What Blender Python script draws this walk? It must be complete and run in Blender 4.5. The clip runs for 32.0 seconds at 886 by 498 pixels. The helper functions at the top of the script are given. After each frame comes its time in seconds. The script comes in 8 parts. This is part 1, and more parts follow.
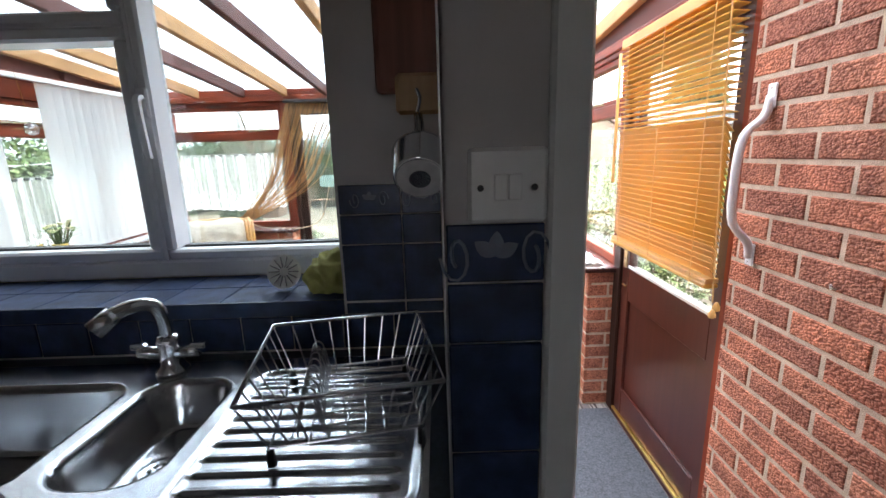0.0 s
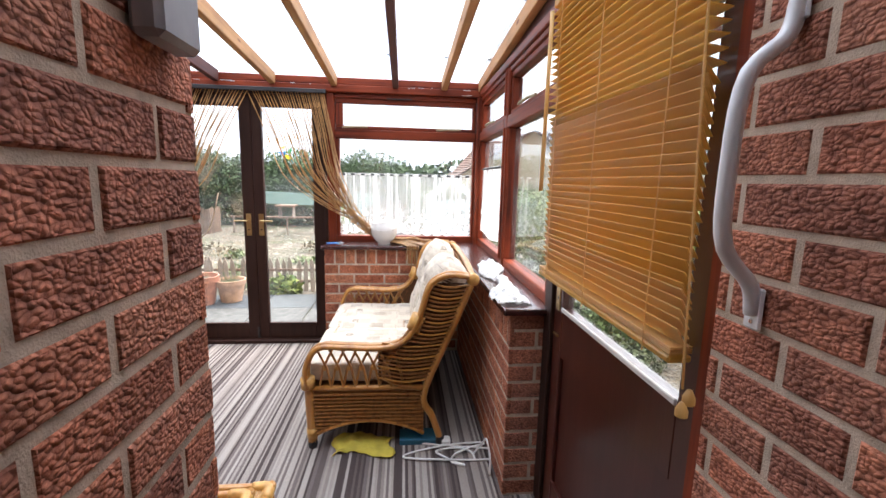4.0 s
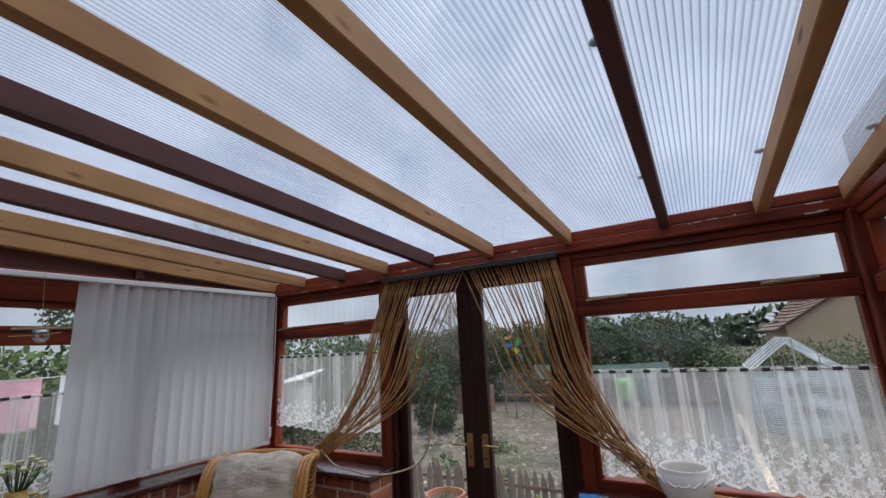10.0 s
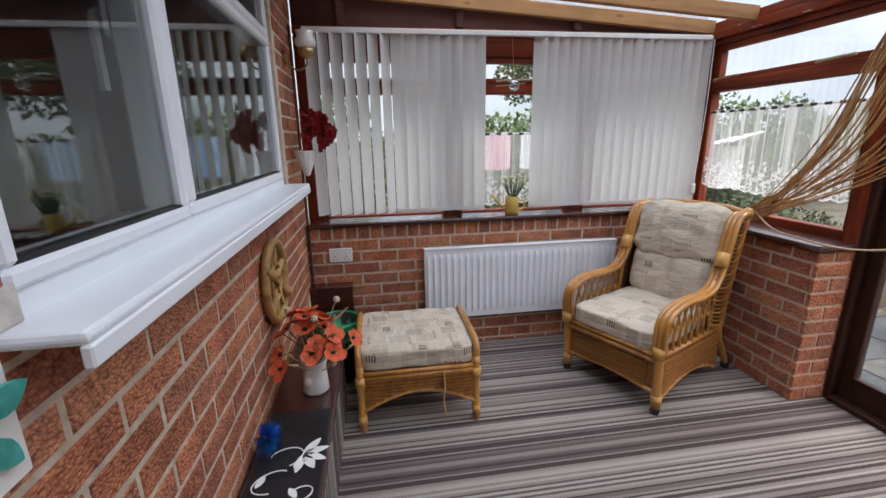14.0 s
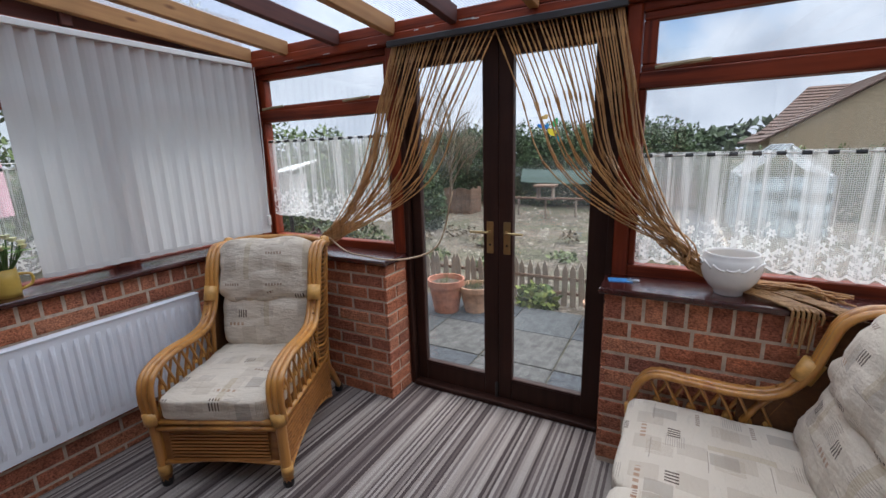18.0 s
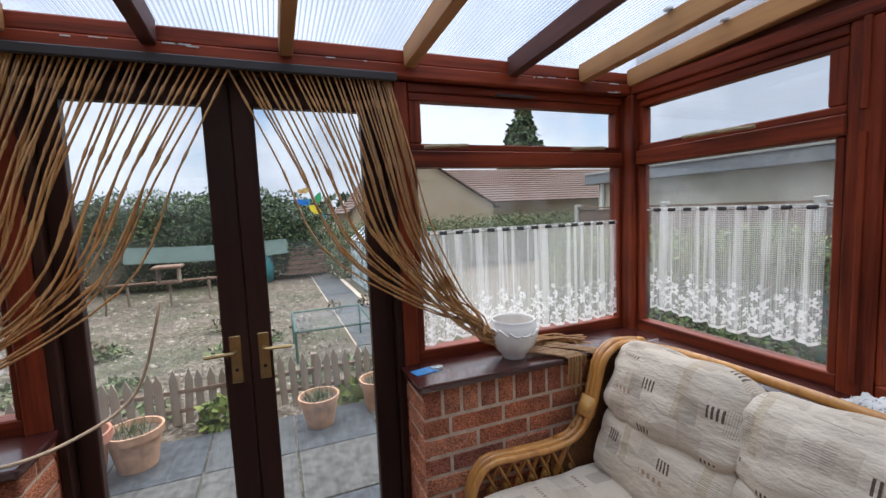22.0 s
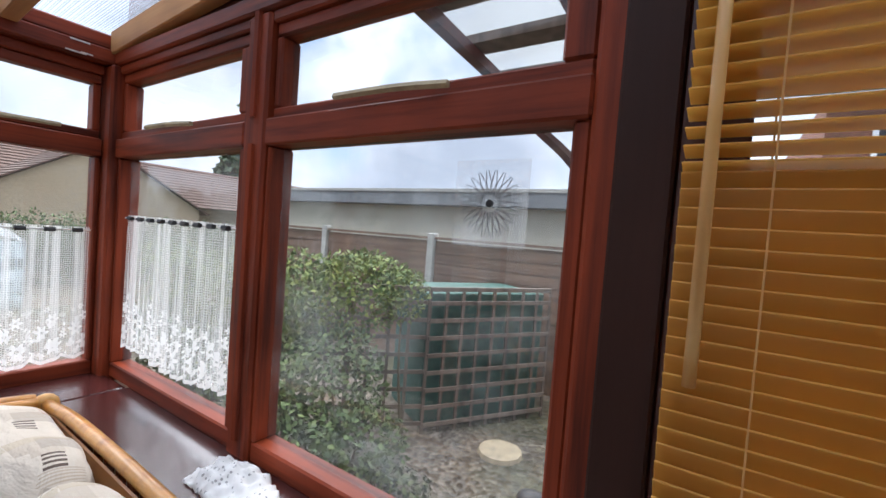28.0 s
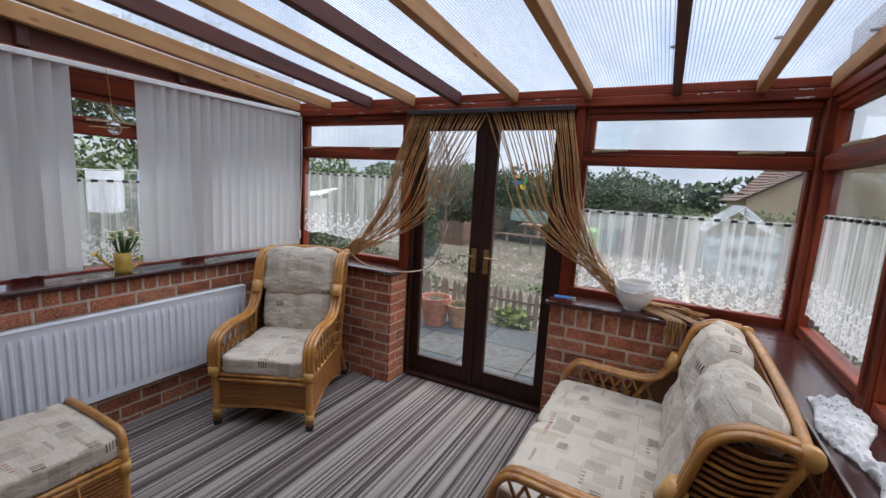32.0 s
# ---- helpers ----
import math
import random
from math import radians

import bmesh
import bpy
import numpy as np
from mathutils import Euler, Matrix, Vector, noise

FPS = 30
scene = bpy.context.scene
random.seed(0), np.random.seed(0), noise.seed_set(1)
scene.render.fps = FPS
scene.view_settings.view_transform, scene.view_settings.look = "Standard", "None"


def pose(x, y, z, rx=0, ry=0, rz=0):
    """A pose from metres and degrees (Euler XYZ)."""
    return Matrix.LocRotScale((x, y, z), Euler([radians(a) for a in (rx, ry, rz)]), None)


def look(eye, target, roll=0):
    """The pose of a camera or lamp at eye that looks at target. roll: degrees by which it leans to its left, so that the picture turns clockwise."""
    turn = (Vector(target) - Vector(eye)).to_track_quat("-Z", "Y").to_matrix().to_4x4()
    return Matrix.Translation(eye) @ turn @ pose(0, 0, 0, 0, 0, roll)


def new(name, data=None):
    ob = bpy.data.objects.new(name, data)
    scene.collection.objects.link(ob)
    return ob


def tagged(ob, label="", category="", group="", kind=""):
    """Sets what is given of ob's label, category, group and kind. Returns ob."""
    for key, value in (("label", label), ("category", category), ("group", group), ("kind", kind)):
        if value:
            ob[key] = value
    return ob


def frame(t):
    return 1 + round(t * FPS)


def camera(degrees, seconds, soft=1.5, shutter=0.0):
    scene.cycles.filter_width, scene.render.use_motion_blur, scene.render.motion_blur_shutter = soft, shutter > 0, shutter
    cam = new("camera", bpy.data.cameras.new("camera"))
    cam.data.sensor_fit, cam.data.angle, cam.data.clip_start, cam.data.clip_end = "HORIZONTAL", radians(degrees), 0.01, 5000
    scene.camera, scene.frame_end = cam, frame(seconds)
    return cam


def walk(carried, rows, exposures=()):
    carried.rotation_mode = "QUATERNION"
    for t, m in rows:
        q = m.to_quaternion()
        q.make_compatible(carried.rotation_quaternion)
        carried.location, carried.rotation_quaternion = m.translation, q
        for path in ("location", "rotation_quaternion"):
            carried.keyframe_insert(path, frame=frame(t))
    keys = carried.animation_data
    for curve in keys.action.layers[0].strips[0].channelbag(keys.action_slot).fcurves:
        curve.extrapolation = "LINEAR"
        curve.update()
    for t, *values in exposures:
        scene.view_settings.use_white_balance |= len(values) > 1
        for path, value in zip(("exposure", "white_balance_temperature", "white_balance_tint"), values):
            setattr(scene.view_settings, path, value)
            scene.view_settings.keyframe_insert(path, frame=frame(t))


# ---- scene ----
cam = camera(92.5, 32.0)
PATH = [
    (0, (-0.403, -1.001, 1.53), (-0.392, 0.95, 1.092), -1.7),
    (0.5, (-0.416, -1.042, 1.522), (-0.096, 0.861, 0.999), -0.9),
    (1, (-0.399, -1.044, 1.52), (0.134, 0.796, 0.944), -1.3),
    (1.5, (-0.339, -0.96, 1.5), (0.266, 0.847, 0.893), -3.0),
    (2, (-0.197, -0.821, 1.485), (0.405, 0.984, 0.867), -2.6),
    (2.5, (-0.113, -0.697, 1.456), (0.41, 1.156, 0.916), -1.6),
    (4.5, (0.0, -0.157, 1.384), (0.11, 1.82, 1.102), 1.6),
    (5, (-0.004, 0.046, 1.437), (0.025, 2.029, 1.184), 1.5),
    (5.5, (0.02, 0.136, 1.453), (-0.181, 2.115, 1.244), 1.5),
    (6, (0.037, 0.193, 1.46), (-0.402, 2.137, 1.298), 1.6),
    (6.5, (0.051, 0.21, 1.478), (-0.433, 2.146, 1.345), 1.8),
    (7, (0.055, 0.227, 1.487), (-0.467, 2.155, 1.379), 1.6),
    (7.5, (0.065, 0.296, 1.492), (-0.508, 2.211, 1.408), 0.7),
    (8, (0.07, 0.453, 1.47), (-0.501, 2.368, 1.38), -0.9),
    (8.5, (0.02, 0.593, 1.447), (-0.33, 2.551, 1.241), 1.8),
    (9, (-0.005, 0.756, 1.459), (-0.432, 2.709, 1.475), 1.3),
    (9.5, (0.013, 0.876, 1.498), (-0.856, 2.671, 1.649), 0.3),
    (10, (-0.008, 0.882, 1.588), (-0.989, 2.566, 2.038), -3.0),
    (10.5, (0.011, 0.831, 1.665), (-1.202, 2.305, 2.263), -4.4),
    (11, (0.009, 0.81, 1.621), (-1.637, 1.717, 2.306), -1.3),
    (11.5, (-0.039, 0.761, 1.583), (-1.899, 1.308, 2.073), -0.5),
    (12, (-0.078, 0.735, 1.53), (-2.04, 1.094, 1.678), 0.3),
    (12.5, (-0.087, 0.735, 1.478), (-2.071, 0.966, 1.382), 0.9),
    (13, (-0.091, 0.754, 1.446), (-2.056, 0.946, 1.132), 1.0),
    (13.5, (-0.074, 0.792, 1.419), (-2.009, 1.016, 0.966), -0.7),
    (15.5, (-0.083, 0.825, 1.435), (-1.929, 1.425, 0.954), 0.1),
    (16, (-0.144, 0.855, 1.436), (-1.922, 1.649, 0.982), 0.2),
    (16.5, (-0.251, 0.854, 1.45), (-1.82, 2.013, 1.009), -2.2),
    (17, (-0.278, 0.888, 1.471), (-1.504, 2.401, 1.016), -1.4),
    (17.5, (-0.293, 0.932, 1.479), (-1.307, 2.598, 1.037), -1.4),
    (18, (-0.386, 1.085, 1.462), (-1.323, 2.796, 1.022), -1.7),
    (18.5, (-0.491, 1.308, 1.46), (-1.39, 3.025, 0.968), -1.7),
    (19, (-0.654, 1.418, 1.479), (-1.384, 3.212, 0.979), -0.9),
    (19.5, (-0.855, 1.467, 1.497), (-1.214, 3.371, 1.0), -1.9),
    (20, (-0.94, 1.565, 1.494), (-1.169, 3.503, 1.055), -1.4),
    (20.5, (-1.033, 1.579, 1.514), (-1.059, 3.563, 1.266), -0.8),
    (21, (-1.144, 1.546, 1.54), (-0.968, 3.531, 1.369), -0.7),
    (21.5, (-1.145, 1.521, 1.539), (-0.778, 3.484, 1.443), -1.4),
    (22, (-1.1, 1.501, 1.526), (-0.363, 3.351, 1.342), -2.4),
    (22.5, (-1.022, 1.452, 1.487), (0.196, 3.005, 1.166), -3.3),
    (23, (-0.896, 1.341, 1.49), (0.699, 2.464, 1.048), -4.0),
    (23.5, (-0.832, 1.265, 1.465), (0.963, 1.984, 0.954), -3.4),
    (24, (-0.825, 1.221, 1.412), (1.078, 1.495, 0.861), -3.0),
    (24.5, (-0.839, 1.209, 1.401), (1.066, 1.25, 0.793), -2.9),
    (25, (-0.848, 1.211, 1.416), (1.053, 1.111, 0.802), -2.2),
    (25.5, (-0.849, 1.203, 1.475), (1.124, 1.051, 1.184), -1.7),
    (27.5, (-0.262, 1.285, 1.54), (1.68, 1.757, 1.465), -1.0),
    (28, (-0.062, 1.195, 1.514), (1.612, 2.287, 1.441), 4.3),
    (28.5, (-0.054, 1.077, 1.473), (1.186, 2.634, 1.273), 5.0),
    (29, (-0.086, 0.954, 1.454), (0.537, 2.815, 1.067), 6.0),
    (29.5, (-0.057, 0.873, 1.42), (-0.328, 2.776, 0.867), 8.2),
    (30, (-0.071, 0.826, 1.392), (-0.73, 2.613, 0.782), 8.1),
    (30.5, (-0.078, 0.726, 1.361), (-0.989, 2.358, 0.649), 4.2),
    (31, (-0.087, 0.542, 1.402), (-1.01, 2.058, 0.479), 3.4),
    (31.5, (-0.049, 0.516, 1.46), (-1.014, 2.096, 0.701), 3.0),
    (32, (-0.051, 0.402, 1.533), (-0.961, 2.158, 1.236), 3.2),
]
EXPOSURE = [(0.0, 3.70, 6550, 13), (1.5, 3.65, 6550, 13), (2.0, 3.32, 6520, 13), (2.5, 3.02, 6500, 13), (4.5, 2.05, 6450, 13), (5.0, 1.75, 6450, 13), (6.0, 1.15, 6300, 13), (8.0, 0.90, 6300, 13), (9.0, 0.75, 6300, 13),
            (10.0, 0.45, 6100, 13), (11.0, 0.50, 6150, 13), (12.0, 1.10, 6450, 13), (13.0, 1.25, 6450, 13), (16.0, 1.32, 6350, 13), (17.0, 0.93, 6250, 13), (19.0, 1.00, 6100, 13), (20.0, 1.05, 6100, 13), (21.0, 0.82, 6200, 13),
            (22.0, 1.05, 6200, 13), (23.0, 1.22, 6250, 13), (25.0, 2.50, 6600, 13), (27.5, 1.75, 6250, 13), (28.0, 1.40, 6100, 13), (29.0, 1.20, 6050, 13), (30.0, 1.15, 6150, 13), (31.0, 1.62, 6200, 13), (32.0, 0.95, 6150, 13)]
walk(cam, [(t, look(eye, target, roll)) for t, eye, target, roll in PATH], EXPOSURE)

# ---------------------------------------------------------------- world and light
world = bpy.data.worlds.new("sky")
scene.world = world
world.use_nodes = True
wt = world.node_tree
wt.nodes.clear()
w_out = wt.nodes.new("ShaderNodeOutputWorld")
w_bg = wt.nodes.new("ShaderNodeBackground")
w_sky = wt.nodes.new("ShaderNodeTexSky")
w_sky.sky_type, w_sky.sun_disc = "NISHITA", False
w_sky.sun_elevation, w_sky.sun_rotation = radians(70), radians(39)
w_noise = wt.nodes.new("ShaderNodeTexNoise")
w_noise.inputs["Scale"].default_value = 2.6
w_noise.inputs["Detail"].default_value = 7
w_noise.inputs["Roughness"].default_value = 0.55
w_ramp = wt.nodes.new("ShaderNodeValToRGB")
w_ramp.color_ramp.elements[0].position, w_ramp.color_ramp.elements[1].position = 0.34, 0.46
w_shade = wt.nodes.new("ShaderNodeTexNoise")
w_shade.inputs["Scale"].default_value = 3.4
w_shade.inputs["Detail"].default_value = 5
w_tone = wt.nodes.new("ShaderNodeValToRGB")
w_tone.color_ramp.elements[0].position, w_tone.color_ramp.elements[1].position = 0.36, 0.66
w_tone.color_ramp.elements[0].color, w_tone.color_ramp.elements[1].color = (4.2, 4.6, 5.3, 1), (8.0, 8.3, 8.9, 1)
w_mix = wt.nodes.new("ShaderNodeMixRGB")
wt.links.new(w_noise.outputs["Fac"], w_ramp.inputs["Fac"])
wt.links.new(w_shade.outputs["Fac"], w_tone.inputs["Fac"])
wt.links.new(w_ramp.outputs["Color"], w_mix.inputs["Fac"])
wt.links.new(w_sky.outputs["Color"], w_mix.inputs["Color1"])
wt.links.new(w_tone.outputs["Color"], w_mix.inputs["Color2"])
wt.links.new(w_mix.outputs["Color"], w_bg.inputs["Color"])
w_bg.inputs["Strength"].default_value = 0.085
wt.links.new(w_bg.outputs["Background"], w_out.inputs["Surface"])

sun_data = bpy.data.lights.new("sun", "SUN")
sun_data.energy, sun_data.angle, sun_data.color = 5.0, radians(100), (1.0, 0.98, 0.95)
sun = new("sun", sun_data)
sun.matrix_world = look((2.2, 3.6, 9), (0.5, 1.5, 0))

# ---------------------------------------------------------------- node helpers


def material(name, rough=0.6, metal=0.0, spec=0.5):
    m = bpy.data.materials.new(name)
    m.use_nodes = True
    b = m.node_tree.nodes["Principled BSDF"]
    b.inputs["Roughness"].default_value = rough
    b.inputs["Metallic"].default_value = metal
    b.inputs["Specular IOR Level"].default_value = spec
    return m, m.node_tree, b


def node(t, kind, **ins):
    n = t.nodes.new(kind)
    for key, value in ins.items():
        n.inputs[key.replace("_", " ")].default_value = value
    return n


def coords(t, scale=(1, 1, 1), kind="Object", turn=(0, 0, 0)):
    c = t.nodes.new("ShaderNodeTexCoord")
    m = node(t, "ShaderNodeMapping", Scale=scale, Rotation=turn)
    t.links.new(c.outputs[kind], m.inputs["Vector"])
    return m.outputs["Vector"]


def ramp(t, fac, stops, mode="LINEAR"):
    r = t.nodes.new("ShaderNodeValToRGB")
    r.color_ramp.interpolation = mode
    e = r.color_ramp.elements
    while len(e) < len(stops):
        e.new(0.5)
    for k, (p, c) in zip(e, stops):
        k.position = p
        k.color = (*c, 1) if len(c) == 3 else c
    t.links.new(fac, r.inputs["Fac"])
    return r.outputs["Color"]


def noise_tex(t, vec, scale=5.0, detail=4.0, rough=0.55):
    n = node(t, "ShaderNodeTexNoise", Scale=scale, Detail=detail, Roughness=rough)
    if vec is not None:
        t.links.new(vec, n.inputs["Vector"])
    return n.outputs["Fac"]


def blend(t, fac, a, b, mode="MIX"):
    m = t.nodes.new("ShaderNodeMixRGB")
    m.blend_type = mode
    for s, v in (("Fac", fac), ("Color1", a), ("Color2", b)):
        if isinstance(v, (int, float)):
            m.inputs[s].default_value = v
        elif isinstance(v, tuple):
            m.inputs[s].default_value = (*v, 1)
        else:
            t.links.new(v, m.inputs[s])
    return m.outputs["Color"]


def calc(t, op, a, b=0.0):
    m = t.nodes.new("ShaderNodeMath")
    m.operation = op
    for i, v in enumerate((a, b)):
        if isinstance(v, (int, float)):
            m.inputs[i].default_value = v
        else:
            t.links.new(v, m.inputs[i])
    return m.outputs[0]


def bump(t, b, height, strength=0.3, distance=0.01):
    n = node(t, "ShaderNodeBump", Strength=strength, Distance=distance)
    t.links.new(height, n.inputs["Height"])
    t.links.new(n.outputs["Normal"], b.inputs["Normal"])


def plain(name, colour, rough=0.5, metal=0.0, vary=0.12, scale=14.0, bumpy=0.05, spec=0.5):
    """A paint, metal or plastic with slight unevenness."""
    m, t, b = material(name, rough, metal, spec)
    v = coords(t)
    n = noise_tex(t, v, scale, 5)
    lo = tuple(c * (1 - vary) for c in colour)
    hi = tuple(min(1, c * (1 + vary)) for c in colour)
    t.links.new(ramp(t, n, [(0.3, lo), (0.7, hi)]), b.inputs["Base Color"])
    if bumpy:
        bump(t, b, noise_tex(t, v, scale * 9, 3), bumpy, 0.003)
    return m


def wood(name, dark, light, rough=0.45, along=1, grain=26.0, coat=0.0, knots=False):
    """Wood with its grain along the axis 'along' of the object."""
    m, t, b = material(name, rough)
    s = [grain, grain, grain]
    s[along] = grain * 0.05
    v = coords(t, tuple(s))
    n = noise_tex(t, v, 1.0, 6, 0.6)
    info = t.nodes.new("ShaderNodeObjectInfo")
    col = ramp(t, n, [(0.3, dark), (0.55, light), (0.75, tuple(c * 0.8 for c in light))])
    big = noise_tex(t, coords(t), 2.2, 3)
    col = blend(t, 0.8, col, ramp(t, big, [(0.3, (0.58, 0.55, 0.52)), (0.7, (1.12, 1.12, 1.12))]), "MULTIPLY")
    tone = ramp(t, info.outputs["Random"], [(0, (0.84, 0.84, 0.84)), (1, (1.0, 1.0, 1.0))])
    col = blend(t, 1.0, col, tone, "MULTIPLY")
    if knots:
        k = node(t, "ShaderNodeTexVoronoi", Scale=1.0)
        ks = [9.0, 9.0, 9.0]
        ks[along] = 3.2
        t.links.new(coords(t, tuple(ks)), k.inputs["Vector"])
        col = blend(t, 1.0, col, ramp(t, k.outputs["Distance"], [(0.05, (0.25, 0.12, 0.05)), (0.13, (1, 1, 1))]), "MULTIPLY")
    t.links.new(col, b.inputs["Base Color"])
    b.inputs["Coat Weight"].default_value = coat
    b.inputs["Coat Roughness"].default_value = 0.25
    bump(t, b, n, 0.12, 0.004)
    return m


def brick_mat(name, reds, rough=0.9):
    m, t, b = material(name, rough, 0, 0.2)
    v = coords(t)
    info = t.nodes.new("ShaderNodeObjectInfo")
    shift = node(t, "ShaderNodeVectorMath")
    t.links.new(v, shift.inputs[0])
    t.links.new(info.outputs["Random"], shift.inputs[1])
    tone = ramp(t, info.outputs["Random"], [(i / (len(reds) - 1), c) for i, c in enumerate(reds)])
    patch = noise_tex(t, shift.outputs["Vector"], 9.0, 4)
    fine = noise_tex(t, shift.outputs["Vector"], 60.0, 5, 0.7)
    col = blend(t, 0.75, tone, ramp(t, patch, [(0.32, (0.55, 0.50, 0.50)), (0.62, (1.15, 1.05, 1.0))]), "MULTIPLY")
    col = blend(t, 0.6, col, ramp(t, fine, [(0.35, (0.5, 0.45, 0.45)), (0.65, (1.15, 1.1, 1.05))]), "MULTIPLY")
    t.links.new(col, b.inputs["Base Color"])
    # rustic face: short pressed furrows, their shade darkened into the colour as well
    warp = node(t, "ShaderNodeTexNoise", Scale=40.0, Detail=2.0)
    t.links.new(shift.outputs["Vector"], warp.inputs["Vector"])
    off = node(t, "ShaderNodeVectorMath")
    off.operation = "MULTIPLY_ADD"
    t.links.new(warp.outputs["Color"], off.inputs[0])
    off.inputs[1].default_value = (0.02, 0.02, 0.012)
    t.links.new(shift.outputs["Vector"], off.inputs[2])
    turn = node(t, "ShaderNodeMapping", Scale=(105, 105, 150), Rotation=(0, 0.2, 0))
    t.links.new(off.outputs[0], turn.inputs["Vector"])
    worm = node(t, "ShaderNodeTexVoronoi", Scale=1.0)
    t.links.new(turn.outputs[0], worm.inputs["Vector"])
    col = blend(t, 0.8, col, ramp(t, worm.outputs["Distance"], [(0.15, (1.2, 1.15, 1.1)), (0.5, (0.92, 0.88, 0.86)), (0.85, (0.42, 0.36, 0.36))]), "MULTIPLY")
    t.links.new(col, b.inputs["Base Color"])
    h = calc(t, "SUBTRACT", calc(t, "MULTIPLY", fine, 0.4), worm.outputs["Distance"])
    bump(t, b, h, 0.9, 0.006)
    return m


def glass_mat(name, haze=0.0, tint=(1, 1, 1), shine=0.035):
    m = bpy.data.materials.new(name)
    m.use_nodes = True
    t = m.node_tree
    t.nodes.clear()
    out = t.nodes.new("ShaderNodeOutputMaterial")
    clear = node(t, "ShaderNodeBsdfTransparent", Color=(*tint, 1))
    gloss = node(t, "ShaderNodeBsdfGlossy", Roughness=0.02)
    face = node(t, "ShaderNodeLayerWeight", Blend=0.5)
    fres = calc(t, "ADD", calc(t, "MULTIPLY", calc(t, "POWER", face.outputs["Facing"], 4.0), 0.6), shine)
    mix = t.nodes.new("ShaderNodeMixShader")
    t.links.new(fres, mix.inputs[0])
    t.links.new(clear.outputs[0], mix.inputs[1])
    t.links.new(gloss.outputs[0], mix.inputs[2])
    last = mix.outputs[0]
    if haze:
        dust = node(t, "ShaderNodeBsdfTranslucent", Color=(0.8, 0.84, 0.86, 1))
        n = noise_tex(t, coords(t, (1.0, 2.2, 3.0)), 2.0, 5, 0.6)
        f = calc(t, "MULTIPLY", ramp(t, n, [(0.42, (0.1, 0.1, 0.1)), (0.75, (1, 1, 1))]), haze)
        veil = t.nodes.new("ShaderNodeMixShader")
        t.links.new(f, veil.inputs[0])
        t.links.new(last, veil.inputs[1])
        t.links.new(dust.outputs[0], veil.inputs[2])
        last = veil.outputs[0]
    t.links.new(last, out.inputs["Surface"])
    return m


def sheer(name, colour, cover, through_it=0.5, lines=None):
    """Thin cloth: 'cover' is a node function that gives how much of it is thread."""
    m = bpy.data.materials.new(name)
    m.use_nodes = True
    t = m.node_tree
    t.nodes.clear()
    out = t.nodes.new("ShaderNodeOutputMaterial")
    diff = node(t, "ShaderNodeBsdfDiffuse", Color=(*colour, 1))
    tran = node(t, "ShaderNodeBsdfTranslucent", Color=(*colour, 1))
    body = node(t, "ShaderNodeMixShader", Fac=through_it)
    t.links.new(diff.outputs[0], body.inputs[1])
    t.links.new(tran.outputs[0], body.inputs[2])
    clear = t.nodes.new("ShaderNodeBsdfTransparent")
    mix = t.nodes.new("ShaderNodeMixShader")
    f = cover(t)
    if isinstance(f, float):
        mix.inputs[0].default_value = f
    else:
        t.links.new(f, mix.inputs[0])
    t.links.new(clear.outputs[0], mix.inputs[1])
    t.links.new(body.outputs[0], mix.inputs[2])
    t.links.new(mix.outputs[0], out.inputs["Surface"])
    return m


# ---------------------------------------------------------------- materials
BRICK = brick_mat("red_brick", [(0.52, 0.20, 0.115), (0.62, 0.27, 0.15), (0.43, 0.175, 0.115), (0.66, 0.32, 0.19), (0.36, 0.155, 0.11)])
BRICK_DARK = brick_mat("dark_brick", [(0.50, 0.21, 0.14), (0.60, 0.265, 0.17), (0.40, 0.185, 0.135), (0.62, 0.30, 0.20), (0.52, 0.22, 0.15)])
MORTAR = plain("mortar", (0.55, 0.445, 0.345), 0.95, vary=0.2, scale=30, bumpy=0.5, spec=0.1)
MAHOGANY = wood("mahogany_stain", (0.075, 0.013, 0.007), (0.27, 0.047, 0.016), 0.5, 2, 30, 0.05)
MAHOGANY_X = wood("mahogany_stain_x", (0.075, 0.013, 0.007), (0.27, 0.047, 0.016), 0.5, 0, 30, 0.05)
MAHOGANY_Y = wood("mahogany_stain_y", (0.075, 0.013, 0.007), (0.27, 0.047, 0.016), 0.5, 1, 30, 0.05)
BROWN_DOOR = wood("dark_brown_paint", (0.026, 0.011, 0.008), (0.046, 0.019, 0.013), 0.5, 2, 18, 0.0)
RED_DOOR = wood("red_brown_paint", (0.060, 0.013, 0.009), (0.085, 0.019, 0.012), 0.3, 2, 18, 0.4)
PINE = wood("bare_pine", (0.38, 0.165, 0.055), (0.56, 0.285, 0.10), 0.7, 1, 16, 0, True)
RAFTER_DARK = wood("stained_rafter", (0.065, 0.017, 0.012), (0.12, 0.032, 0.02), 0.7, 1, 20)
SILL = wood("sill_varnish", (0.042, 0.010, 0.010), (0.065, 0.016, 0.014), 0.16, 1, 14, 0.7)
RATTAN = wood("honey_rattan", (0.38, 0.145, 0.028), (0.62, 0.29, 0.065), 0.32, 2, 20, 0.5)
for _m in (BROWN_DOOR, MAHOGANY, MAHOGANY_X, MAHOGANY_Y):
    _m.node_tree.nodes["Principled BSDF"].inputs["Specular IOR Level"].default_value = 0.2
RATTAN_DARK = wood("rattan_weave", (0.20, 0.07, 0.016), (0.36, 0.145, 0.035), 0.45, 0, 40, 0.2)
# dark tone of the shaded gaps behind the wing canes
WING_SHADE = plain("wing_gap_shade", (0.11, 0.042, 0.012), 0.7, vary=0.3, scale=60)
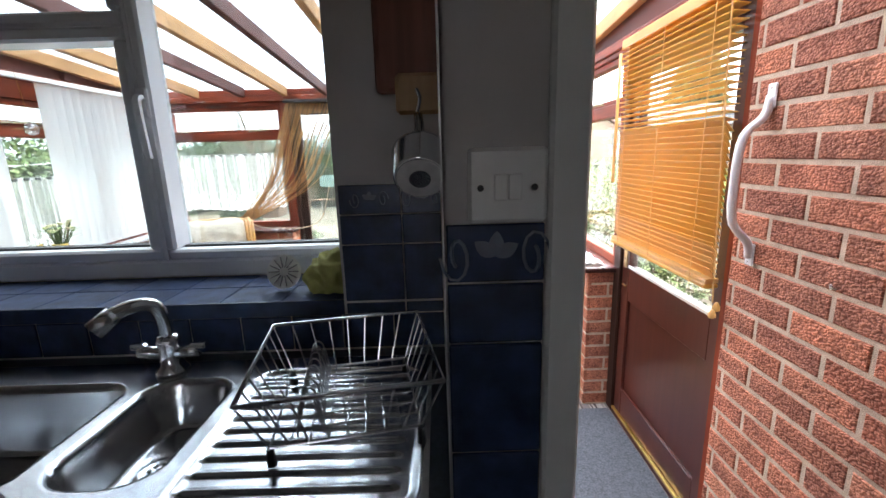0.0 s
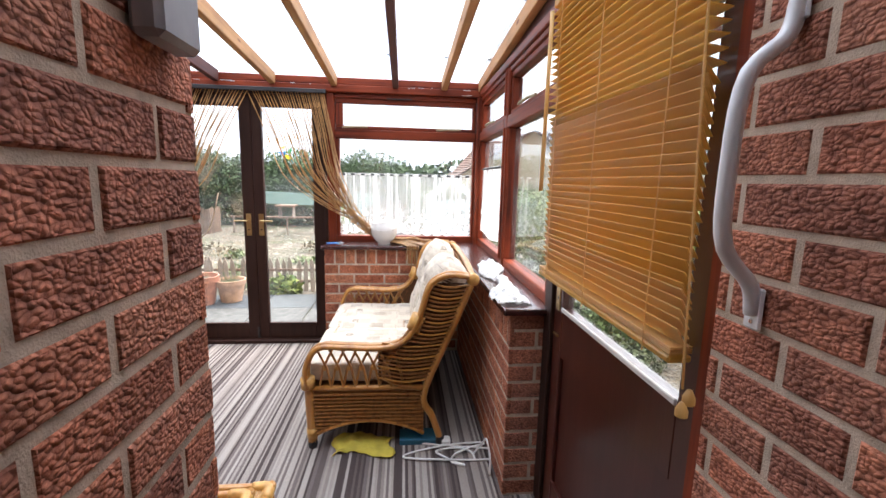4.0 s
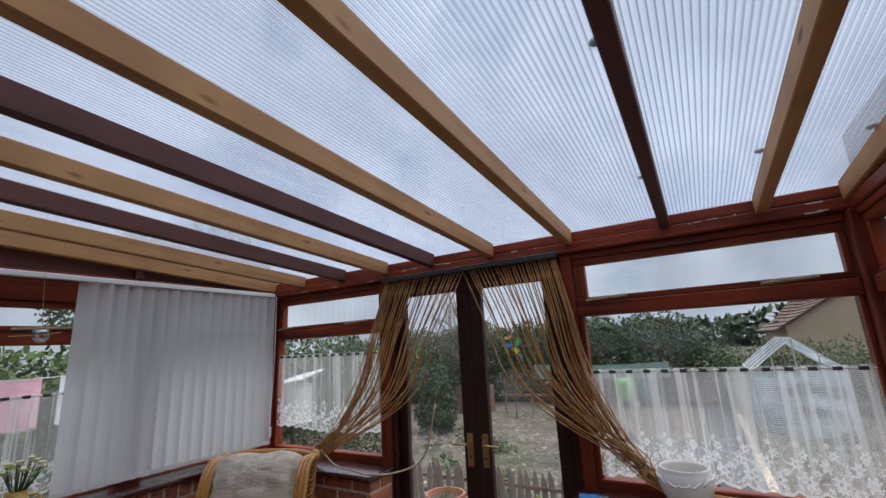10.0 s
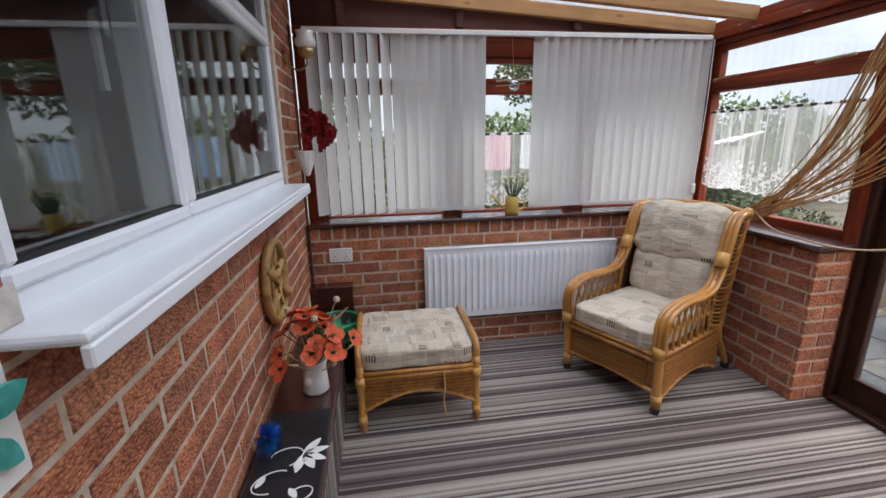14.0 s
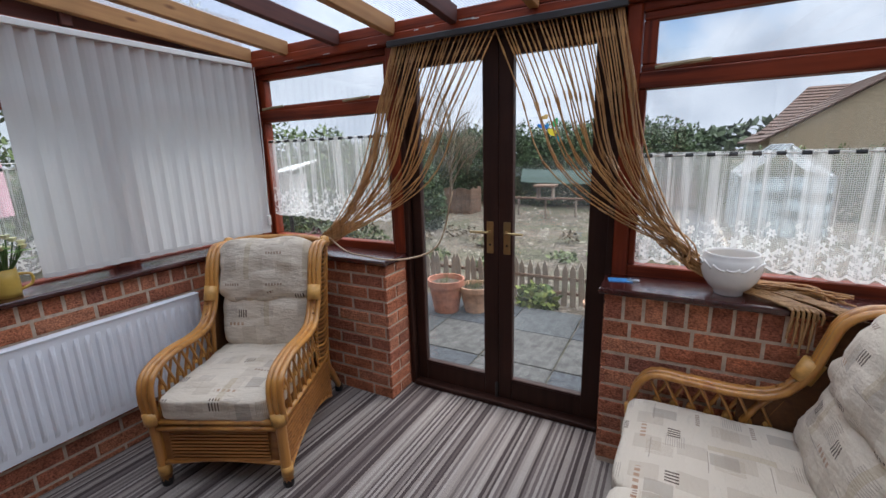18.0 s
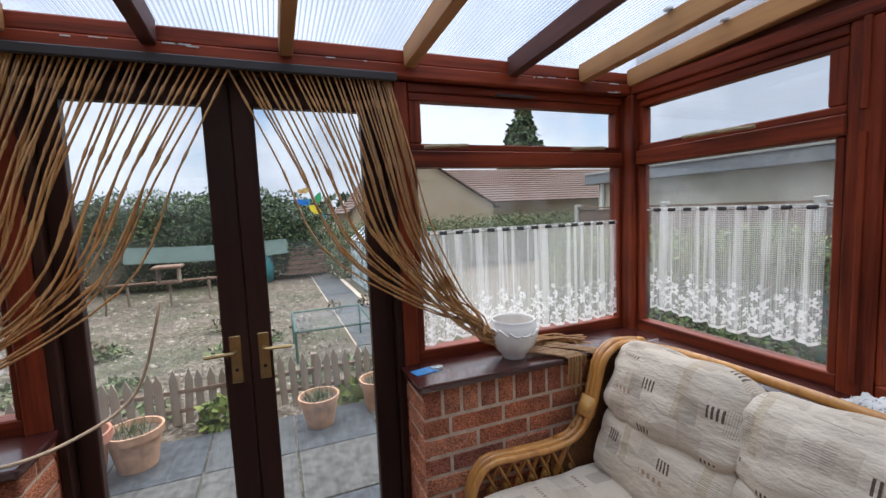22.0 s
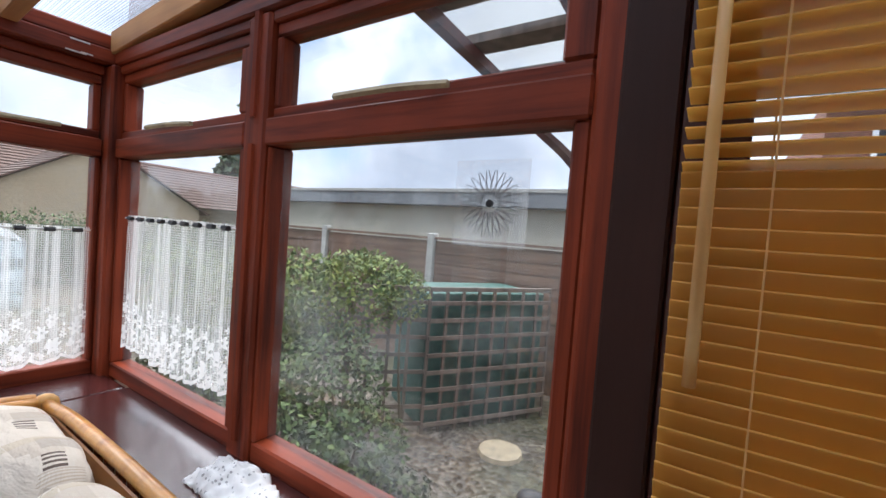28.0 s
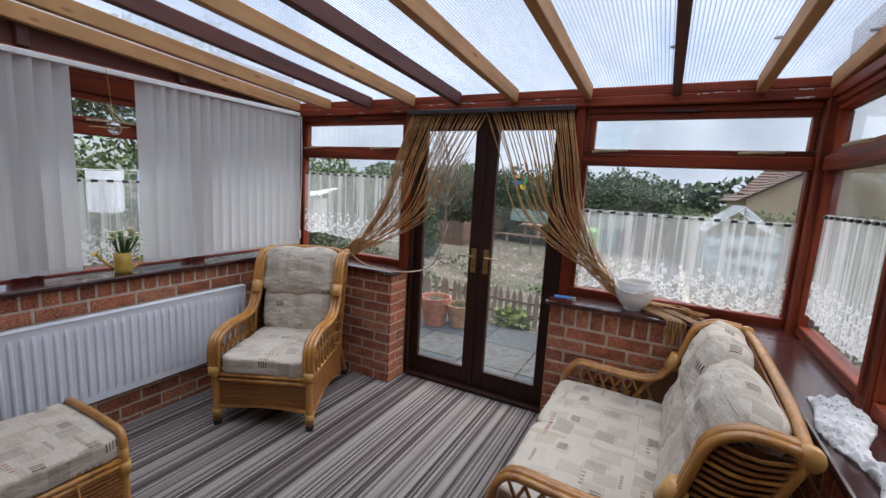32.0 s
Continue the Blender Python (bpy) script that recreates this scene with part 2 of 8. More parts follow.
BINDING = plain("rattan_binding", (0.58, 0.31, 0.085), 0.35, vary=0.2, scale=40, bumpy=0.2)


def glow_through(m, colour, share_of=0.4):
    """Lets some light pass through a thin wooden slat."""
    t = m.node_tree
    out = t.nodes["Material Output"]
    tl = node(t, "ShaderNodeBsdfTranslucent", Color=(*colour, 1))
    mix = node(t, "ShaderNodeMixShader", Fac=share_of)
    t.links.new(t.nodes["Principled BSDF"].outputs[0], mix.inputs[1])
    t.links.new(tl.outputs[0], mix.inputs[2])
    t.links.new(mix.outputs[0], out.inputs["Surface"])
    return m


SLAT_WOOD = glow_through(wood("blind_slat_wood", (0.62, 0.32, 0.075), (0.78, 0.45, 0.12), 0.3, 1, 12, 0.5), (0.97, 0.72, 0.28), 0.55)
SLAT_PALE = glow_through(wood("pale_slat_wood", (0.72, 0.46, 0.18), (0.86, 0.60, 0.27), 0.3, 1, 12, 0.3), (0.95, 0.72, 0.38), 0.6)
UPVC = plain("white_upvc", (0.80, 0.81, 0.83), 0.28, vary=0.03, scale=4, bumpy=0.0)
WHITE_PAINT = plain("white_gloss_paint", (0.74, 0.73, 0.70), 0.35, vary=0.06, scale=6)
WALL_PAINT = plain("kitchen_wall_paint", (0.50, 0.47, 0.45), 0.75, vary=0.06, scale=5, bumpy=0.15)
RADIATOR = plain("radiator_enamel", (0.78, 0.80, 0.84), 0.32, vary=0.04, scale=5, bumpy=0.0)
BLACK = plain("black_plastic", (0.015, 0.015, 0.016), 0.45)
BLACK_TOP = plain("black_lacquer", (0.018, 0.018, 0.020), 0.3, vary=0.3)
CHROME = plain("chrome", (0.72, 0.73, 0.75), 0.12, 1.0, vary=0.05, bumpy=0)
STEEL = plain("brushed_steel", (0.62, 0.63, 0.65), 0.2, 1.0, vary=0.12, scale=50, bumpy=0.08)
STAY = plain("dull_stay", (0.36, 0.29, 0.17), 0.6, 0.2, vary=0.3, scale=30)
BRASS = plain("aged_brass", (0.42, 0.30, 0.14), 0.36, 1.0, vary=0.2)
GOLD_TRIM = plain("gold_trim", (0.62, 0.44, 0.13), 0.35, 1.0, vary=0.15)
IRON = plain("black_iron", (0.03, 0.026, 0.026), 0.5)
PORCELAIN = plain("white_ceramic", (0.80, 0.78, 0.74), 0.22, vary=0.05, bumpy=0.02)
TERRACOTTA = plain("terracotta", (0.36, 0.14, 0.085), 0.85, vary=0.3, scale=18, bumpy=0.2)
PLASTER_WHITE = plain("white_plastic", (0.78, 0.77, 0.74), 0.4, vary=0.04)
BLUE_TILE = plain("blue_tile", (0.018, 0.032, 0.075), 0.26, vary=0.4, scale=20, bumpy=0.04)
TILE_SILL = plain("sill_tile", (0.018, 0.032, 0.075), 0.5, vary=0.5, scale=25, bumpy=0.1, spec=0.15)
GROUT = plain("tile_grout", (0.25, 0.26, 0.28), 0.9)
WORKTOP = plain("dark_worktop", (0.018, 0.024, 0.035), 0.3, vary=0.5, scale=120)
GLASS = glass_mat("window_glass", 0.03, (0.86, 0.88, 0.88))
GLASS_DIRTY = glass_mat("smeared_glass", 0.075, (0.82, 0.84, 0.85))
GLASS_DARK = glass_mat("kitchen_glass", 0.0, (0.75, 0.8, 0.8), 0.12)
CRYSTAL = glass_mat("cut_crystal", 0.6, (0.9, 0.92, 0.92), 0.3)


def carpet_mat():
    m, t, b = material("striped_carpet", 0.95, 0, 0.1)
    v = coords(t)
    sep = t.nodes.new("ShaderNodeSeparateXYZ")
    t.links.new(v, sep.inputs[0])
    wob = calc(t, "MULTIPLY", noise_tex(t, v, 30, 2), 0.004)
    x = calc(t, "ADD", sep.outputs["X"], wob)
    vor = node(t, "ShaderNodeTexVoronoi", Scale=78.0)
    vor.voronoi_dimensions = "1D"
    t.links.new(x, vor.inputs["W"])
    grey = t.nodes.new("ShaderNodeSeparateColor")
    t.links.new(vor.outputs["Color"], grey.inputs[0])
    col = ramp(t, grey.outputs[0], [(0.0, (0.08, 0.061, 0.058)), (0.18, (0.34, 0.295, 0.265)), (0.36, (0.17, 0.14, 0.13)), (0.54, (0.40, 0.355, 0.32)), (0.74, (0.125, 0.10, 0.094)), (0.86, (0.27, 0.23, 0.207))], "CONSTANT")
    fib = noise_tex(t, coords(t, (260, 130, 260)), 1.0, 3, 0.75)
    col = blend(t, 0.8, col, ramp(t, fib, [(0.3, (0.55, 0.55, 0.55)), (0.7, (1.15, 1.15, 1.15))]), "MULTIPLY")
    wear = noise_tex(t, v, 1.6, 4)
    col = blend(t, 0.22, col, ramp(t, wear, [(0.35, (0.55, 0.5, 0.46)), (0.7, (1.1, 1.1, 1.1))]), "MULTIPLY")
    t.links.new(col, b.inputs["Base Color"])
    bump(t, b, fib, 0.6, 0.004)
    return m


def cushion_mat():
    """Cream print: pale blocks, dark bars and fine lines, laid out cell by cell on the cloth."""
    m, t, b = material("printed_cushion_cloth", 0.9, 0, 0.15)
    c = t.nodes.new("ShaderNodeTexCoord")
    uv = t.nodes.new("ShaderNodeSeparateXYZ")
    t.links.new(c.outputs["UV"], uv.inputs[0])
    info = t.nodes.new("ShaderNodeObjectInfo")
    u = calc(t, "ADD", uv.outputs[0], calc(t, "MULTIPLY", info.outputs["Random"], 7.0))
    v = uv.outputs[1]

    def cells(size_u, size_v, off):
        cu, cv = calc(t, "ADD", calc(t, "DIVIDE", u, size_u), off), calc(t, "ADD", calc(t, "DIVIDE", v, size_v), off * 0.7)
        iu, iv = calc(t, "FLOOR", cu), calc(t, "FLOOR", cv)
        j = t.nodes.new("ShaderNodeCombineXYZ")
        t.links.new(iu, j.inputs[0])
        t.links.new(iv, j.inputs[1])
        r = t.nodes.new("ShaderNodeTexWhiteNoise")
        r.noise_dimensions = "2D"
        t.links.new(j.outputs[0], r.inputs["Vector"])
        return calc(t, "FRACT", cu), calc(t, "FRACT", cv), r.outputs["Value"]

    def inside(f, a, z):
        return calc(t, "MULTIPLY", calc(t, "GREATER_THAN", f, a), calc(t, "LESS_THAN", f, z))

    def every(f, n, part):
        return calc(t, "LESS_THAN", calc(t, "FRACT", calc(t, "MULTIPLY", f, n)), part)

    weave = noise_tex(t, coords(t, (500, 500, 500), "UV"), 1.0, 2)
    col = blend(t, 0.35, (0.61, 0.535, 0.435), ramp(t, weave, [(0.3, (0.52, 0.45, 0.36)), (0.7, (0.68, 0.605, 0.50))]))
    fu, fv, r = cells(0.155, 0.135, 0.31)
    m1 = calc(t, "MULTIPLY", calc(t, "MULTIPLY", inside(fu, 0.12, 0.62), inside(fv, 0.2, 0.85)), calc(t, "GREATER_THAN", r, 0.45))
    col = blend(t, calc(t, "MULTIPLY", m1, 0.5), col, (0.45, 0.375, 0.29))
    fu, fv, r = cells(0.21, 0.18, 0.77)
    m2 = calc(t, "MULTIPLY", calc(t, "MULTIPLY", inside(fu, 0.3, 0.62), inside(fv, 0.3, 0.75)), calc(t, "GREATER_THAN", r, 0.6))
    col = blend(t, calc(t, "MULTIPLY", m2, 0.6), col, (0.34, 0.29, 0.24))
    m3 = calc(t, "MULTIPLY", calc(t, "MULTIPLY", inside(fu, 0.05, 0.4), inside(fv, 0.55, 0.92)), calc(t, "MULTIPLY", calc(t, "LESS_THAN", r, 0.5), every(fv, 26, 0.4)))
    col = blend(t, calc(t, "MULTIPLY", m3, 0.6), col, (0.30, 0.25, 0.21))
    fu, fv, r = cells(0.24, 0.17, 0.13)
    bars = calc(t, "MULTIPLY", calc(t, "MULTIPLY", inside(fu, 0.1, 0.325), inside(fv, 0.1, 0.34)), calc(t, "MULTIPLY", calc(t, "GREATER_THAN", r, 0.5), every(calc(t, "SUBTRACT", fu, 0.1), 17.8, 0.5)))
    col = blend(t, calc(t, "MULTIPLY", bars, 0.95), col, (0.085, 0.055, 0.042))
    dots = calc(t, "MULTIPLY", calc(t, "MULTIPLY", inside(fu, 0.5, 0.86), inside(fv, 0.62, 0.7)), calc(t, "MULTIPLY", calc(t, "LESS_THAN", r, 0.3), every(fu, 16, 0.55)))
    col = blend(t, calc(t, "MULTIPLY", dots, 0.8), col, (0.22, 0.13, 0.09))
    fine = calc(t, "MULTIPLY", calc(t, "MULTIPLY", inside(fu, 0.45, 0.92), inside(fv, 0.8, 0.815)), calc(t, "GREATER_THAN", r, 0.3))
    col = blend(t, calc(t, "MULTIPLY", fine, 0.7), col, (0.25, 0.2, 0.17))
    rings = node(t, "ShaderNodeTexVoronoi", Scale=4.2)
    t.links.new(c.outputs["UV"], rings.inputs["Vector"])
    ring = inside(rings.outputs["Distance"], 0.17, 0.182)
    col = blend(t, calc(t, "MULTIPLY", ring, 0.55), col, (0.28, 0.24, 0.21))
    fu, fv, r = cells(0.19, 0.2, 0.51)
    comb = calc(t, "MULTIPLY", calc(t, "MULTIPLY", inside(fu, 0.1, 0.5), inside(fv, 0.2, 0.62)), calc(t, "MULTIPLY", calc(t, "GREATER_THAN", r, 0.5), every(fu, 30, 0.5)))
    col = blend(t, calc(t, "MULTIPLY", comb, 0.5), col, (0.36, 0.28, 0.20))
    fu, fv, r = cells(0.26, 0.21, 0.9)
    chip = calc(t, "MULTIPLY", calc(t, "MULTIPLY", inside(fu, 0.22, 0.6), inside(fv, 0.42, 0.5)), calc(t, "MULTIPLY", calc(t, "GREATER_THAN", r, 0.6), every(fu, 11, 0.55)))
    col = blend(t, calc(t, "MULTIPLY", chip, 0.7), col, (0.33, 0.16, 0.08))
    fu, fv, r = cells(0.31, 0.29, 0.37)
    band = calc(t, "MULTIPLY", calc(t, "MULTIPLY", inside(fu, 0.68, 0.78), inside(fv, 0.1, 0.75)), calc(t, "GREATER_THAN", r, 0.35))
    col = blend(t, calc(t, "MULTIPLY", band, 0.45), col, (0.42, 0.33, 0.20))
    dirt = noise_tex(t, c.outputs["UV"], 3.0, 4)
    col = blend(t, 0.35, col, ramp(t, dirt, [(0.3, (0.78, 0.74, 0.68)), (0.7, (1.05, 1.05, 1.05))]), "MULTIPLY")
    t.links.new(col, b.inputs["Base Color"])
    b.inputs["Sheen Weight"].default_value = 0.15
    crease = noise_tex(t, coords(t, (1.0, 2.4, 1.0), "UV"), 7.0, 4, 0.6)
    bump(t, b, calc(t, "ADD", crease, calc(t, "MULTIPLY", weave, 0.05)), 0.8, 0.022)
    return m


def lace_cover(t):
    """Net of fine holes with woven flowers above a scalloped hem; UV in metres, v up from the hem."""
    c = t.nodes.new("ShaderNodeTexCoord")
    s = t.nodes.new("ShaderNodeSeparateXYZ")
    t.links.new(c.outputs["UV"], s.inputs[0])
    u, v = s.outputs[0], s.outputs[1]
    net = node(t, "ShaderNodeTexVoronoi", Scale=130.0, Randomness=0.35)
    net.feature = "DISTANCE_TO_EDGE"
    t.links.new(c.outputs["UV"], net.inputs["Vector"])
    thread = ramp(t, net.outputs["Distance"], [(0.09, (0.85, 0.85, 0.85)), (0.2, (0.10, 0.10, 0.10))])

    def flower(cell, row_v, shift, radius):
        """One row of six-petalled flowers, 'cell' apart."""
        x = calc(t, "MULTIPLY", calc(t, "SUBTRACT", calc(t, "FRACT", calc(t, "ADD", calc(t, "DIVIDE", u, cell), shift)), 0.5), cell)
        y = calc(t, "SUBTRACT", v, row_v)
        r = calc(t, "SQRT", calc(t, "ADD", calc(t, "MULTIPLY", x, x), calc(t, "MULTIPLY", y, y)))
        th = calc(t, "ARCTAN2", y, x)
        edge = calc(t, "MULTIPLY", calc(t, "ADD", calc(t, "MULTIPLY", calc(t, "COSINE", calc(t, "MULTIPLY", th, 6.0)), 0.24), 0.76), radius)
        return calc(t, "MULTIPLY", calc(t, "LESS_THAN", r, edge), calc(t, "GREATER_THAN", r, radius * 0.22))

    fl = None
    for cell, row, shift, radius in ((0.115, 0.055, 0.1, 0.030), (0.115, 0.108, 0.45, 0.026), (0.115, 0.150, 0.15, 0.021), (0.0575, 0.028, 0.35, 0.013), (0.115, 0.185, 0.3, 0.012), (0.115, 0.085, 0.82, 0.016)):
        f = flower(cell, row, shift, radius)
        fl = f if fl is None else calc(t, "MAXIMUM", fl, f)
    leaf = ramp(t, noise_tex(t, c.outputs["UV"], 42, 2), [(0.56, (0, 0, 0)), (0.6, (0.8, 0.8, 0.8))])
    low = ramp(t, v, [(0.0, (1, 1, 1)), (0.12, (1, 1, 1)), (0.2, (0, 0, 0))])
    fl = calc(t, "MAXIMUM", fl, calc(t, "MULTIPLY", leaf, low))
    hem = calc(t, "LESS_THAN", v, 0.012)
    fold = noise_tex(t, coords(t, (24.0, 0.6, 1.0), "UV"), 1.0, 2)
    strip = ramp(t, fold, [(0.48, (0.0, 0.0, 0.0)), (0.58, (0.42, 0.42, 0.42))])
    total = calc(t, "ADD", calc(t, "MAXIMUM", calc(t, "MULTIPLY", fl, 0.95), calc(t, "MULTIPLY", hem, 0.9)), calc(t, "ADD", calc(t, "MULTIPLY", thread, 0.55), strip))
    total = calc(t, "ADD", calc(t, "MULTIPLY", total, 0.85), 0.10)
    return calc(t, "MINIMUM", total, 0.95)


def heap_cover(t):
    k = node(t, "ShaderNodeTexVoronoi", Scale=85.0)
    t.links.new(coords(t), k.inputs["Vector"])
    big = noise_tex(t, coords(t), 26.0, 2)
    holes = ramp(t, k.outputs["Distance"], [(0.22, (0.35, 0.35, 0.35)), (0.34, (1, 1, 1))])
    solid = ramp(t, big, [(0.46, (0, 0, 0)), (0.52, (1, 1, 1))])
    return calc(t, "MINIMUM", calc(t, "MAXIMUM", holes, solid), 0.97)


def roof_mat():
    m = bpy.data.materials.new("twinwall_polycarbonate")
    m.use_nodes = True
    t = m.node_tree
    t.nodes.clear()
    out = t.nodes.new("ShaderNodeOutputMaterial")
    v = coords(t)
    s = t.nodes.new("ShaderNodeSeparateXYZ")
    t.links.new(v, s.inputs[0])
    rib = calc(t, "FRACT", calc(t, "MULTIPLY", s.outputs[0], 62.0))
    line = ramp(t, rib, [(0.0, (0.44, 0.47, 0.51)), (0.16, (0.44, 0.47, 0.51)), (0.3, (0.72, 0.75, 0.79)), (0.9, (0.66, 0.69, 0.73))])
    dirt = noise_tex(t, coords(t, (3, 0.6, 1)), 2.0, 5, 0.65)
    tint = blend(t, 0.5, line, ramp(t, dirt, [(0.3, (0.8, 0.82, 0.84)), (0.7, (1, 1, 1))]), "MULTIPLY")
    tr = t.nodes.new("ShaderNodeBsdfTransparent")
    tl = t.nodes.new("ShaderNodeBsdfTranslucent")
    t.links.new(tint, tr.inputs["Color"])
    t.links.new(tint, tl.inputs["Color"])
    mix = node(t, "ShaderNodeMixShader", Fac=0.2)
    t.links.new(tr.outputs[0], mix.inputs[1])
    t.links.new(tl.outputs[0], mix.inputs[2])
    t.links.new(mix.outputs[0], out.inputs["Surface"])
    return m


def leaf_mat(name, dark, light):
    m, t, b = material(name, 0.6, 0, 0.3)
    g = t.nodes.new("ShaderNodeNewGeometry")
    col = ramp(t, g.outputs["Random Per Island"], [(0, dark), (1, light)])
    n = noise_tex(t, coords(t), 0.8, 3)
    col = blend(t, 0.5, col, ramp(t, n, [(0.3, (0.55, 0.6, 0.5)), (0.7, (1.2, 1.15, 1.0))]), "MULTIPLY")
    t.links.new(col, b.inputs["Base Color"])
    return m


def gravel_mat():
    m, t, b = material("gravel", 0.9, 0, 0.2)
    v = coords(t)
    k = node(t, "ShaderNodeTexVoronoi", Scale=30.0)
    t.links.new(v, k.inputs["Vector"])
    g = t.nodes.new("ShaderNodeSeparateColor")
    t.links.new(k.outputs["Color"], g.inputs[0])
    col = ramp(t, g.outputs[0], [(0, (0.06, 0.046, 0.032)), (0.4, (0.135, 0.11, 0.08)), (0.7, (0.23, 0.20, 0.165)), (1, (0.10, 0.09, 0.08))])
    big = noise_tex(t, v, 0.9, 5)
    col = blend(t, ramp(t, big, [(0.44, (0, 0, 0)), (0.60, (0.6, 0.6, 0.6))]), col, (0.05, 0.065, 0.025))
    mid = noise_tex(t, v, 5.0, 6, 0.7)
    col = blend(t, 0.75, col, ramp(t, mid, [(0.34, (0.35, 0.32, 0.3)), (0.66, (1.25, 1.2, 1.15))]), "MULTIPLY")
    t.links.new(col, b.inputs["Base Color"])
    bump(t, b, k.outputs["Distance"], 0.8, 0.02)
    return m


CARPET = carpet_mat()
CUSHION = cushion_mat()
LACE = sheer("white_lace", (0.88, 0.88, 0.86), lace_cover, 0.45)
LACE_HEAP = sheer("bundled_lace", (0.84, 0.83, 0.81), heap_cover, 0.25)
VANE = sheer("white_blind_cloth", (0.80, 0.80, 0.78), lambda t: 1.0, 0.42)
ROOF = roof_mat()
HEDGE_LEAF = leaf_mat("hedge_leaf", (0.020, 0.045, 0.014), (0.070, 0.115, 0.038))
SHRUB_LEAF = leaf_mat("shrub_leaf", (0.05, 0.10, 0.02), (0.22, 0.25, 0.055))
DARK_LEAF = leaf_mat("dark_shrub_leaf", (0.018, 0.035, 0.012), (0.085, 0.10, 0.03))
PLUM_LEAF = leaf_mat("plum_leaf", (0.05, 0.014, 0.025), (0.15, 0.045, 0.065))
CONC_PALE = plain("pale_cast_stone", (0.55, 0.54, 0.51), 0.85, vary=0.2, scale=25, bumpy=0.2)
PALE_LEAF = leaf_mat("grey_green_leaf", (0.07, 0.10, 0.045), (0.17, 0.20, 0.09))
MID_LEAF = leaf_mat("mid_green_leaf", (0.04, 0.075, 0.02), (0.12, 0.165, 0.05))
TWIG = leaf_mat("bare_twig", (0.10, 0.075, 0.05), (0.22, 0.17, 0.11))
GRAVEL = gravel_mat()
SLAB = plain("paving_slab", (0.062, 0.066, 0.068), 0.9, vary=0.4, scale=22, bumpy=0.4)
FENCE = wood("weathered_fence", (0.11, 0.062, 0.04), (0.22, 0.135, 0.09), 0.85, 1, 14)
FENCE_UP = wood("weathered_pale", (0.17, 0.13, 0.10), (0.34, 0.27, 0.21), 0.85, 2, 14)
GREEN_PAINT = plain("green_shed_paint", (0.028, 0.085, 0.065), 0.7, vary=0.3)
RENDER_WALL = plain("cream_render", (0.52, 0.49, 0.40), 0.9, vary=0.12, scale=3, bumpy=0.3)
BUFF_WALL = plain("buff_brick_gable", (0.36, 0.29, 0.20), 0.9, vary=0.2, scale=8, bumpy=0.3)
ROOF_FELT = plain("grey_felt", (0.20, 0.21, 0.22), 0.85, vary=0.2)
ROOF_TILE = plain("brown_roof_tile", (0.11, 0.065, 0.05), 0.85, vary=0.35, scale=6)
MAT_GREY = plain("ribbed_door_mat", (0.066, 0.071, 0.082), 0.95, vary=0.5, scale=120, bumpy=0.6)

# ---------------------------------------------------------------- mesh helpers


def part(name, bm, mat, parent=None, label="", smooth=False):
    me = bpy.data.meshes.new(name)
    bm.normal_update()
    bm.to_mesh(me)
    bm.free()
    me.materials.append(mat)
    if smooth:
        me.polygons.foreach_set("use_smooth", [True] * len(me.polygons))
    ob = new(name, me)
    if parent is not None:
        ob.parent = parent
    if label:
        ob["label"] = label
    return ob


def share(name, mesh, parent, m):
    ob = new(name, mesh)
    ob.parent = parent
    ob.matrix_local = m
    return ob


def empty(name, m, label, category, group=""):
    ob = new(name)
    ob.empty_display_size = 0.05
    ob.matrix_basis = m
    return tagged(ob, label, category, group)


def box(x0, x1, y0, y1, z0, z1, bev=0.0, bm=None, seg=1):
    own = bm is None
    if own:
        bm = bmesh.new()
    p = [(x, y, z) for x in (min(x0, x1), max(x0, x1)) for y in (min(y0, y1), max(y0, y1)) for z in (min(z0, z1), max(z0, z1))]
    vs = [bm.verts.new(q) for q in p]
    fs = [bm.faces.new([vs[i] for i in f]) for f in ((0, 1, 3, 2), (4, 6, 7, 5), (0, 4, 5, 1), (2, 3, 7, 6), (0, 2, 6, 4), (1, 5, 7, 3))]
    if bev:
        es = list({e for f in fs for e in f.edges})
        bmesh.ops.bevel(bm, geom=es, offset=bev, segments=seg, affect="EDGES", profile=0.5)
    return bm


def sampled(pts, n):
    """A smooth line of n points through the given ones."""
    ps = [Vector(p) for p in pts]
    ps = [2 * ps[0] - ps[1], *ps, 2 * ps[-1] - ps[-2]]
    out, k = [], len(ps) - 3
    for i in range(n):
        f = i / (n - 1) * k
        j = min(int(f), k - 1)
        u = f - j
        a, b, c, d = ps[j : j + 4]
        out.append(0.5 * (2 * b + (c - a) * u + (2 * a - 5 * b + 4 * c - d) * u * u + (3 * b - a - 3 * c + d) * u**3))
    return out


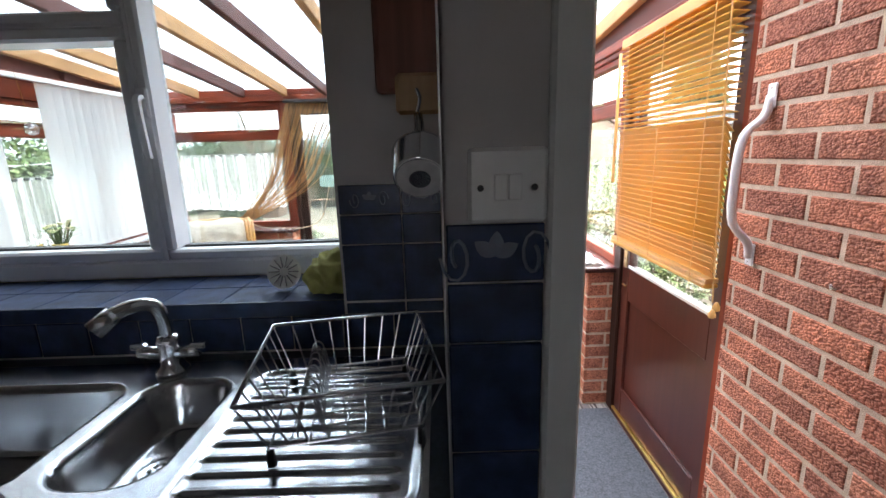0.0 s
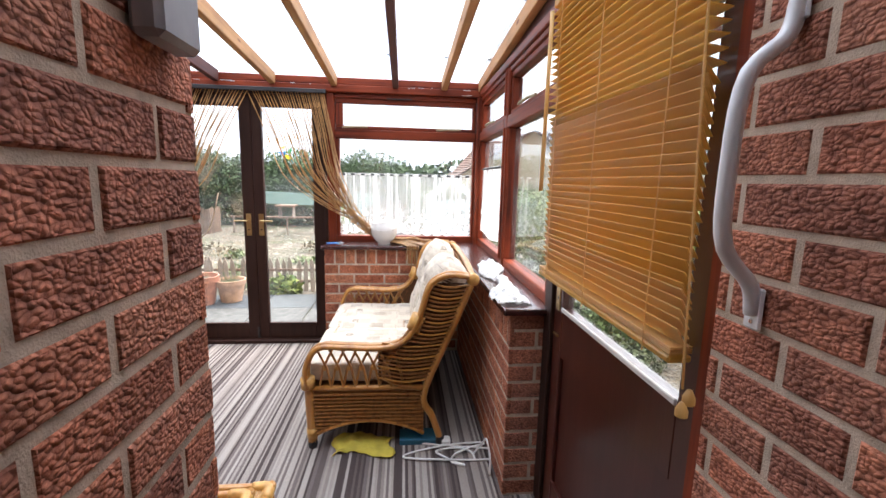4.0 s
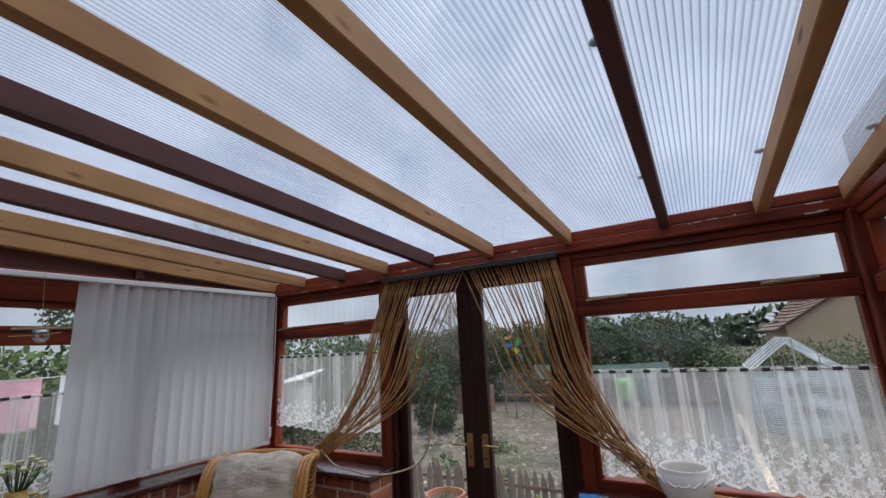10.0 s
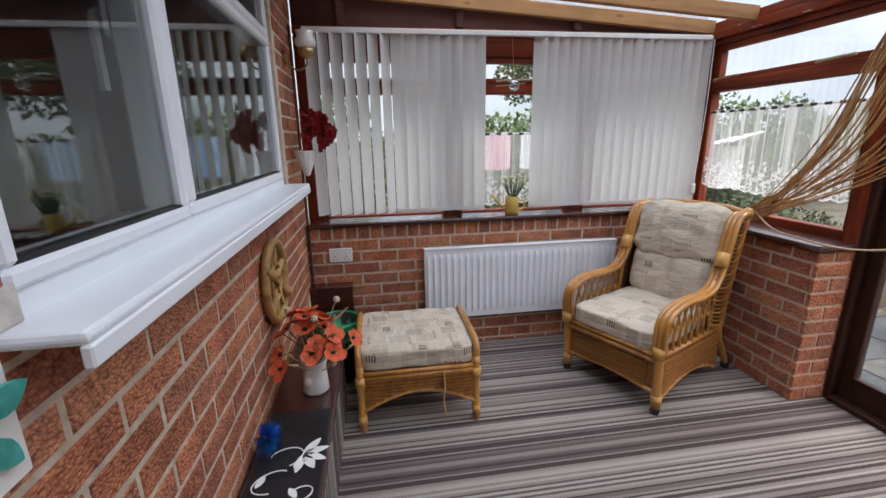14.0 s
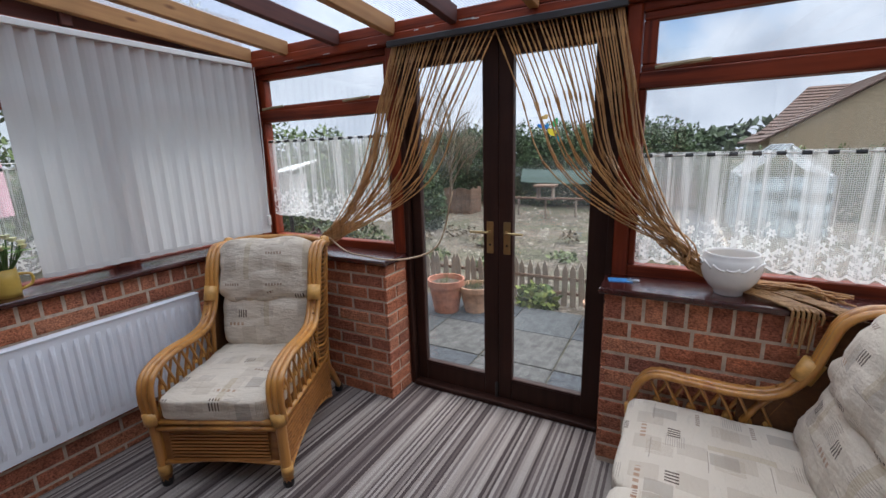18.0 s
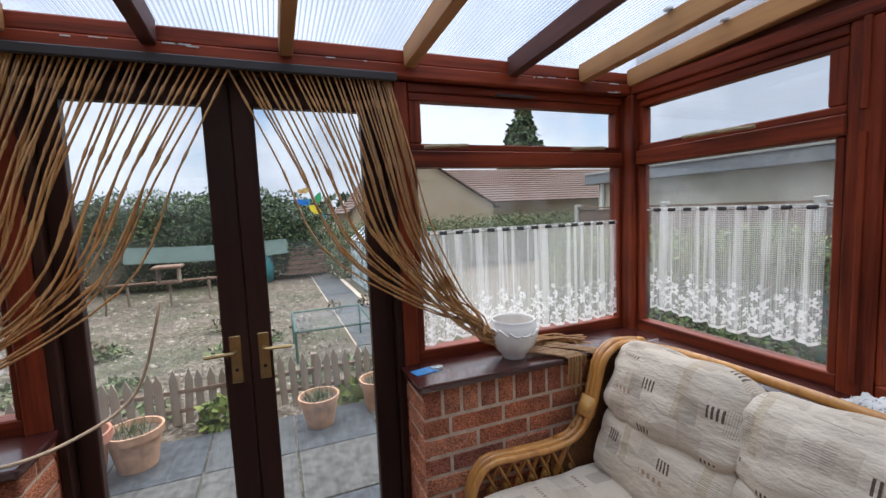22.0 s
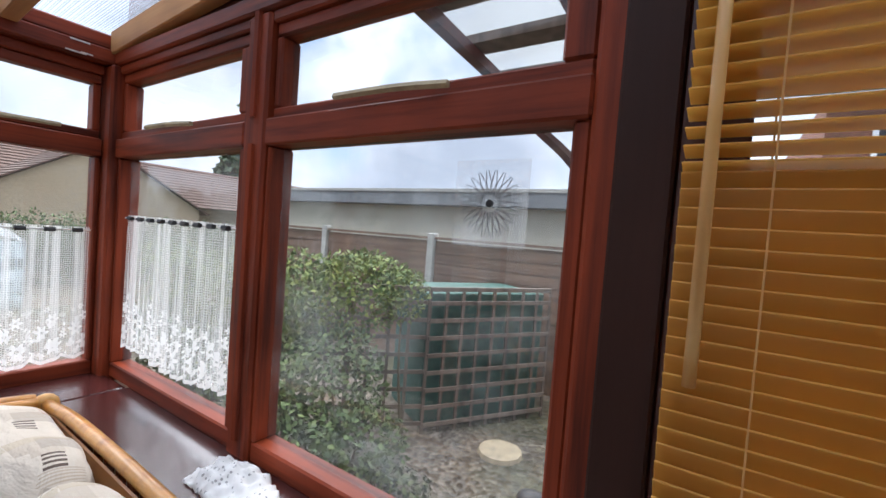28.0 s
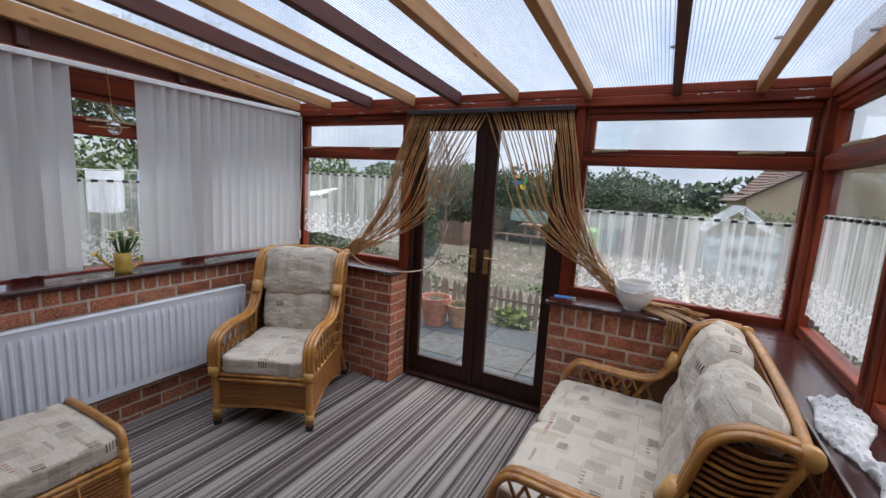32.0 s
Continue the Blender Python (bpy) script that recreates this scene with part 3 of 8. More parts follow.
def tube(pts, r, sides=6, n=0, bm=None, taper=1.0, cap=True):
    bm = bm or bmesh.new()
    ps = sampled(pts, n) if n else [Vector(p) for p in pts]
    rings = []
    side = None
    for i, p in enumerate(ps):
        d = (ps[min(i + 1, len(ps) - 1)] - ps[max(i - 1, 0)]).normalized()
        if side is None:
            side = d.orthogonal().normalized()
        side = (side - d * side.dot(d)).normalized()
        up = d.cross(side)
        rr = r * (1 + (taper - 1) * i / max(1, len(ps) - 1))
        rings.append([bm.verts.new(p + rr * (math.cos(a) * side + math.sin(a) * up)) for a in (2 * math.pi * k / sides for k in range(sides))])
    for a, b in zip(rings, rings[1:]):
        for k in range(sides):
            bm.faces.new((a[k], a[(k + 1) % sides], b[(k + 1) % sides], b[k]))
    if cap:
        bm.faces.new(rings[0][::-1])
        bm.faces.new(rings[-1])
    return bm


def lathe(profile, sides=20, bm=None, at=(0, 0, 0), tilt=None):
    """Turned shape from (radius, height) pairs."""
    bm = bm or bmesh.new()
    rings = []
    for r, z in profile:
        ring = []
        for k in range(sides):
            q = Vector((max(r, 1e-4) * math.cos(2 * math.pi * k / sides), max(r, 1e-4) * math.sin(2 * math.pi * k / sides), z))
            if tilt is not None:
                q = tilt @ q
            ring.append(bm.verts.new(q + Vector(at)))
        rings.append(ring)
    for a, b in zip(rings, rings[1:]):
        for k in range(sides):
            bm.faces.new((a[k], a[(k + 1) % sides], b[(k + 1) % sides], b[k]))
    bm.faces.new(rings[0][::-1])
    bm.faces.new(rings[-1])
    return bm


def sheet(nu, nv, f, thick=0.0, bm=None):
    """A grid of points f(u, v), u and v from 0 to 1, with UV in metres of its size (f may give a 5-tuple with u, v)."""
    bm = bm or bmesh.new()
    lay = bm.loops.layers.uv.verify()
    g, uv = [], []
    for i in range(nu + 1):
        row, ruv = [], []
        for j in range(nv + 1):
            q = f(i / nu, j / nv)
            row.append(bm.verts.new(q[:3]))
            ruv.append(q[3:] if len(q) > 3 else (i / nu, j / nv))
        g.append(row)
        uv.append(ruv)
    for i in range(nu):
        for j in range(nv):
            idx = ((i, j), (i + 1, j), (i + 1, j + 1), (i, j + 1))
            fc = bm.faces.new([g[a][b] for a, b in idx])
            for lo, (a, b) in zip(fc.loops, idx):
                lo[lay].uv = uv[a][b]
    if thick:
        bm.normal_update()
        bmesh.ops.solidify(bm, geom=bm.faces[:], thickness=thick)
    return bm


def box_uv(bm):
    lay = bm.loops.layers.uv.verify()
    bm.normal_update()
    for f in bm.faces:
        n = f.normal
        a = max(range(3), key=lambda i: abs(n[i]))
        for lo in f.loops:
            c = lo.vert.co
            lo[lay].uv = ((c.y, c.z), (c.x, c.z), (c.x, c.y))[a]
    return bm


def cushion(w, d, h, puff=0.03, rnd=3.2, seed=0, cuts=9, lumps=0.008, crease=0.0):
    """A stuffed cushion about its centre: rounded, fuller in the middle, slightly lumpy."""
    bm = bmesh.new()
    bmesh.ops.create_cube(bm, size=2.0)
    bmesh.ops.subdivide_edges(bm, edges=bm.edges[:], cuts=cuts, use_grid_fill=True)
    for v in bm.verts:
        p = v.co.copy()
        l = (abs(p.x) ** rnd + abs(p.y) ** rnd + abs(p.z) ** rnd) ** (1 / rnd)
        big = max(abs(p.x), abs(p.y), abs(p.z))
        p = p * (big / l) * 1.06
        full = (1 - min(1, p.x * p.x)) * (1 - min(1, p.y * p.y))
        q = Vector((p.x * w / 2, p.y * d / 2, p.z * (h / 2 + puff * full)))
        q += noise.noise_vector(q * 7 + Vector((seed * 3.1, 0, 0))) * lumps
        if crease:
            edge = max(abs(p.x), abs(p.y)) ** 2
            fold = 1 - abs(noise.noise(Vector((q.x * 9, q.y * 17, q.z * 5)) + Vector((seed * 5.3, 1.7, 0))))
            q.z *= 1 - crease * (0.35 + edge) * max(0.0, fold - 0.55) * 2.2
        v.co = q
    return box_uv(bm)

# ---------------------------------------------------------------- plan, in metres
X_R, X_L = 0.57, -2.80          # brick faces of the two side walls
Y_F, Y_H = 2.975, 0.35           # low garden wall's face, house wall's face
STEP = 0.165                    # passage and kitchen floor
SILL_Z = 0.875
SILL_L = 0.915                  # sill over the radiator
EAVES = 2.05
Z_RAF_F, Z_RAF_H = 2.09, 2.253  # rafters' undersides at the garden and at the house


def structure(ob):
    ob["kind"] = "structure"
    return ob


def slab_of(name, x0, x1, y0, y1, z0, z1, mat, bev=0.0, label=""):
    ob = part(name, box(x0, x1, y0, y1, z0, z1, bev), mat, None, label)
    return structure(ob)


# floors
slab_of("floor", -2.98, 0.62, 0.357, 3.26, -0.1, 0.0, CARPET, 0, "striped grey and taupe carpet on the conservatory floor")
slab_of("floor_passage", -0.322, 0.60, -0.56, 0.355, -0.1, STEP, CARPET, 0, "striped carpet on the raised passage floor")
slab_of("floor_kitchen", -3.2, 1.4, -3.2, -0.56, -0.1, STEP - 0.004, WORKTOP, 0, "dark kitchen floor")
slab_of("floor_under_house", -3.2, -0.40, -0.56, 0.30, -0.1, STEP - 0.006, WORKTOP)
slab_of("step_riser", -0.322, 0.60, 0.355, 0.362, 0.0, STEP - 0.012, CARPET)
nosing = part("step_nosing", box(-0.322, 0.575, 0.338, 0.372, STEP - 0.012, STEP + 0.004, 0.004), GOLD_TRIM)
tagged(nosing, "ribbed gold metal nosing along the carpeted step", "step nosing", kind="structure")

# house walls behind the bricks
slab_of("wall_house", -2.98, -2.40, 0.0, Y_H - 0.003, 0, 2.6, MORTAR)
slab_of("wall_house_under", -2.40, -0.645, 0.251, Y_H - 0.003, 0, 1.185, MORTAR)
slab_of("wall_house_inner", -2.40, -0.645, 0.0, 0.251, 0, 1.14, MORTAR)
slab_of("wall_house_pier", -0.645, -0.323, 0.0, Y_H - 0.003, 0, 2.6, MORTAR)
slab_of("wall_house_over", -2.40, -0.645, 0.0, Y_H - 0.003, 2.25, 2.6, MORTAR)
slab_of("wall_passage", -0.395, -0.323, -0.545, 0.0, 0, 2.6, MORTAR)
slab_of("wall_side", X_R + 0.003, 0.80, -0.56, 0.372, 0, 2.6, MORTAR)
slab_of("wall_kitchen_face", -0.3985, -0.288, -0.5485, -0.545, STEP, 2.6, WALL_PAINT)
slab_of("wall_kitchen_reveal", -0.399, -0.3955, -0.5485, 0.0, STEP, 2.6, WALL_PAINT)
slab_of("wall_kitchen_window", -0.645, -0.399, -0.004, 0.0, 1.165, 2.6, WALL_PAINT)
slab_of("wall_kitchen_over", -3.2, -0.645, -0.004, 0.0, 2.25, 2.6, WALL_PAINT)
slab_of("wall_kitchen_lower", -3.2, -0.399, -0.004, 0.0, STEP, 1.165, WALL_PAINT)
slab_of("wall_kitchen_west", -3.3, -3.2, -3.2, 0.3, 0, 2.6, WALL_PAINT)
# gap left in the unseen south wall, added to light the sink
slab_of("wall_kitchen_south", -3.3, -0.75, -3.3, -3.2, 0, 2.6, WALL_PAINT)
slab_of("wall_kitchen_south_end", -0.42, 1.5, -3.3, -3.2, 0, 2.6, WALL_PAINT)
slab_of("wall_kitchen_south_under", -0.75, -0.42, -3.3, -3.2, 0, 1.4, WALL_PAINT)
slab_of("wall_kitchen_south_over", -0.75, -0.42, -3.3, -3.2, 1.95, 2.6, WALL_PAINT)
slab_of("wall_kitchen_east", 1.4, 1.5, -3.2, -0.54, 0, 2.6, WALL_PAINT)
slab_of("wall_kitchen_north", 0.62, 1.4, -0.56, -0.50, 0, 2.6, WALL_PAINT)
slab_of("ceiling_kitchen", -3.3, 1.5, -3.3, 0.0, 2.5, 2.6, WALL_PAINT)
slab_of("wall_over_kitchen_door", -0.288, 0.62, -0.545, -0.42, 2.16, 2.6, WALL_PAINT)
# low walls behind the bricks
slab_of("wall_garden_left", -3.06, -1.806, Y_F + 0.003, 3.26, 0, SILL_Z - 0.03, MORTAR)
slab_of("wall_garden_right", -0.614, 0.66, Y_F + 0.003, 3.26, 0, SILL_Z - 0.03, MORTAR)
slab_of("wall_left", -3.06, X_L - 0.003, 0.344, Y_F + 0.003, 0, SILL_L - 0.03, MORTAR)
slab_of("wall_right", 0.443, 0.66, 1.333, Y_F + 0.003, 0, SILL_Z - 0.03, MORTAR)

# white linings of the kitchen door
lining = empty("door_frame", pose(0, 0, 0), "white painted timber lining of the kitchen doorway", "door frame")
lining["kind"] = "structure"
part("jamb", box(-0.288, -0.246, -0.560, -0.40, STEP, 2.14, 0.004), WHITE_PAINT, lining)
part("jamb", box(0.488, 0.54, -0.485, -0.425, STEP, 2.14, 0.004), WHITE_PAINT, lining)
part("head", box(-0.246, 0.488, -0.560, -0.40, 2.08, 2.14, 0.004), WHITE_PAINT, lining)


# ---------------------------------------------------------------- garden windows and posts
def post(name, x0, x1, y0, y1, z0, z1, mat=None, bev=0.006):
    m = mat or (MAHOGANY if (z1 - z0) > max(abs(x1 - x0), abs(y1 - y0)) else (MAHOGANY_X if abs(x1 - x0) > abs(y1 - y0) else MAHOGANY_Y))
    return m, box(x0, x1, y0, y1, z0, z1, bev)


def window_bay(name, axis, a0, a1, plane, out, low, high, transom, label, dirty=False, vent=0.035):
    """A fixed pane with a vent light over it. axis: 0 along x, 1 along y; plane: inner face; out: +1 or -1 outwards."""
    w = empty(name, pose(0, 0, 0), label, "window")
    w["kind"] = "structure"

    def bx(u0, u1, d0, d1, z0, z1, bev=0.005):
        p, q = plane + out * d0, plane + out * d1
        return box(u0, u1, p, q, z0, z1, bev) if axis == 0 else box(p, q, u0, u1, z0, z1, bev)

    hor = MAHOGANY_X if axis == 0 else MAHOGANY_Y
    t0, t1 = transom
    part("bottom_rail", bx(a0, a1, 0.005, 0.075, low - 0.055, low), hor, w)
    part("transom", bx(a0, a1, -0.006, 0.075, t0, t1), hor, w)
    part("head", bx(a0, a1, 0.0, 0.075, high + 0.035, EAVES), hor, w)
    part("stile", bx(a0, a0 + 0.03, 0.004, 0.075, low, t0), MAHOGANY, w)
    part("stile", bx(a1 - 0.018, a1, 0.004, 0.075, low, t0), MAHOGANY, w)
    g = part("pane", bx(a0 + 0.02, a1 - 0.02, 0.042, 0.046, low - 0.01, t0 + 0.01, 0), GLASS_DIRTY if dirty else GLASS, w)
    g.visible_shadow = False
    sash = part("vent_sash", bx(a0 + 0.004, a1 - 0.004, 0.012, 0.07, high, high + 0.035), hor, w)
    part("sash_rail", bx(a0 + 0.004, a1 - 0.004, 0.012, 0.07, t1, t1 + 0.03), hor, sash)
    part("sash_stile", bx(a0 + 0.004, a0 + 0.004 + vent + 0.02, 0.012, 0.07, t1 + 0.03, high), MAHOGANY, sash)
    part("sash_stile", bx(a1 - 0.008 - vent * 0.6, a1 - 0.004, 0.012, 0.07, t1 + 0.03, high), MAHOGANY, sash)
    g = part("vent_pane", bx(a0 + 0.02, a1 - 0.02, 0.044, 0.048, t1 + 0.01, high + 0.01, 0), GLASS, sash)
    g.visible_shadow = False
    mid = (a0 + a1) / 2

    # casement stay: a flat bar with a knob on the transom
    def stay(c, ln):
        q = [(c - ln / 2, -0.012, t1 + 0.012), (c - ln * 0.1, -0.02, t1 + 0.017), (c + ln / 2, -0.012, t1 + 0.022)]
        pts = [(u, plane + out * d, z) if axis == 0 else (plane + out * d, u, z) for u, d, z in q]
        b = tube(pts, 0.008, 5, 8)
        return part("stay", b, STAY, w, "dull worn casement stay")

    if abs(a1 - a0) > 0.9:
        stay(mid - 0.36 * abs(a1 - a0), 0.2)
        stay(mid + 0.30 * abs(a1 - a0), 0.2)
    else:
        stay(mid, 0.3)
    return w


TR = (1.706, 1.775)
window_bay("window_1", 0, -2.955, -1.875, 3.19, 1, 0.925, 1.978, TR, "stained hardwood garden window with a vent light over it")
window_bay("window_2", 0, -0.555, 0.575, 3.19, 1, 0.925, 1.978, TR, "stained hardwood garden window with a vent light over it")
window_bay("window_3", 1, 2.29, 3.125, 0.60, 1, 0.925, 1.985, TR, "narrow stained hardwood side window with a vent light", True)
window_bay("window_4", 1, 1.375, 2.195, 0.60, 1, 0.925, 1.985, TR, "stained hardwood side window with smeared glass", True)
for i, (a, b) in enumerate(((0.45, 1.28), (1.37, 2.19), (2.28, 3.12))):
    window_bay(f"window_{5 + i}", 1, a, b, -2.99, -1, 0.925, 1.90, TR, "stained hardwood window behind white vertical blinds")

frame_posts = empty("window_posts", pose(0, 0, 0), "mahogany-stained corner posts and mullions of the conservatory", "post")
frame_posts["kind"] = "structure"
for x0, x1, y0, y1 in ((0.575, 0.67, 3.125, 3.27), (0.593, 0.665, 2.195, 2.29), (0.593, 0.67, 1.29, 1.375), (-3.065, -2.955, 3.12, 3.27), (-3.06, -2.985, 2.19, 2.28),
                       (-3.06, -2.985, 1.28, 1.37), (-3.06, -2.985, 0.352, 0.45), (-1.875, -1.80, 3.183, 3.27), (-0.62, -0.555, 3.183, 3.27)):
    part("post", box(x0, x1, y0, y1, SILL_Z - 0.03 if abs(x0 + 0.62) > 0.01 and abs(x0 + 1.875) > 0.01 else 0.0, EAVES, 0.008), MAHOGANY, frame_posts)
part("half_round", tube([(0.594, 2.243, 0.92), (0.594, 2.243, 1.71)], 0.012, 6), MAHOGANY, frame_posts)
part("half_round", tube([(0.594, 2.243, 1.78), (0.594, 2.243, 2.05)], 0.012, 6), MAHOGANY, frame_posts)

slab_of("eaves_beam_garden", -3.07, 0.68, 3.15, 3.27, EAVES, 2.105, MAHOGANY_X, 0.006, "mahogany-stained eaves beam over the garden windows")
beam = bpy.data.objects["eaves_beam_garden"]
rng = random.Random(12)
FLAKE = plain("old_white_paint", (0.55, 0.52, 0.48), 0.8, vary=0.2, scale=60)
for k in range(26):
    x, w = rng.uniform(-2.9, 0.5), rng.uniform(0.01, 0.06)
    z = rng.choice((2.096, 2.100, 2.058)) + rng.uniform(-0.004, 0.002)
    part("paint_flake", box(x, x + w, 3.1475, 3.1505, z, z + rng.uniform(0.002, 0.005)), FLAKE, beam)
slab_of("eaves_plate", -3.07, 0.68, 3.16, 3.26, 2.105, 2.16, MAHOGANY_X, 0.006)
slab_of("eaves_beam_side", 0.588, 0.68, -0.40, 3.149, EAVES, 2.10, MAHOGANY_Y, 0.006, "mahogany-stained head over the side windows and door")
slab_of("eaves_beam_left", -3.07, -2.98, 0.352, 3.149, EAVES, 2.10, MAHOGANY_Y, 0.006)
slab_of("side_upstand", 0.625, 0.66, -0.40, 3.149, 2.10, 2.36, RAFTER_DARK)
slab_of("left_upstand", -3.05, -3.0, 0.352, 3.149, 2.10, 2.36, RAFTER_DARK, 0, "dark stained boarding between the blinds and the roof")
for y in (0.62, 1.36, 2.15):
    slab_of("upstand_stud", -3.0, -2.965, y, y + 0.05, 2.10, 2.34 - 0.05 * y, RAFTER_DARK, 0.004)

# roof: rafters, sheet, soffit
for x, m in ((0.60, PINE), (0.305, PINE), (-0.078, RAFTER_DARK), (-0.55, PINE), (-1.012, PINE), (-1.425, RAFTER_DARK), (-1.80, PINE), (-2.19, RAFTER_DARK), (-2.61, PINE), (-2.955, PINE)):
    y_h = 0.645 if x < -0.3 else -0.40
    ln = math.hypot(3.16 - y_h, 0)
    r = part("rafter", box(-0.0225, 0.0225, 0, ln, 0, 0.085, 0.004), m)
    rise = (Z_RAF_H - Z_RAF_F) / (3.16 - 0.66)
    r.matrix_basis = Matrix.Translation((x, 3.16, Z_RAF_F)) @ Matrix.Rotation(math.pi, 4, "Z") @ Matrix.Rotation(math.atan(rise), 4, "X")
    tagged(r, "bare knotty pine rafter under the roof sheet" if m is PINE else "dark-stained timber rafter under the roof sheet", "rafter", "rafters", "structure")
    for k in range(3):
        yb = 0.5 + 0.85 * k
        part("roof_button", lathe([(0.0, -0.002), (0.018, 0.0), (0.018, 0.004), (0.0, 0.006)], 8, None, (0.032, yb, 0.086)), PLASTER_WHITE, r)


def roof_sheet(u, v):
    y = -0.42 + v * 3.75
    return (-3.06 + u * 3.73, y, Z_RAF_F + 0.09 + (3.16 - y) * (Z_RAF_H - Z_RAF_F) / 2.5)


structure(part("ceiling", sheet(12, 8, roof_sheet, 0.01), ROOF, None, "ribbed translucent polycarbonate roof sheet"))
slab_of("soffit", -2.98, -0.30, Y_H - 0.004, 0.63, 2.272, 2.292, UPVC, 0, "white plastic soffit under the house eaves")
slab_of("fascia", -2.98, -0.30, 0.63, 0.646, 2.262, 2.46, UPVC, 0.003)
slab_of("soffit_bead", -2.98, -0.30, 0.50, 0.506, 2.265, 2.273, UPVC)
# added slab over the roof sheet that makes the dark band by the house
slab_of("gutter_shade", -2.98, -0.30, 0.648, 0.78, 2.46, 2.49, ROOF_FELT)
slab_of("roof_house", -3.3, -0.302, -3.3, 0.66, 2.62, 2.7, ROOF_TILE)
slab_of("roof_house_end", -0.302, 1.5, -3.3, -0.42, 2.62, 2.7, ROOF_TILE)
slab_of("roof_flash", -0.42, 0.68, -0.56, -0.40, 2.16, 2.62, RAFTER_DARK)

# sills
for name, b in (("sill_garden_left", box(-2.97, -1.785, 2.945, 3.20, SILL_Z - 0.03, SILL_Z, 0.008, None, 2)),
                ("sill_garden_right", box(-0.642, 0.60, 2.945, 3.20, SILL_Z - 0.03, SILL_Z, 0.008, None, 2)),
                ("sill_left", box(-3.00, -2.768, 0.36, 2.944, SILL_L - 0.03, SILL_L, 0.008, None, 2)),
                ("sill_right", box(0.405, 0.61, 1.30, 2.944, SILL_Z - 0.03, SILL_Z, 0.008, None, 2))):
    structure(part(name, b, SILL, None, "dark varnished timber window sill"))


# ---------------------------------------------------------------- doors
def handle_set(parent, x, y, z, face, lever):
    """Brass plate with a keyhole and a lever; face: the way it looks ('y' to -y, 'x' to -x); lever: +1 or -1."""
    if face == "y":
        p = part("lock_plate", box(x - 0.02, x + 0.02, y - 0.004, y, z - 0.09, z + 0.09, 0.003), BRASS, parent, "aged brass lock plate")
        part("lever", tube([(x, y - 0.004, z + 0.035), (x, y - 0.035, z + 0.035), (x + lever * 0.02, y - 0.045, z + 0.036), (x + lever * 0.1, y - 0.045, z + 0.034)], 0.007, 6, 10), BRASS, p)
        part("keyhole", lathe([(0.0, 0), (0.007, 0), (0.007, 0.001), (0.0, 0.001)], 8, None, (x, y - 0.0045, z - 0.04), Matrix.Rotation(math.pi / 2, 3, "X")), BLACK, p)
    else:
        p = part("lock_plate", box(x - 0.004, x, y - 0.02, y + 0.02, z - 0.09, z + 0.09, 0.003), BRASS, parent, "aged brass lock plate")
        part("lever", tube([(x - 0.004, y, z + 0.035), (x - 0.035, y, z + 0.035), (x - 0.045, y + lever * 0.02, z + 0.036), (x - 0.045, y + lever * 0.1, z + 0.034)], 0.007, 6, 10), BRASS, p)
        part("keyhole", lathe([(0.0, 0), (0.007, 0), (0.007, 0.001), (0.0, 0.001)], 8, None, (x - 0.0045, y, z - 0.04), Matrix.Rotation(math.pi / 2, 3, "Y")), BLACK, p)


for k, (x0, x1, g0, g1) in enumerate(((-1.77, -1.214, -1.706, -1.304), (-1.212, -0.65, -1.134, -0.743))):
    d = empty(f"door_{k + 1}", pose(0, 0, 0), "dark brown glazed french door leaf, closed", "door")
    d["kind"] = "structure"
    part("stile", box(x0, g0, 3.235, 3.28, 0.03, 2.03, 0.004), BROWN_DOOR, d)
    part("stile", box(g1, x1, 3.235, 3.28, 0.03, 2.03, 0.004), BROWN_DOOR, d)
    part("bottom_rail", box(g0, g1, 3.236, 3.279, 0.03, 0.163, 0.004), BROWN_DOOR, d)
    part("top_rail", box(g0, g1, 3.236, 3.279, 1.93, 2.03, 0.004), BROWN_DOOR, d)
    part("bead", box(g0, g1, 3.228, 3.236, 0.153, 0.168, 0.003), BROWN_DOOR, d)
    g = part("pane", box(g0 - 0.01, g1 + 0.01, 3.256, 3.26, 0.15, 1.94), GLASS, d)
    g.visible_shadow = False
    handle_set(d, -1.262 if k == 0 else -1.164, 3.234, 1.0, "y", -1 if k == 0 else 1)
    if k == 0:
        part("meeting_strip", box(-1.235, -1.19, 3.281, 3.293, 0.03, 2.03, 0.003), BROWN_DOOR, d)
        part("bolt", box(-1.232, -1.216, 3.222, 3.236, 0.03, 0.13, 0.004), IRON, d, "black iron floor bolt")
fr = empty("door_frame_garden", pose(0, 0, 0), "dark brown frame and sill of the french doors", "door frame")
fr["kind"] = "structure"
part("jamb", box(-1.80, -1.77, 3.19, 3.285, 0, EAVES, 0.004), BROWN_DOOR, fr)
part("jamb", box(-0.65, -0.62, 3.19, 3.285, 0, EAVES, 0.004), BROWN_DOOR, fr)
part("threshold", box(-1.77, -0.65, 3.18, 3.30, 0, 0.03, 0.004), BROWN_DOOR, fr)
part("head", box(-1.77, -0.65, 3.19, 3.285, 2.03, EAVES, 0.004), BROWN_DOOR, fr)

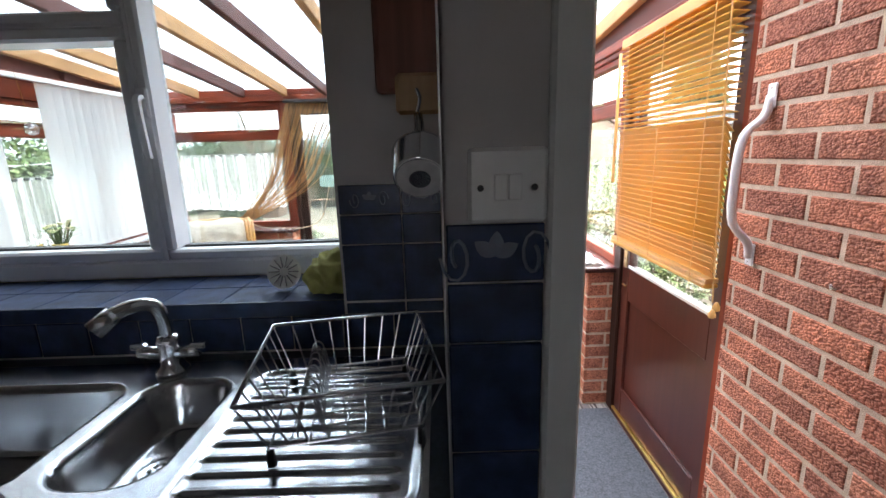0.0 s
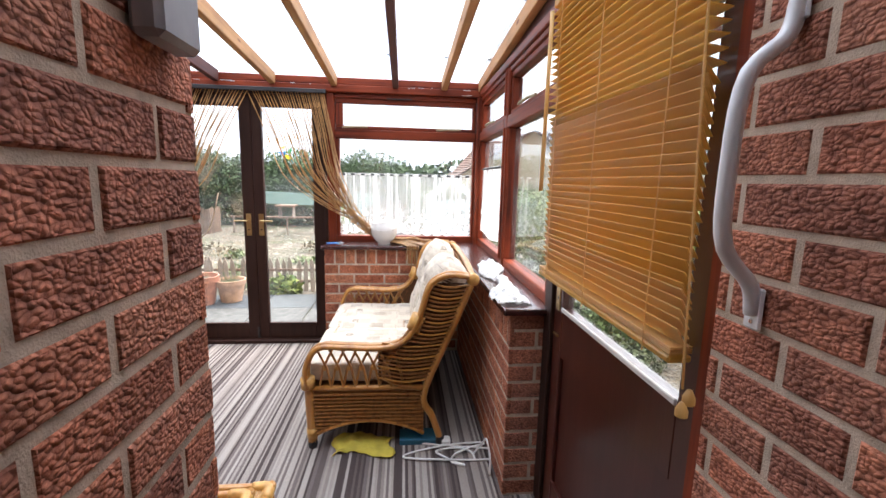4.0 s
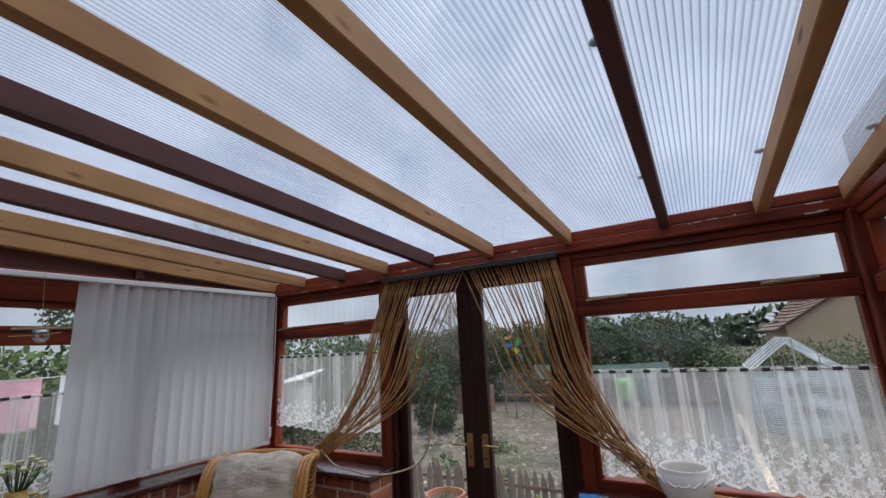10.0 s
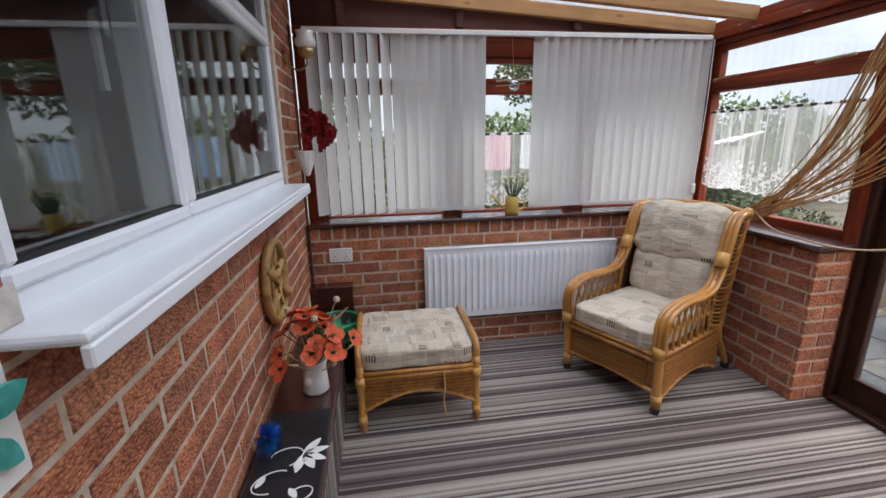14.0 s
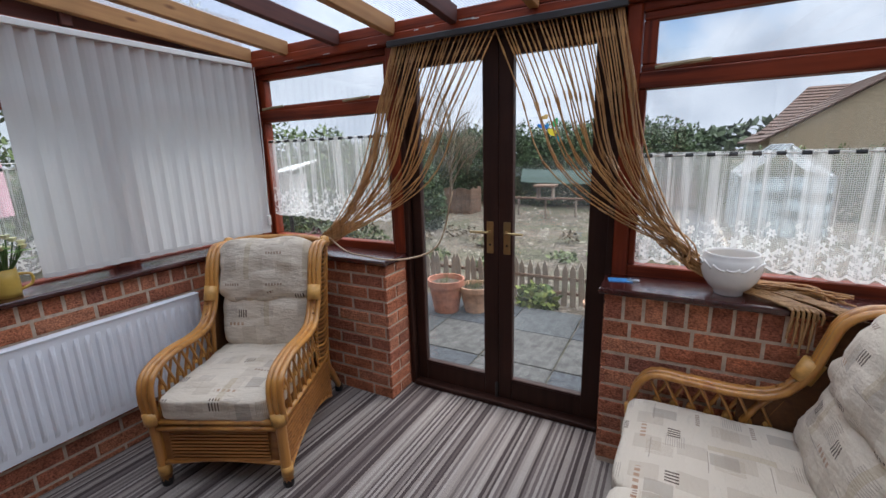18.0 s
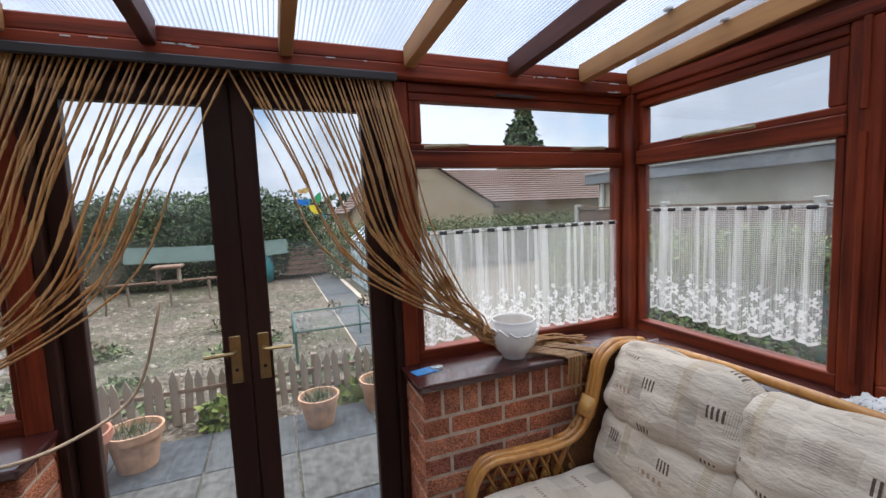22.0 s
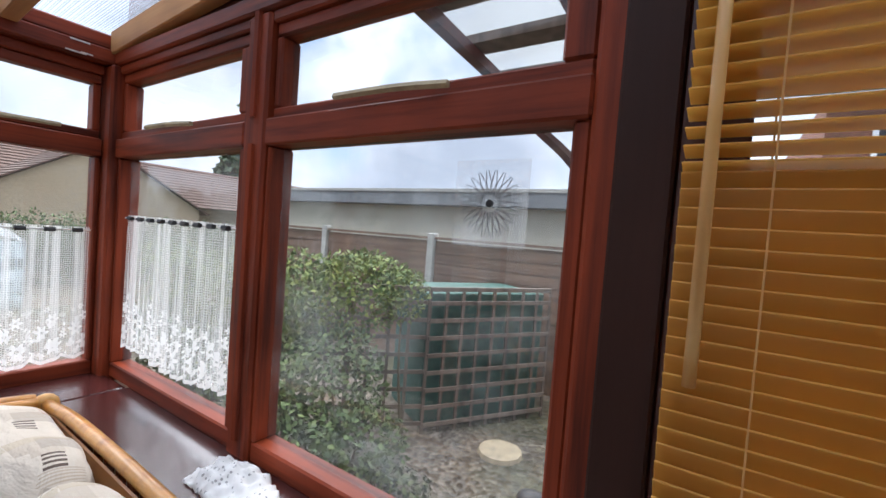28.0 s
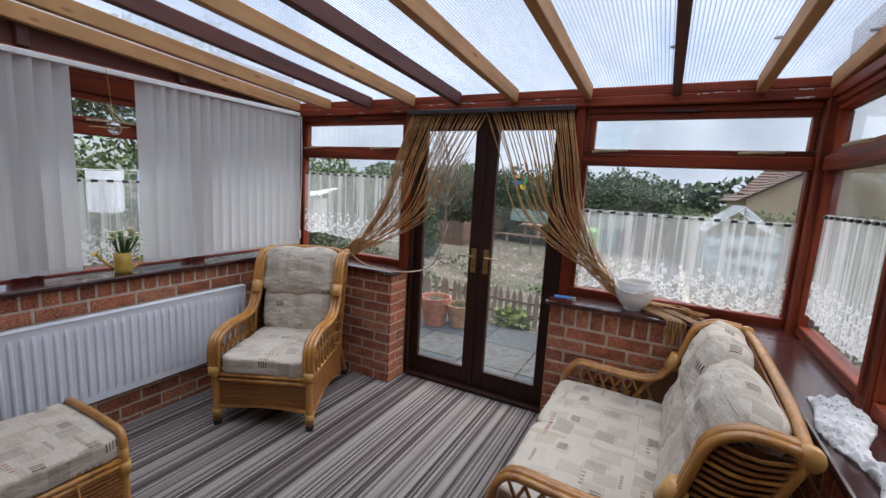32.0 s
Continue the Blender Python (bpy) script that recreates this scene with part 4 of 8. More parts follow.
side = empty("door_3", pose(0, 0, 0), "red-brown half-glazed side door, closed behind a wooden blind", "door")
side["kind"] = "structure"
part("stile", box(0.60, 0.645, 0.408, 0.485, 0.03, 2.0, 0.004), RED_DOOR, side)
part("stile", box(0.60, 0.645, 1.173, 1.256, 0.03, 2.0, 0.004), RED_DOOR, side)
part("bottom_rail", box(0.602, 0.643, 0.485, 1.173, 0.03, 0.185, 0.004), RED_DOOR, side)
part("lock_rail", box(0.602, 0.643, 0.485, 1.173, 0.72, 0.915, 0.004), RED_DOOR, side)
part("top_rail", box(0.602, 0.643, 0.485, 1.173, 1.90, 2.0, 0.004), RED_DOOR, side)
part("panel", box(0.616, 0.634, 0.478, 1.178, 0.18, 0.725), RED_DOOR, side)
part("bead", box(0.596, 0.604, 0.485, 1.173, 0.183, 0.196, 0.003), RED_DOOR, side)
part("bead", box(0.594, 0.603, 0.485, 1.173, 0.905, 0.922, 0.003), WHITE_PAINT, side, "worn pale glazing bead")
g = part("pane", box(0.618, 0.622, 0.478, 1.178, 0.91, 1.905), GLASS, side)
g.visible_shadow = False
handle_set(side, 0.600, 1.215, 0.99, "x", -1)
part("bolt", box(0.592, 0.600, 1.193, 1.238, 0.795, 0.805, 0.002), BRASS, side, "small dull barrel bolt")
part("hinge", box(0.594, 0.600, 0.40, 0.414, 0.22, 0.31, 0.002), BRASS, side)
part("weather_strip", box(0.585, 0.602, 0.412, 1.254, 0.022, 0.038, 0.003), GOLD_TRIM, side, "gold metal draught strip")
fr = empty("door_frame_side", pose(0, 0, 0), "mahogany-stained frame of the side door", "door frame")
fr["kind"] = "structure"
part("jamb", box(0.578, 0.67, 0.372, 0.408, 0, EAVES, 0.004), MAHOGANY, fr)
part("jamb", box(0.585, 0.67, 1.256, 1.335, 0, EAVES, 0.004), BROWN_DOOR, fr)
part("head", box(0.585, 0.67, 0.408, 1.256, 2.0, EAVES, 0.004), MAHOGANY_Y, fr)
part("threshold", box(0.585, 0.67, 0.408, 1.256, 0, 0.022, 0.003), RED_DOOR, fr)

# glazed kitchen door, open against the wall
kd = empty("door_4", Matrix.Translation((0.492, -0.49, STEP)) @ Matrix.Rotation(radians(-84), 4, "Z"), "red-brown kitchen door with obscured panes, standing open", "door")
kd["kind"] = "structure"
part("stile", box(0.0, 0.058, 0, 0.04, 0.01, 1.98, 0.004), RED_DOOR, kd)
part("stile", box(0.66, 0.76, 0, 0.04, 0.01, 1.98, 0.004), RED_DOOR, kd)
for z0, z1 in ((0.01, 0.2), (0.43, 0.46), (0.82, 0.85), (1.21, 1.24), (1.60, 1.63), (1.88, 1.98)):
    part("rail", box(0.058, 0.66, 0.002, 0.038, z0, z1, 0.004), RED_DOOR, kd)
part("glazing_bar", box(0.365, 0.395, 0.003, 0.037, 0.2, 1.88, 0.004), RED_DOOR, kd)
OBSCURE = plain("obscured_glass", (0.22, 0.27, 0.26), 0.25, vary=0.3, scale=60, bumpy=0.7)
for z0, z1 in ((0.2, 0.43), (0.46, 0.82), (0.85, 1.21), (1.24, 1.60), (1.63, 1.88)):
    for x0, x1 in ((0.058, 0.365), (0.395, 0.66)):
        part("pane", box(x0, x1, 0.016, 0.022, z0, z1), OBSCURE, kd)
part("hinge", box(-0.006, 0.004, -0.004, 0.03, 1.5, 1.6, 0.002), BRASS, kd)

# white kitchen window
kw = empty("window_8", pose(0, 0, 0), "white plastic kitchen window with a fixed light and opening sashes", "window")
kw["kind"] = "structure"
for b in (box(-2.40, -0.645, 0.25, 0.335, 1.186, 1.238, 0.006), box(-2.40, -0.645, 0.25, 0.335, 2.20, 2.25, 0.006), box(-0.66, -0.645, 0.252, 0.333, 1.238, 2.20, 0.004),
          box(-2.40, -2.36, 0.252, 0.333, 1.238, 2.20, 0.006), box(-1.238, -1.226, 0.252, 0.333, 1.238, 2.20, 0.002)):
    part("frame", b, UPVC, kw)
part("transom", box(-2.36, -1.238, 0.252, 0.333, 1.892, 1.895, 0.001), UPVC, kw)


def sash(x0, x1, z0, z1, b=0.045):
    s = part("sash", box(x0, x1, 0.252, 0.342, z0, z0 + b, 0.008), UPVC, kw)
    part("sash_rail", box(x0, x1, 0.252, 0.342, z1 - b, z1, 0.008), UPVC, s)
    part("sash_stile", box(x0, x0 + b, 0.246, 0.341, z0 + b, z1 - b, 0.008), UPVC, s)
    part("sash_stile", box(x1 - b, x1, 0.246, 0.341, z0 + b, z1 - b, 0.008), UPVC, s)
    part("gasket", box(x0 + b - 0.005, x1 - b + 0.005, 0.30, 0.333, z0 + b - 0.005, z0 + b + 0.006), BLACK, s)
    g = part("pane", box(x0 + b - 0.008, x1 - b + 0.008, 0.318, 0.322, z0 + b - 0.008, z1 - b + 0.008), GLASS_DARK, s)
    g.visible_shadow = False
    return s


s1 = sash(-1.226, -0.66, 1.238, 2.20, 0.032)
sash(-2.36, -1.238, 1.238, 1.892, 0.036)
sash(-2.36, -1.238, 1.895, 2.20, 0.036)
wh = part("window_handle", tube([(-1.21, 0.245, 1.70), (-1.21, 0.215, 1.70), (-1.21, 0.21, 1.66), (-1.205, 0.212, 1.54)], 0.011, 6, 10), UPVC, s1)
part("handle_base", box(-1.225, -1.195, 0.232, 0.246, 1.65, 1.73, 0.005), UPVC, wh)
part("outer_sill", box(-2.44, -0.60, 0.33, 0.455, 1.185, 1.205, 0.008, None, 2), UPVC, kw)
part("sill_nose", box(-2.44, -0.60, 0.442, 0.457, 1.155, 1.187, 0.003), UPVC, kw)

# ---------------------------------------------------------------- rattan furniture
def between(pts, z):
    """y at height z on a line of (y, z) pairs that rises."""
    for (y0, z0), (y1, z1) in zip(pts, pts[1:]):
        if z <= z1:
            return y0 + (y1 - y0) * max(0.0, (z - z0) / (z1 - z0))
    return pts[-1][0]


def rattan_seat(name, m, half, label, category, arm, rear, fy, by, seats=1, lift=1.0):
    """Rattan chair or settee, front to -y. half: half the width between the arms' middles; arm and rear: (y, z) lines of the poles."""
    o = empty(name, m, label, category)
    front = [q for q in arm if q[0] > 0.0]
    top_y, top_z = rear[-1]
    low_y, low_z = rear[0]
    for s in (-1, 1):
        x = s * half
        for k in (-1, 0, 1):
            part("arm_pole", tube([(x + k * 0.024, p[0], p[1] - abs(k) * 0.006) for p in arm], 0.0145, 7, 36), RATTAN, o, smooth=True)
        fl = part("front_leg", tube([(x, fy, 0.03), (x, fy - 0.008, 0.2), (x, arm[0][0], arm[0][1] + 0.04)], 0.024, 8, 6), RATTAN, o, smooth=True)
        part("foot", lathe([(0.0, 0), (0.022, 0), (0.026, 0.02), (0.022, 0.045), (0.0, 0.045)], 10, None, (x, fy, 0)), BLACK, fl)
        bl = part("back_leg", tube([(x, by, 0.03), (x, (by + low_y) / 2, 0.16), (x, low_y, low_z), *[(x, q[0], q[1]) for q in rear[1:]]], 0.019, 7, 18), RATTAN, o, smooth=True)
        part("foot", lathe([(0.0, 0), (0.022, 0), (0.026, 0.02), (0.022, 0.045), (0.0, 0.045)], 10, None, (x, by, 0)), BLACK, bl)
        by_z = arm[6][1]
        for y, z, dy, dz in ((arm[0][0], 0.33, -0.003, 0.055), (arm[6][0] - 0.02, by_z - 0.04, 0.03, 0.075), (fy, 0.06, -0.002, 0.05)):
            part("binding", tube([(x, y, z), (x, y + dy, z + dz)], 0.036 if z > 0.1 else 0.028, 10), BINDING, o, "pale cane binding", smooth=True)
        # woven skirt below the seat, arched at the bottom
        y_a, y_b = fy + 0.01, low_y
        sk = part("side_panel", sheet(10, 6, lambda u, v: (x, y_a + u * (y_b - y_a), (0.07 + 0.08 * math.sin(math.pi * u) ** 0.8) * (1 - v) + 0.31 * v), 0.008), RATTAN_DARK, o, "close-woven cane side panel")
        for k in range(11):
            z = 0.09 + 0.02 * k
            lim = 0.0 if z > 0.15 else math.asin(min(1, max(0, (z - 0.07) / 0.08)) ** 1.25) / math.pi
            for a, b in (((0.0, 1.0),) if z > 0.15 else ((0.0, lim), (1 - lim, 1.0))):
                if b - a > 0.04:
                    yy = [y_a + q * (y_b - y_a) for q in (a, b)]
                    part("cane", tube([(x + s * 0.008, yy[0], z), (x + s * 0.011, sum(yy) / 2, z + 0.003), (x + s * 0.008, yy[1], z)], 0.0065, 5), RATTAN_DARK, sk)
        part("arch_rail", tube([(x + s * 0.004, y_a + u * (y_b - y_a), 0.065 + 0.08 * math.sin(math.pi * u) ** 0.8) for u in [i / 12 for i in range(13)]], 0.011, 6), RATTAN, o, smooth=True)
        part("side_rail", tube([(x, fy, 0.325), (x, low_y, 0.325)], 0.014, 7), RATTAN, o, smooth=True)
        # crossed lattice under the arm
        n = 7
        step, arm_z = (arm[5][0] - fy - 0.03) / n, arm[4][1] - 0.012
        for k in range(n):
            y0, y1 = fy + 0.04 + k * step, fy + 0.04 + (k + 1) * step
            zm = (0.33 + arm_z) / 2
            part("lattice_rod", tube([(x - 0.006, y0, 0.33), (x - 0.006, y0 + step / 3, zm), (x - 0.006, y1 + 0.01, arm_z)], 0.007, 5), RATTAN, o)
            part("lattice_rod", tube([(x + 0.006, y1, 0.33), (x + 0.006, y1 - step / 3, zm), (x + 0.006, y0 - 0.01, arm_z)], 0.007, 5), RATTAN, o)
            part("knot", lathe([(0.0, -0.008), (0.013, -0.006), (0.013, 0.006), (0.0, 0.008)], 7, None, (x, (y0 + y1) / 2, zm), Matrix.Rotation(math.pi / 2, 3, "Y")), BINDING, o)
        # wing of bent canes beside the back; dark sheet paints the shade between them
        lo, hi = 0.36, top_z - 0.02
        wing = part("wing", sheet(6, 12, lambda u, v: (x, between(front, lo + v * (hi - lo)) * (1 - u) + between(rear, lo + v * (hi - lo)) * u, lo + v * (hi - lo)), 0.006), WING_SHADE, o, "cane wing of thin bent rods")
        n = 25
        for k in range(n):
            z = lo + 0.01 + (hi - lo - 0.02) * k / (n - 1)
            ya, yb = between(front, z) - 0.004, between(rear, z)
            part("cane", tube([(x + s * 0.008, ya, z + 0.014), (x + s * 0.022, (ya + yb) / 2, z - 0.006), (x + s * 0.008, yb, z + 0.006)], 0.0058, 5, 6), RATTAN_DARK if k % 3 else RATTAN, wing)
        part("lower_stay", tube([(x, low_y, low_z + 0.02), (x, front[0][0] + 0.02, 0.40), (x, arm[6][0], by_z)], 0.014, 6, 8), RATTAN, o, smooth=True)
        part("roll_end", lathe([(0.0, -0.02), (0.03, -0.018), (0.034, 0.0), (0.03, 0.018), (0.0, 0.02)], 12, None, (x, top_y, top_z), Matrix.Rotation(math.pi / 2, 3, "Y")), BINDING, o, smooth=True)
    # front and back panels
    fp = part("front_panel", sheet(10, 4, lambda u, v: ((u * 2 - 1) * (half - 0.01), fy - 0.004, (0.12 + 0.03 * math.sin(math.pi * u)) * (1 - v) + 0.30 * v), 0.008), RATTAN_DARK, o, "close-woven cane front panel")
    for k in range(9):
        z = 0.145 + 0.017 * k
        part("cane", tube([(-half + 0.06, fy - 0.013, z), (0, fy - 0.017, z + 0.004), (half - 0.06, fy - 0.013, z)], 0.0065, 5), RATTAN_DARK, fp)
    for z in (0.305, 0.335):
        part("front_rail", tube([(-half, fy - 0.018, z), (half, fy - 0.018, z)], 0.014, 7), RATTAN, o, smooth=True)
    part("front_rail", tube([(-half, fy - 0.008, 0.12), (0, fy - 0.01, 0.142), (half, fy - 0.008, 0.12)], 0.012, 7, 10), RATTAN, o, smooth=True)
    part("back_panel", sheet(4, 6, lambda u, v: ((u * 2 - 1) * half, between(rear, low_z + (top_z - low_z) * v), low_z + (top_z - low_z - 0.02) * v), 0.01), RATTAN_DARK, o)
    part("top_rail", tube([(-half, top_y, top_z), (-half * 0.5, top_y + 0.005, top_z + 0.025), (half * 0.5, top_y + 0.005, top_z + 0.025), (half, top_y, top_z)], 0.018, 7, 16), RATTAN, o, smooth=True)
    part("seat_deck", box(-half + 0.02, half - 0.02, fy + 0.01, low_y - 0.01, 0.30, 0.325), RATTAN_DARK, o)
    w = (2 * half - 0.085) / seats
    lean = math.degrees(math.atan2(top_z - low_z, top_y - low_y))
    zs = [0.335 + 0.235 * lift, 0.335 + 0.465 * lift]
    for k in range(seats):
        cx = -half + 0.0425 + w * (k + 0.5)
        c = part("seat_cushion", cushion(w - 0.006, 0.60, 0.11, 0.012, 11, k + 1, 15, 0.008, 0.07), CUSHION, o, "cream cushion with a beige and dark printed pattern", smooth=True)
        c.matrix_basis = Matrix.Translation((cx, fy + 0.285, 0.395))
        c = part("back_cushion", cushion(w - 0.01, 0.30 * lift, 0.13, 0.02, 5.5, k + 4, 17, 0.014, 0.13), CUSHION, o, smooth=True)
        c.matrix_basis = Matrix.Translation((cx, between(rear, zs[0]) - 0.085, zs[0])) @ Matrix.Rotation(radians(lean), 4, "X")
        c = part("head_cushion", cushion(w + (0.03 if seats == 1 else 0.015), 0.31 * lift, 0.16, 0.03, 4.2, k + 8, 17, 0.016, 0.15), CUSHION, o, smooth=True)
        c.matrix_basis = Matrix.Translation((cx, between(rear, zs[1]) - 0.10, zs[1])) @ Matrix.Rotation(radians(lean), 4, "X")
    return o


chair_yaw = radians(25.6)
rattan_seat("armchair", Matrix.Translation((-2.247, 2.392, 0)) @ Matrix.Rotation(chair_yaw, 4, "Z"), 0.288, "honey rattan armchair with cream printed cushions by the radiator", "armchair",
            [(-0.375, 0.34), (-0.39, 0.47), (-0.355, 0.555), (-0.22, 0.592), (0.0, 0.588), (0.11, 0.625), (0.18, 0.75), (0.21, 0.86), (0.25, 0.95), (0.31, 0.99), (0.40, 0.985)],
            [(0.27, 0.31), (0.34, 0.68), (0.42, 0.98)], -0.36, 0.44, 1, 1.1)
rattan_seat("settee", Matrix.Translation((-0.13, 2.312, 0)) @ Matrix.Rotation(radians(-90 - 1), 4, "Z"), 0.578, "two-seat honey rattan settee with cream printed cushions", "settee",
            [(-0.345, 0.34), (-0.352, 0.45), (-0.29, 0.553), (-0.15, 0.556), (0.01, 0.552), (0.13, 0.58), (0.205, 0.68), (0.235, 0.775), (0.27, 0.88), (0.35, 0.930), (0.46, 0.925)],
            [(0.245, 0.29), (0.38, 0.63), (0.485, 0.90)], -0.33, 0.335, 2)


def footstool():
    o = empty("footstool", Matrix.Translation((-2.22, 0.967, 0)), "rattan footstool with a cream printed cushion", "footstool")
    hx, hy = 0.26, 0.29
    for sx in (-1, 1):
        for sy in (-1, 1):
            lg = part("leg", tube([(sx * hx, sy * hy, 0.0), (sx * (hx - 0.006), sy * hy, 0.2), (sx * hx, sy * hy, 0.36)], 0.019, 8, 6), RATTAN, o, smooth=True)
            part("binding", tube([(sx * (hx - 0.001), sy * hy, 0.245), (sx * hx, sy * hy, 0.30)], 0.025, 8), BINDING, lg, smooth=True)
            part("binding", tube([(sx * hx, sy * hy, 0.045), (sx * hx, sy * hy, 0.085)], 0.023, 8), BINDING, lg, smooth=True)
    for sy in (-1, 1):
        part("end_rail", tube([(-hx, sy * hy, 0.33), (-hx + 0.02, sy * (hy + 0.004), 0.41), (-hx + 0.09, sy * (hy + 0.004), 0.435), (hx - 0.09, sy * (hy + 0.004), 0.435), (hx - 0.02, sy * (hy + 0.004), 0.41), (hx, sy * hy, 0.33)], 0.017, 7, 22), RATTAN, o, smooth=True)
    for s in (-1, 1):
        pn = part("side_panel", sheet(8, 3, lambda u, v: (s * hx, (u * 2 - 1) * (hy - 0.01), (0.12 + 0.09 * math.sin(math.pi * u)) * (1 - v) + 0.28 * v), 0.006), RATTAN_DARK, o, "close-woven cane apron")
        for k in range(9):
            z = 0.13 + 0.018 * k
            lim = 0.0 if z > 0.21 else math.asin(min(1, (z - 0.12) / 0.09)) / math.pi
            for a, b in (((0.0, 1.0),) if z > 0.21 else ((0.0, lim), (1 - lim, 1.0))):
                if b - a > 0.04:
                    yy = [(q * 2 - 1) * (hy - 0.015) for q in (a, b)]
                    part("cane", tube([(s * (hx + 0.006), yy[0], z), (s * (hx + 0.009), sum(yy) / 2, z + 0.003), (s * (hx + 0.006), yy[1], z)], 0.0065, 5), RATTAN_DARK, pn)
        part("arch_rail", tube([(s * (hx + 0.003), (u * 2 - 1) * hy, 0.11 + 0.095 * math.sin(math.pi * u)) for u in [i / 12 for i in range(13)]], 0.011, 6), RATTAN, o, smooth=True)
        for z in (0.29, 0.315):
            part("side_rail", tube([(s * hx, -hy, z), (s * hx, hy, z)], 0.012, 7), RATTAN, o, smooth=True)
        part("end_panel", sheet(6, 3, lambda u, v: ((u * 2 - 1) * hx, s * (hy - 0.006), 0.15 + 0.14 * v), 0.006), RATTAN_DARK, o)
    part("loose_cane", tube([(hx + 0.012, 0.12, 0.31), (hx + 0.02, 0.125, 0.22), (hx + 0.015, 0.12, 0.13), (hx + 0.03, 0.13, 0.06)], 0.004, 5, 10), BINDING, o)
    c = part("cushion", cushion(0.50, 0.545, 0.10, 0.004, 12, 21), CUSHION, o, "cream printed seat cushion", smooth=True)
    c.matrix_basis = Matrix.Translation((0, 0, 0.375))
    part("deck", box(-hx + 0.01, hx - 0.01, -hy + 0.01, hy - 0.01, 0.30, 0.318), RATTAN_DARK, o)
    return o


footstool()


def cane_table(x0, x1, y0, y1, z):
    """Low rattan table of a nest, with a woven cane top in a bound pole frame."""
    o = empty("cane_table", Matrix.Translation(((x0 + x1) / 2, (y0 + y1) / 2, 0)), "low rattan nest table with a woven cane top", "table", "nest of cane tables")
    CANE = plain("cane_webbing", (0.52, 0.30, 0.11), 0.5, vary=0.3, scale=150, bumpy=0.7)
    a, b = (x1 - x0) / 2, (y1 - y0) / 2
    for sx in (-1, 1):
        for sy in (-1, 1):
            lg = part("leg", tube([(sx * (a - 0.012), sy * (b - 0.012), 0), (sx * (a - 0.016), sy * (b - 0.016), z - 0.012)], 0.014, 7, 4), RATTAN, o, smooth=True)
            part("binding", tube([(sx * (a - 0.07), sy * (b - 0.014), z), (sx * (a - 0.03), sy * (b - 0.014), z + 0.001), (sx * (a - 0.014), sy * (b - 0.03), z + 0.001), (sx * (a - 0.014), sy * (b - 0.07), z)], 0.0185, 8, 10), BINDING, lg, smooth=True)
    pl = part("cane_panel", box(-a + 0.012, a - 0.012, -b + 0.012, b - 0.012, z - 0.004, z + 0.002), CANE, o, "woven cane panel")
    for k in range(int(2 * a / 0.011)):
        x = -a + 0.02 + k * 0.011
        if x < a - 0.02:
            part("cane", tube([(x, -b + 0.014, z + 0.0025), (x, b - 0.014, z + 0.0025)], 0.0024, 4), BINDING if k % 2 else RATTAN, pl)
    for s in (-1, 1):
        part("top_rail", tube([(-a, s * (b - 0.014), z), (a, s * (b - 0.014), z)], 0.015, 8), RATTAN, o, smooth=True)
        part("end_rail", tube([(s * (a - 0.014), -b, z + 0.001), (s * (a - 0.014), b, z + 0.001)], 0.015, 8), RATTAN, o, smooth=True)
    return o


cane_table(-0.865, -0.46, 0.50, 0.885, 0.425)
cane_table(-0.835, -0.42, 0.56, 0.965, 0.385)

# ---------------------------------------------------------------- radiator, sockets, bench
rad = empty("radiator", pose(0, 0, 0), "white enamelled panel radiator on the brick wall under the sill", "radiator")
RY0, RY1, RZ0, RZ1 = 1.092, 2.442, 0.235, 0.722


def rad_face(u, v):
    y = RY0 + u * (RY1 - RY0)
    f = (u * 31.0) % 1.0
    d = 0.010 if 0.3 < f < 0.7 else 0.0
    edge = 0.0 if 0.08 < v < 0.92 else -1.0
    return (-2.735 + (d if edge == 0 else 0.0) + 0.004, y, RZ0 + v * (RZ1 - RZ0))


part("front_face", sheet(155, 14, rad_face), RADIATOR, rad)
part("body", box(-2.775, -2.733, RY0, RY1, RZ0, RZ1, 0.006), RADIATOR, rad)
part("top_grille", box(-2.776, -2.726, RY0 - 0.002, RY1 + 0.002, RZ1 - 0.004, RZ1 + 0.006, 0.003), RADIATOR, rad)
for y in (RY0 + 0.03, RY1 - 0.03):
    part("pipe", tube([(-2.75, y, RZ0 + 0.02), (-2.75, y, 0.0)], 0.008, 7), CHROME, rad)
    part("bracket", box(-2.80, -2.77, y + 0.1 - 0.015, y + 0.1 + 0.015, 0.5, 0.56), STEEL, rad)

sock = empty("wall_socket", pose(0, 0, 0), "white double power socket on the brick wall", "socket")
part("plate", box(-2.80, -2.786, 0.482, 0.629, 0.66, 0.75, 0.004), PLASTER_WHITE, sock)
for y in (0.518, 0.593):
    part("switch", box(-2.786, -2.781, y - 0.008, y + 0.008, 0.705, 0.73, 0.001), WHITE_PAINT, sock)
    for dy, dz in ((0, 0.695), (-0.011, 0.678), (0.011, 0.678)):
        part("slot", box(-2.7862, -2.785, y + dy - 0.003, y + dy + 0.003, dz - 0.004, dz + 0.004), BLACK, sock)

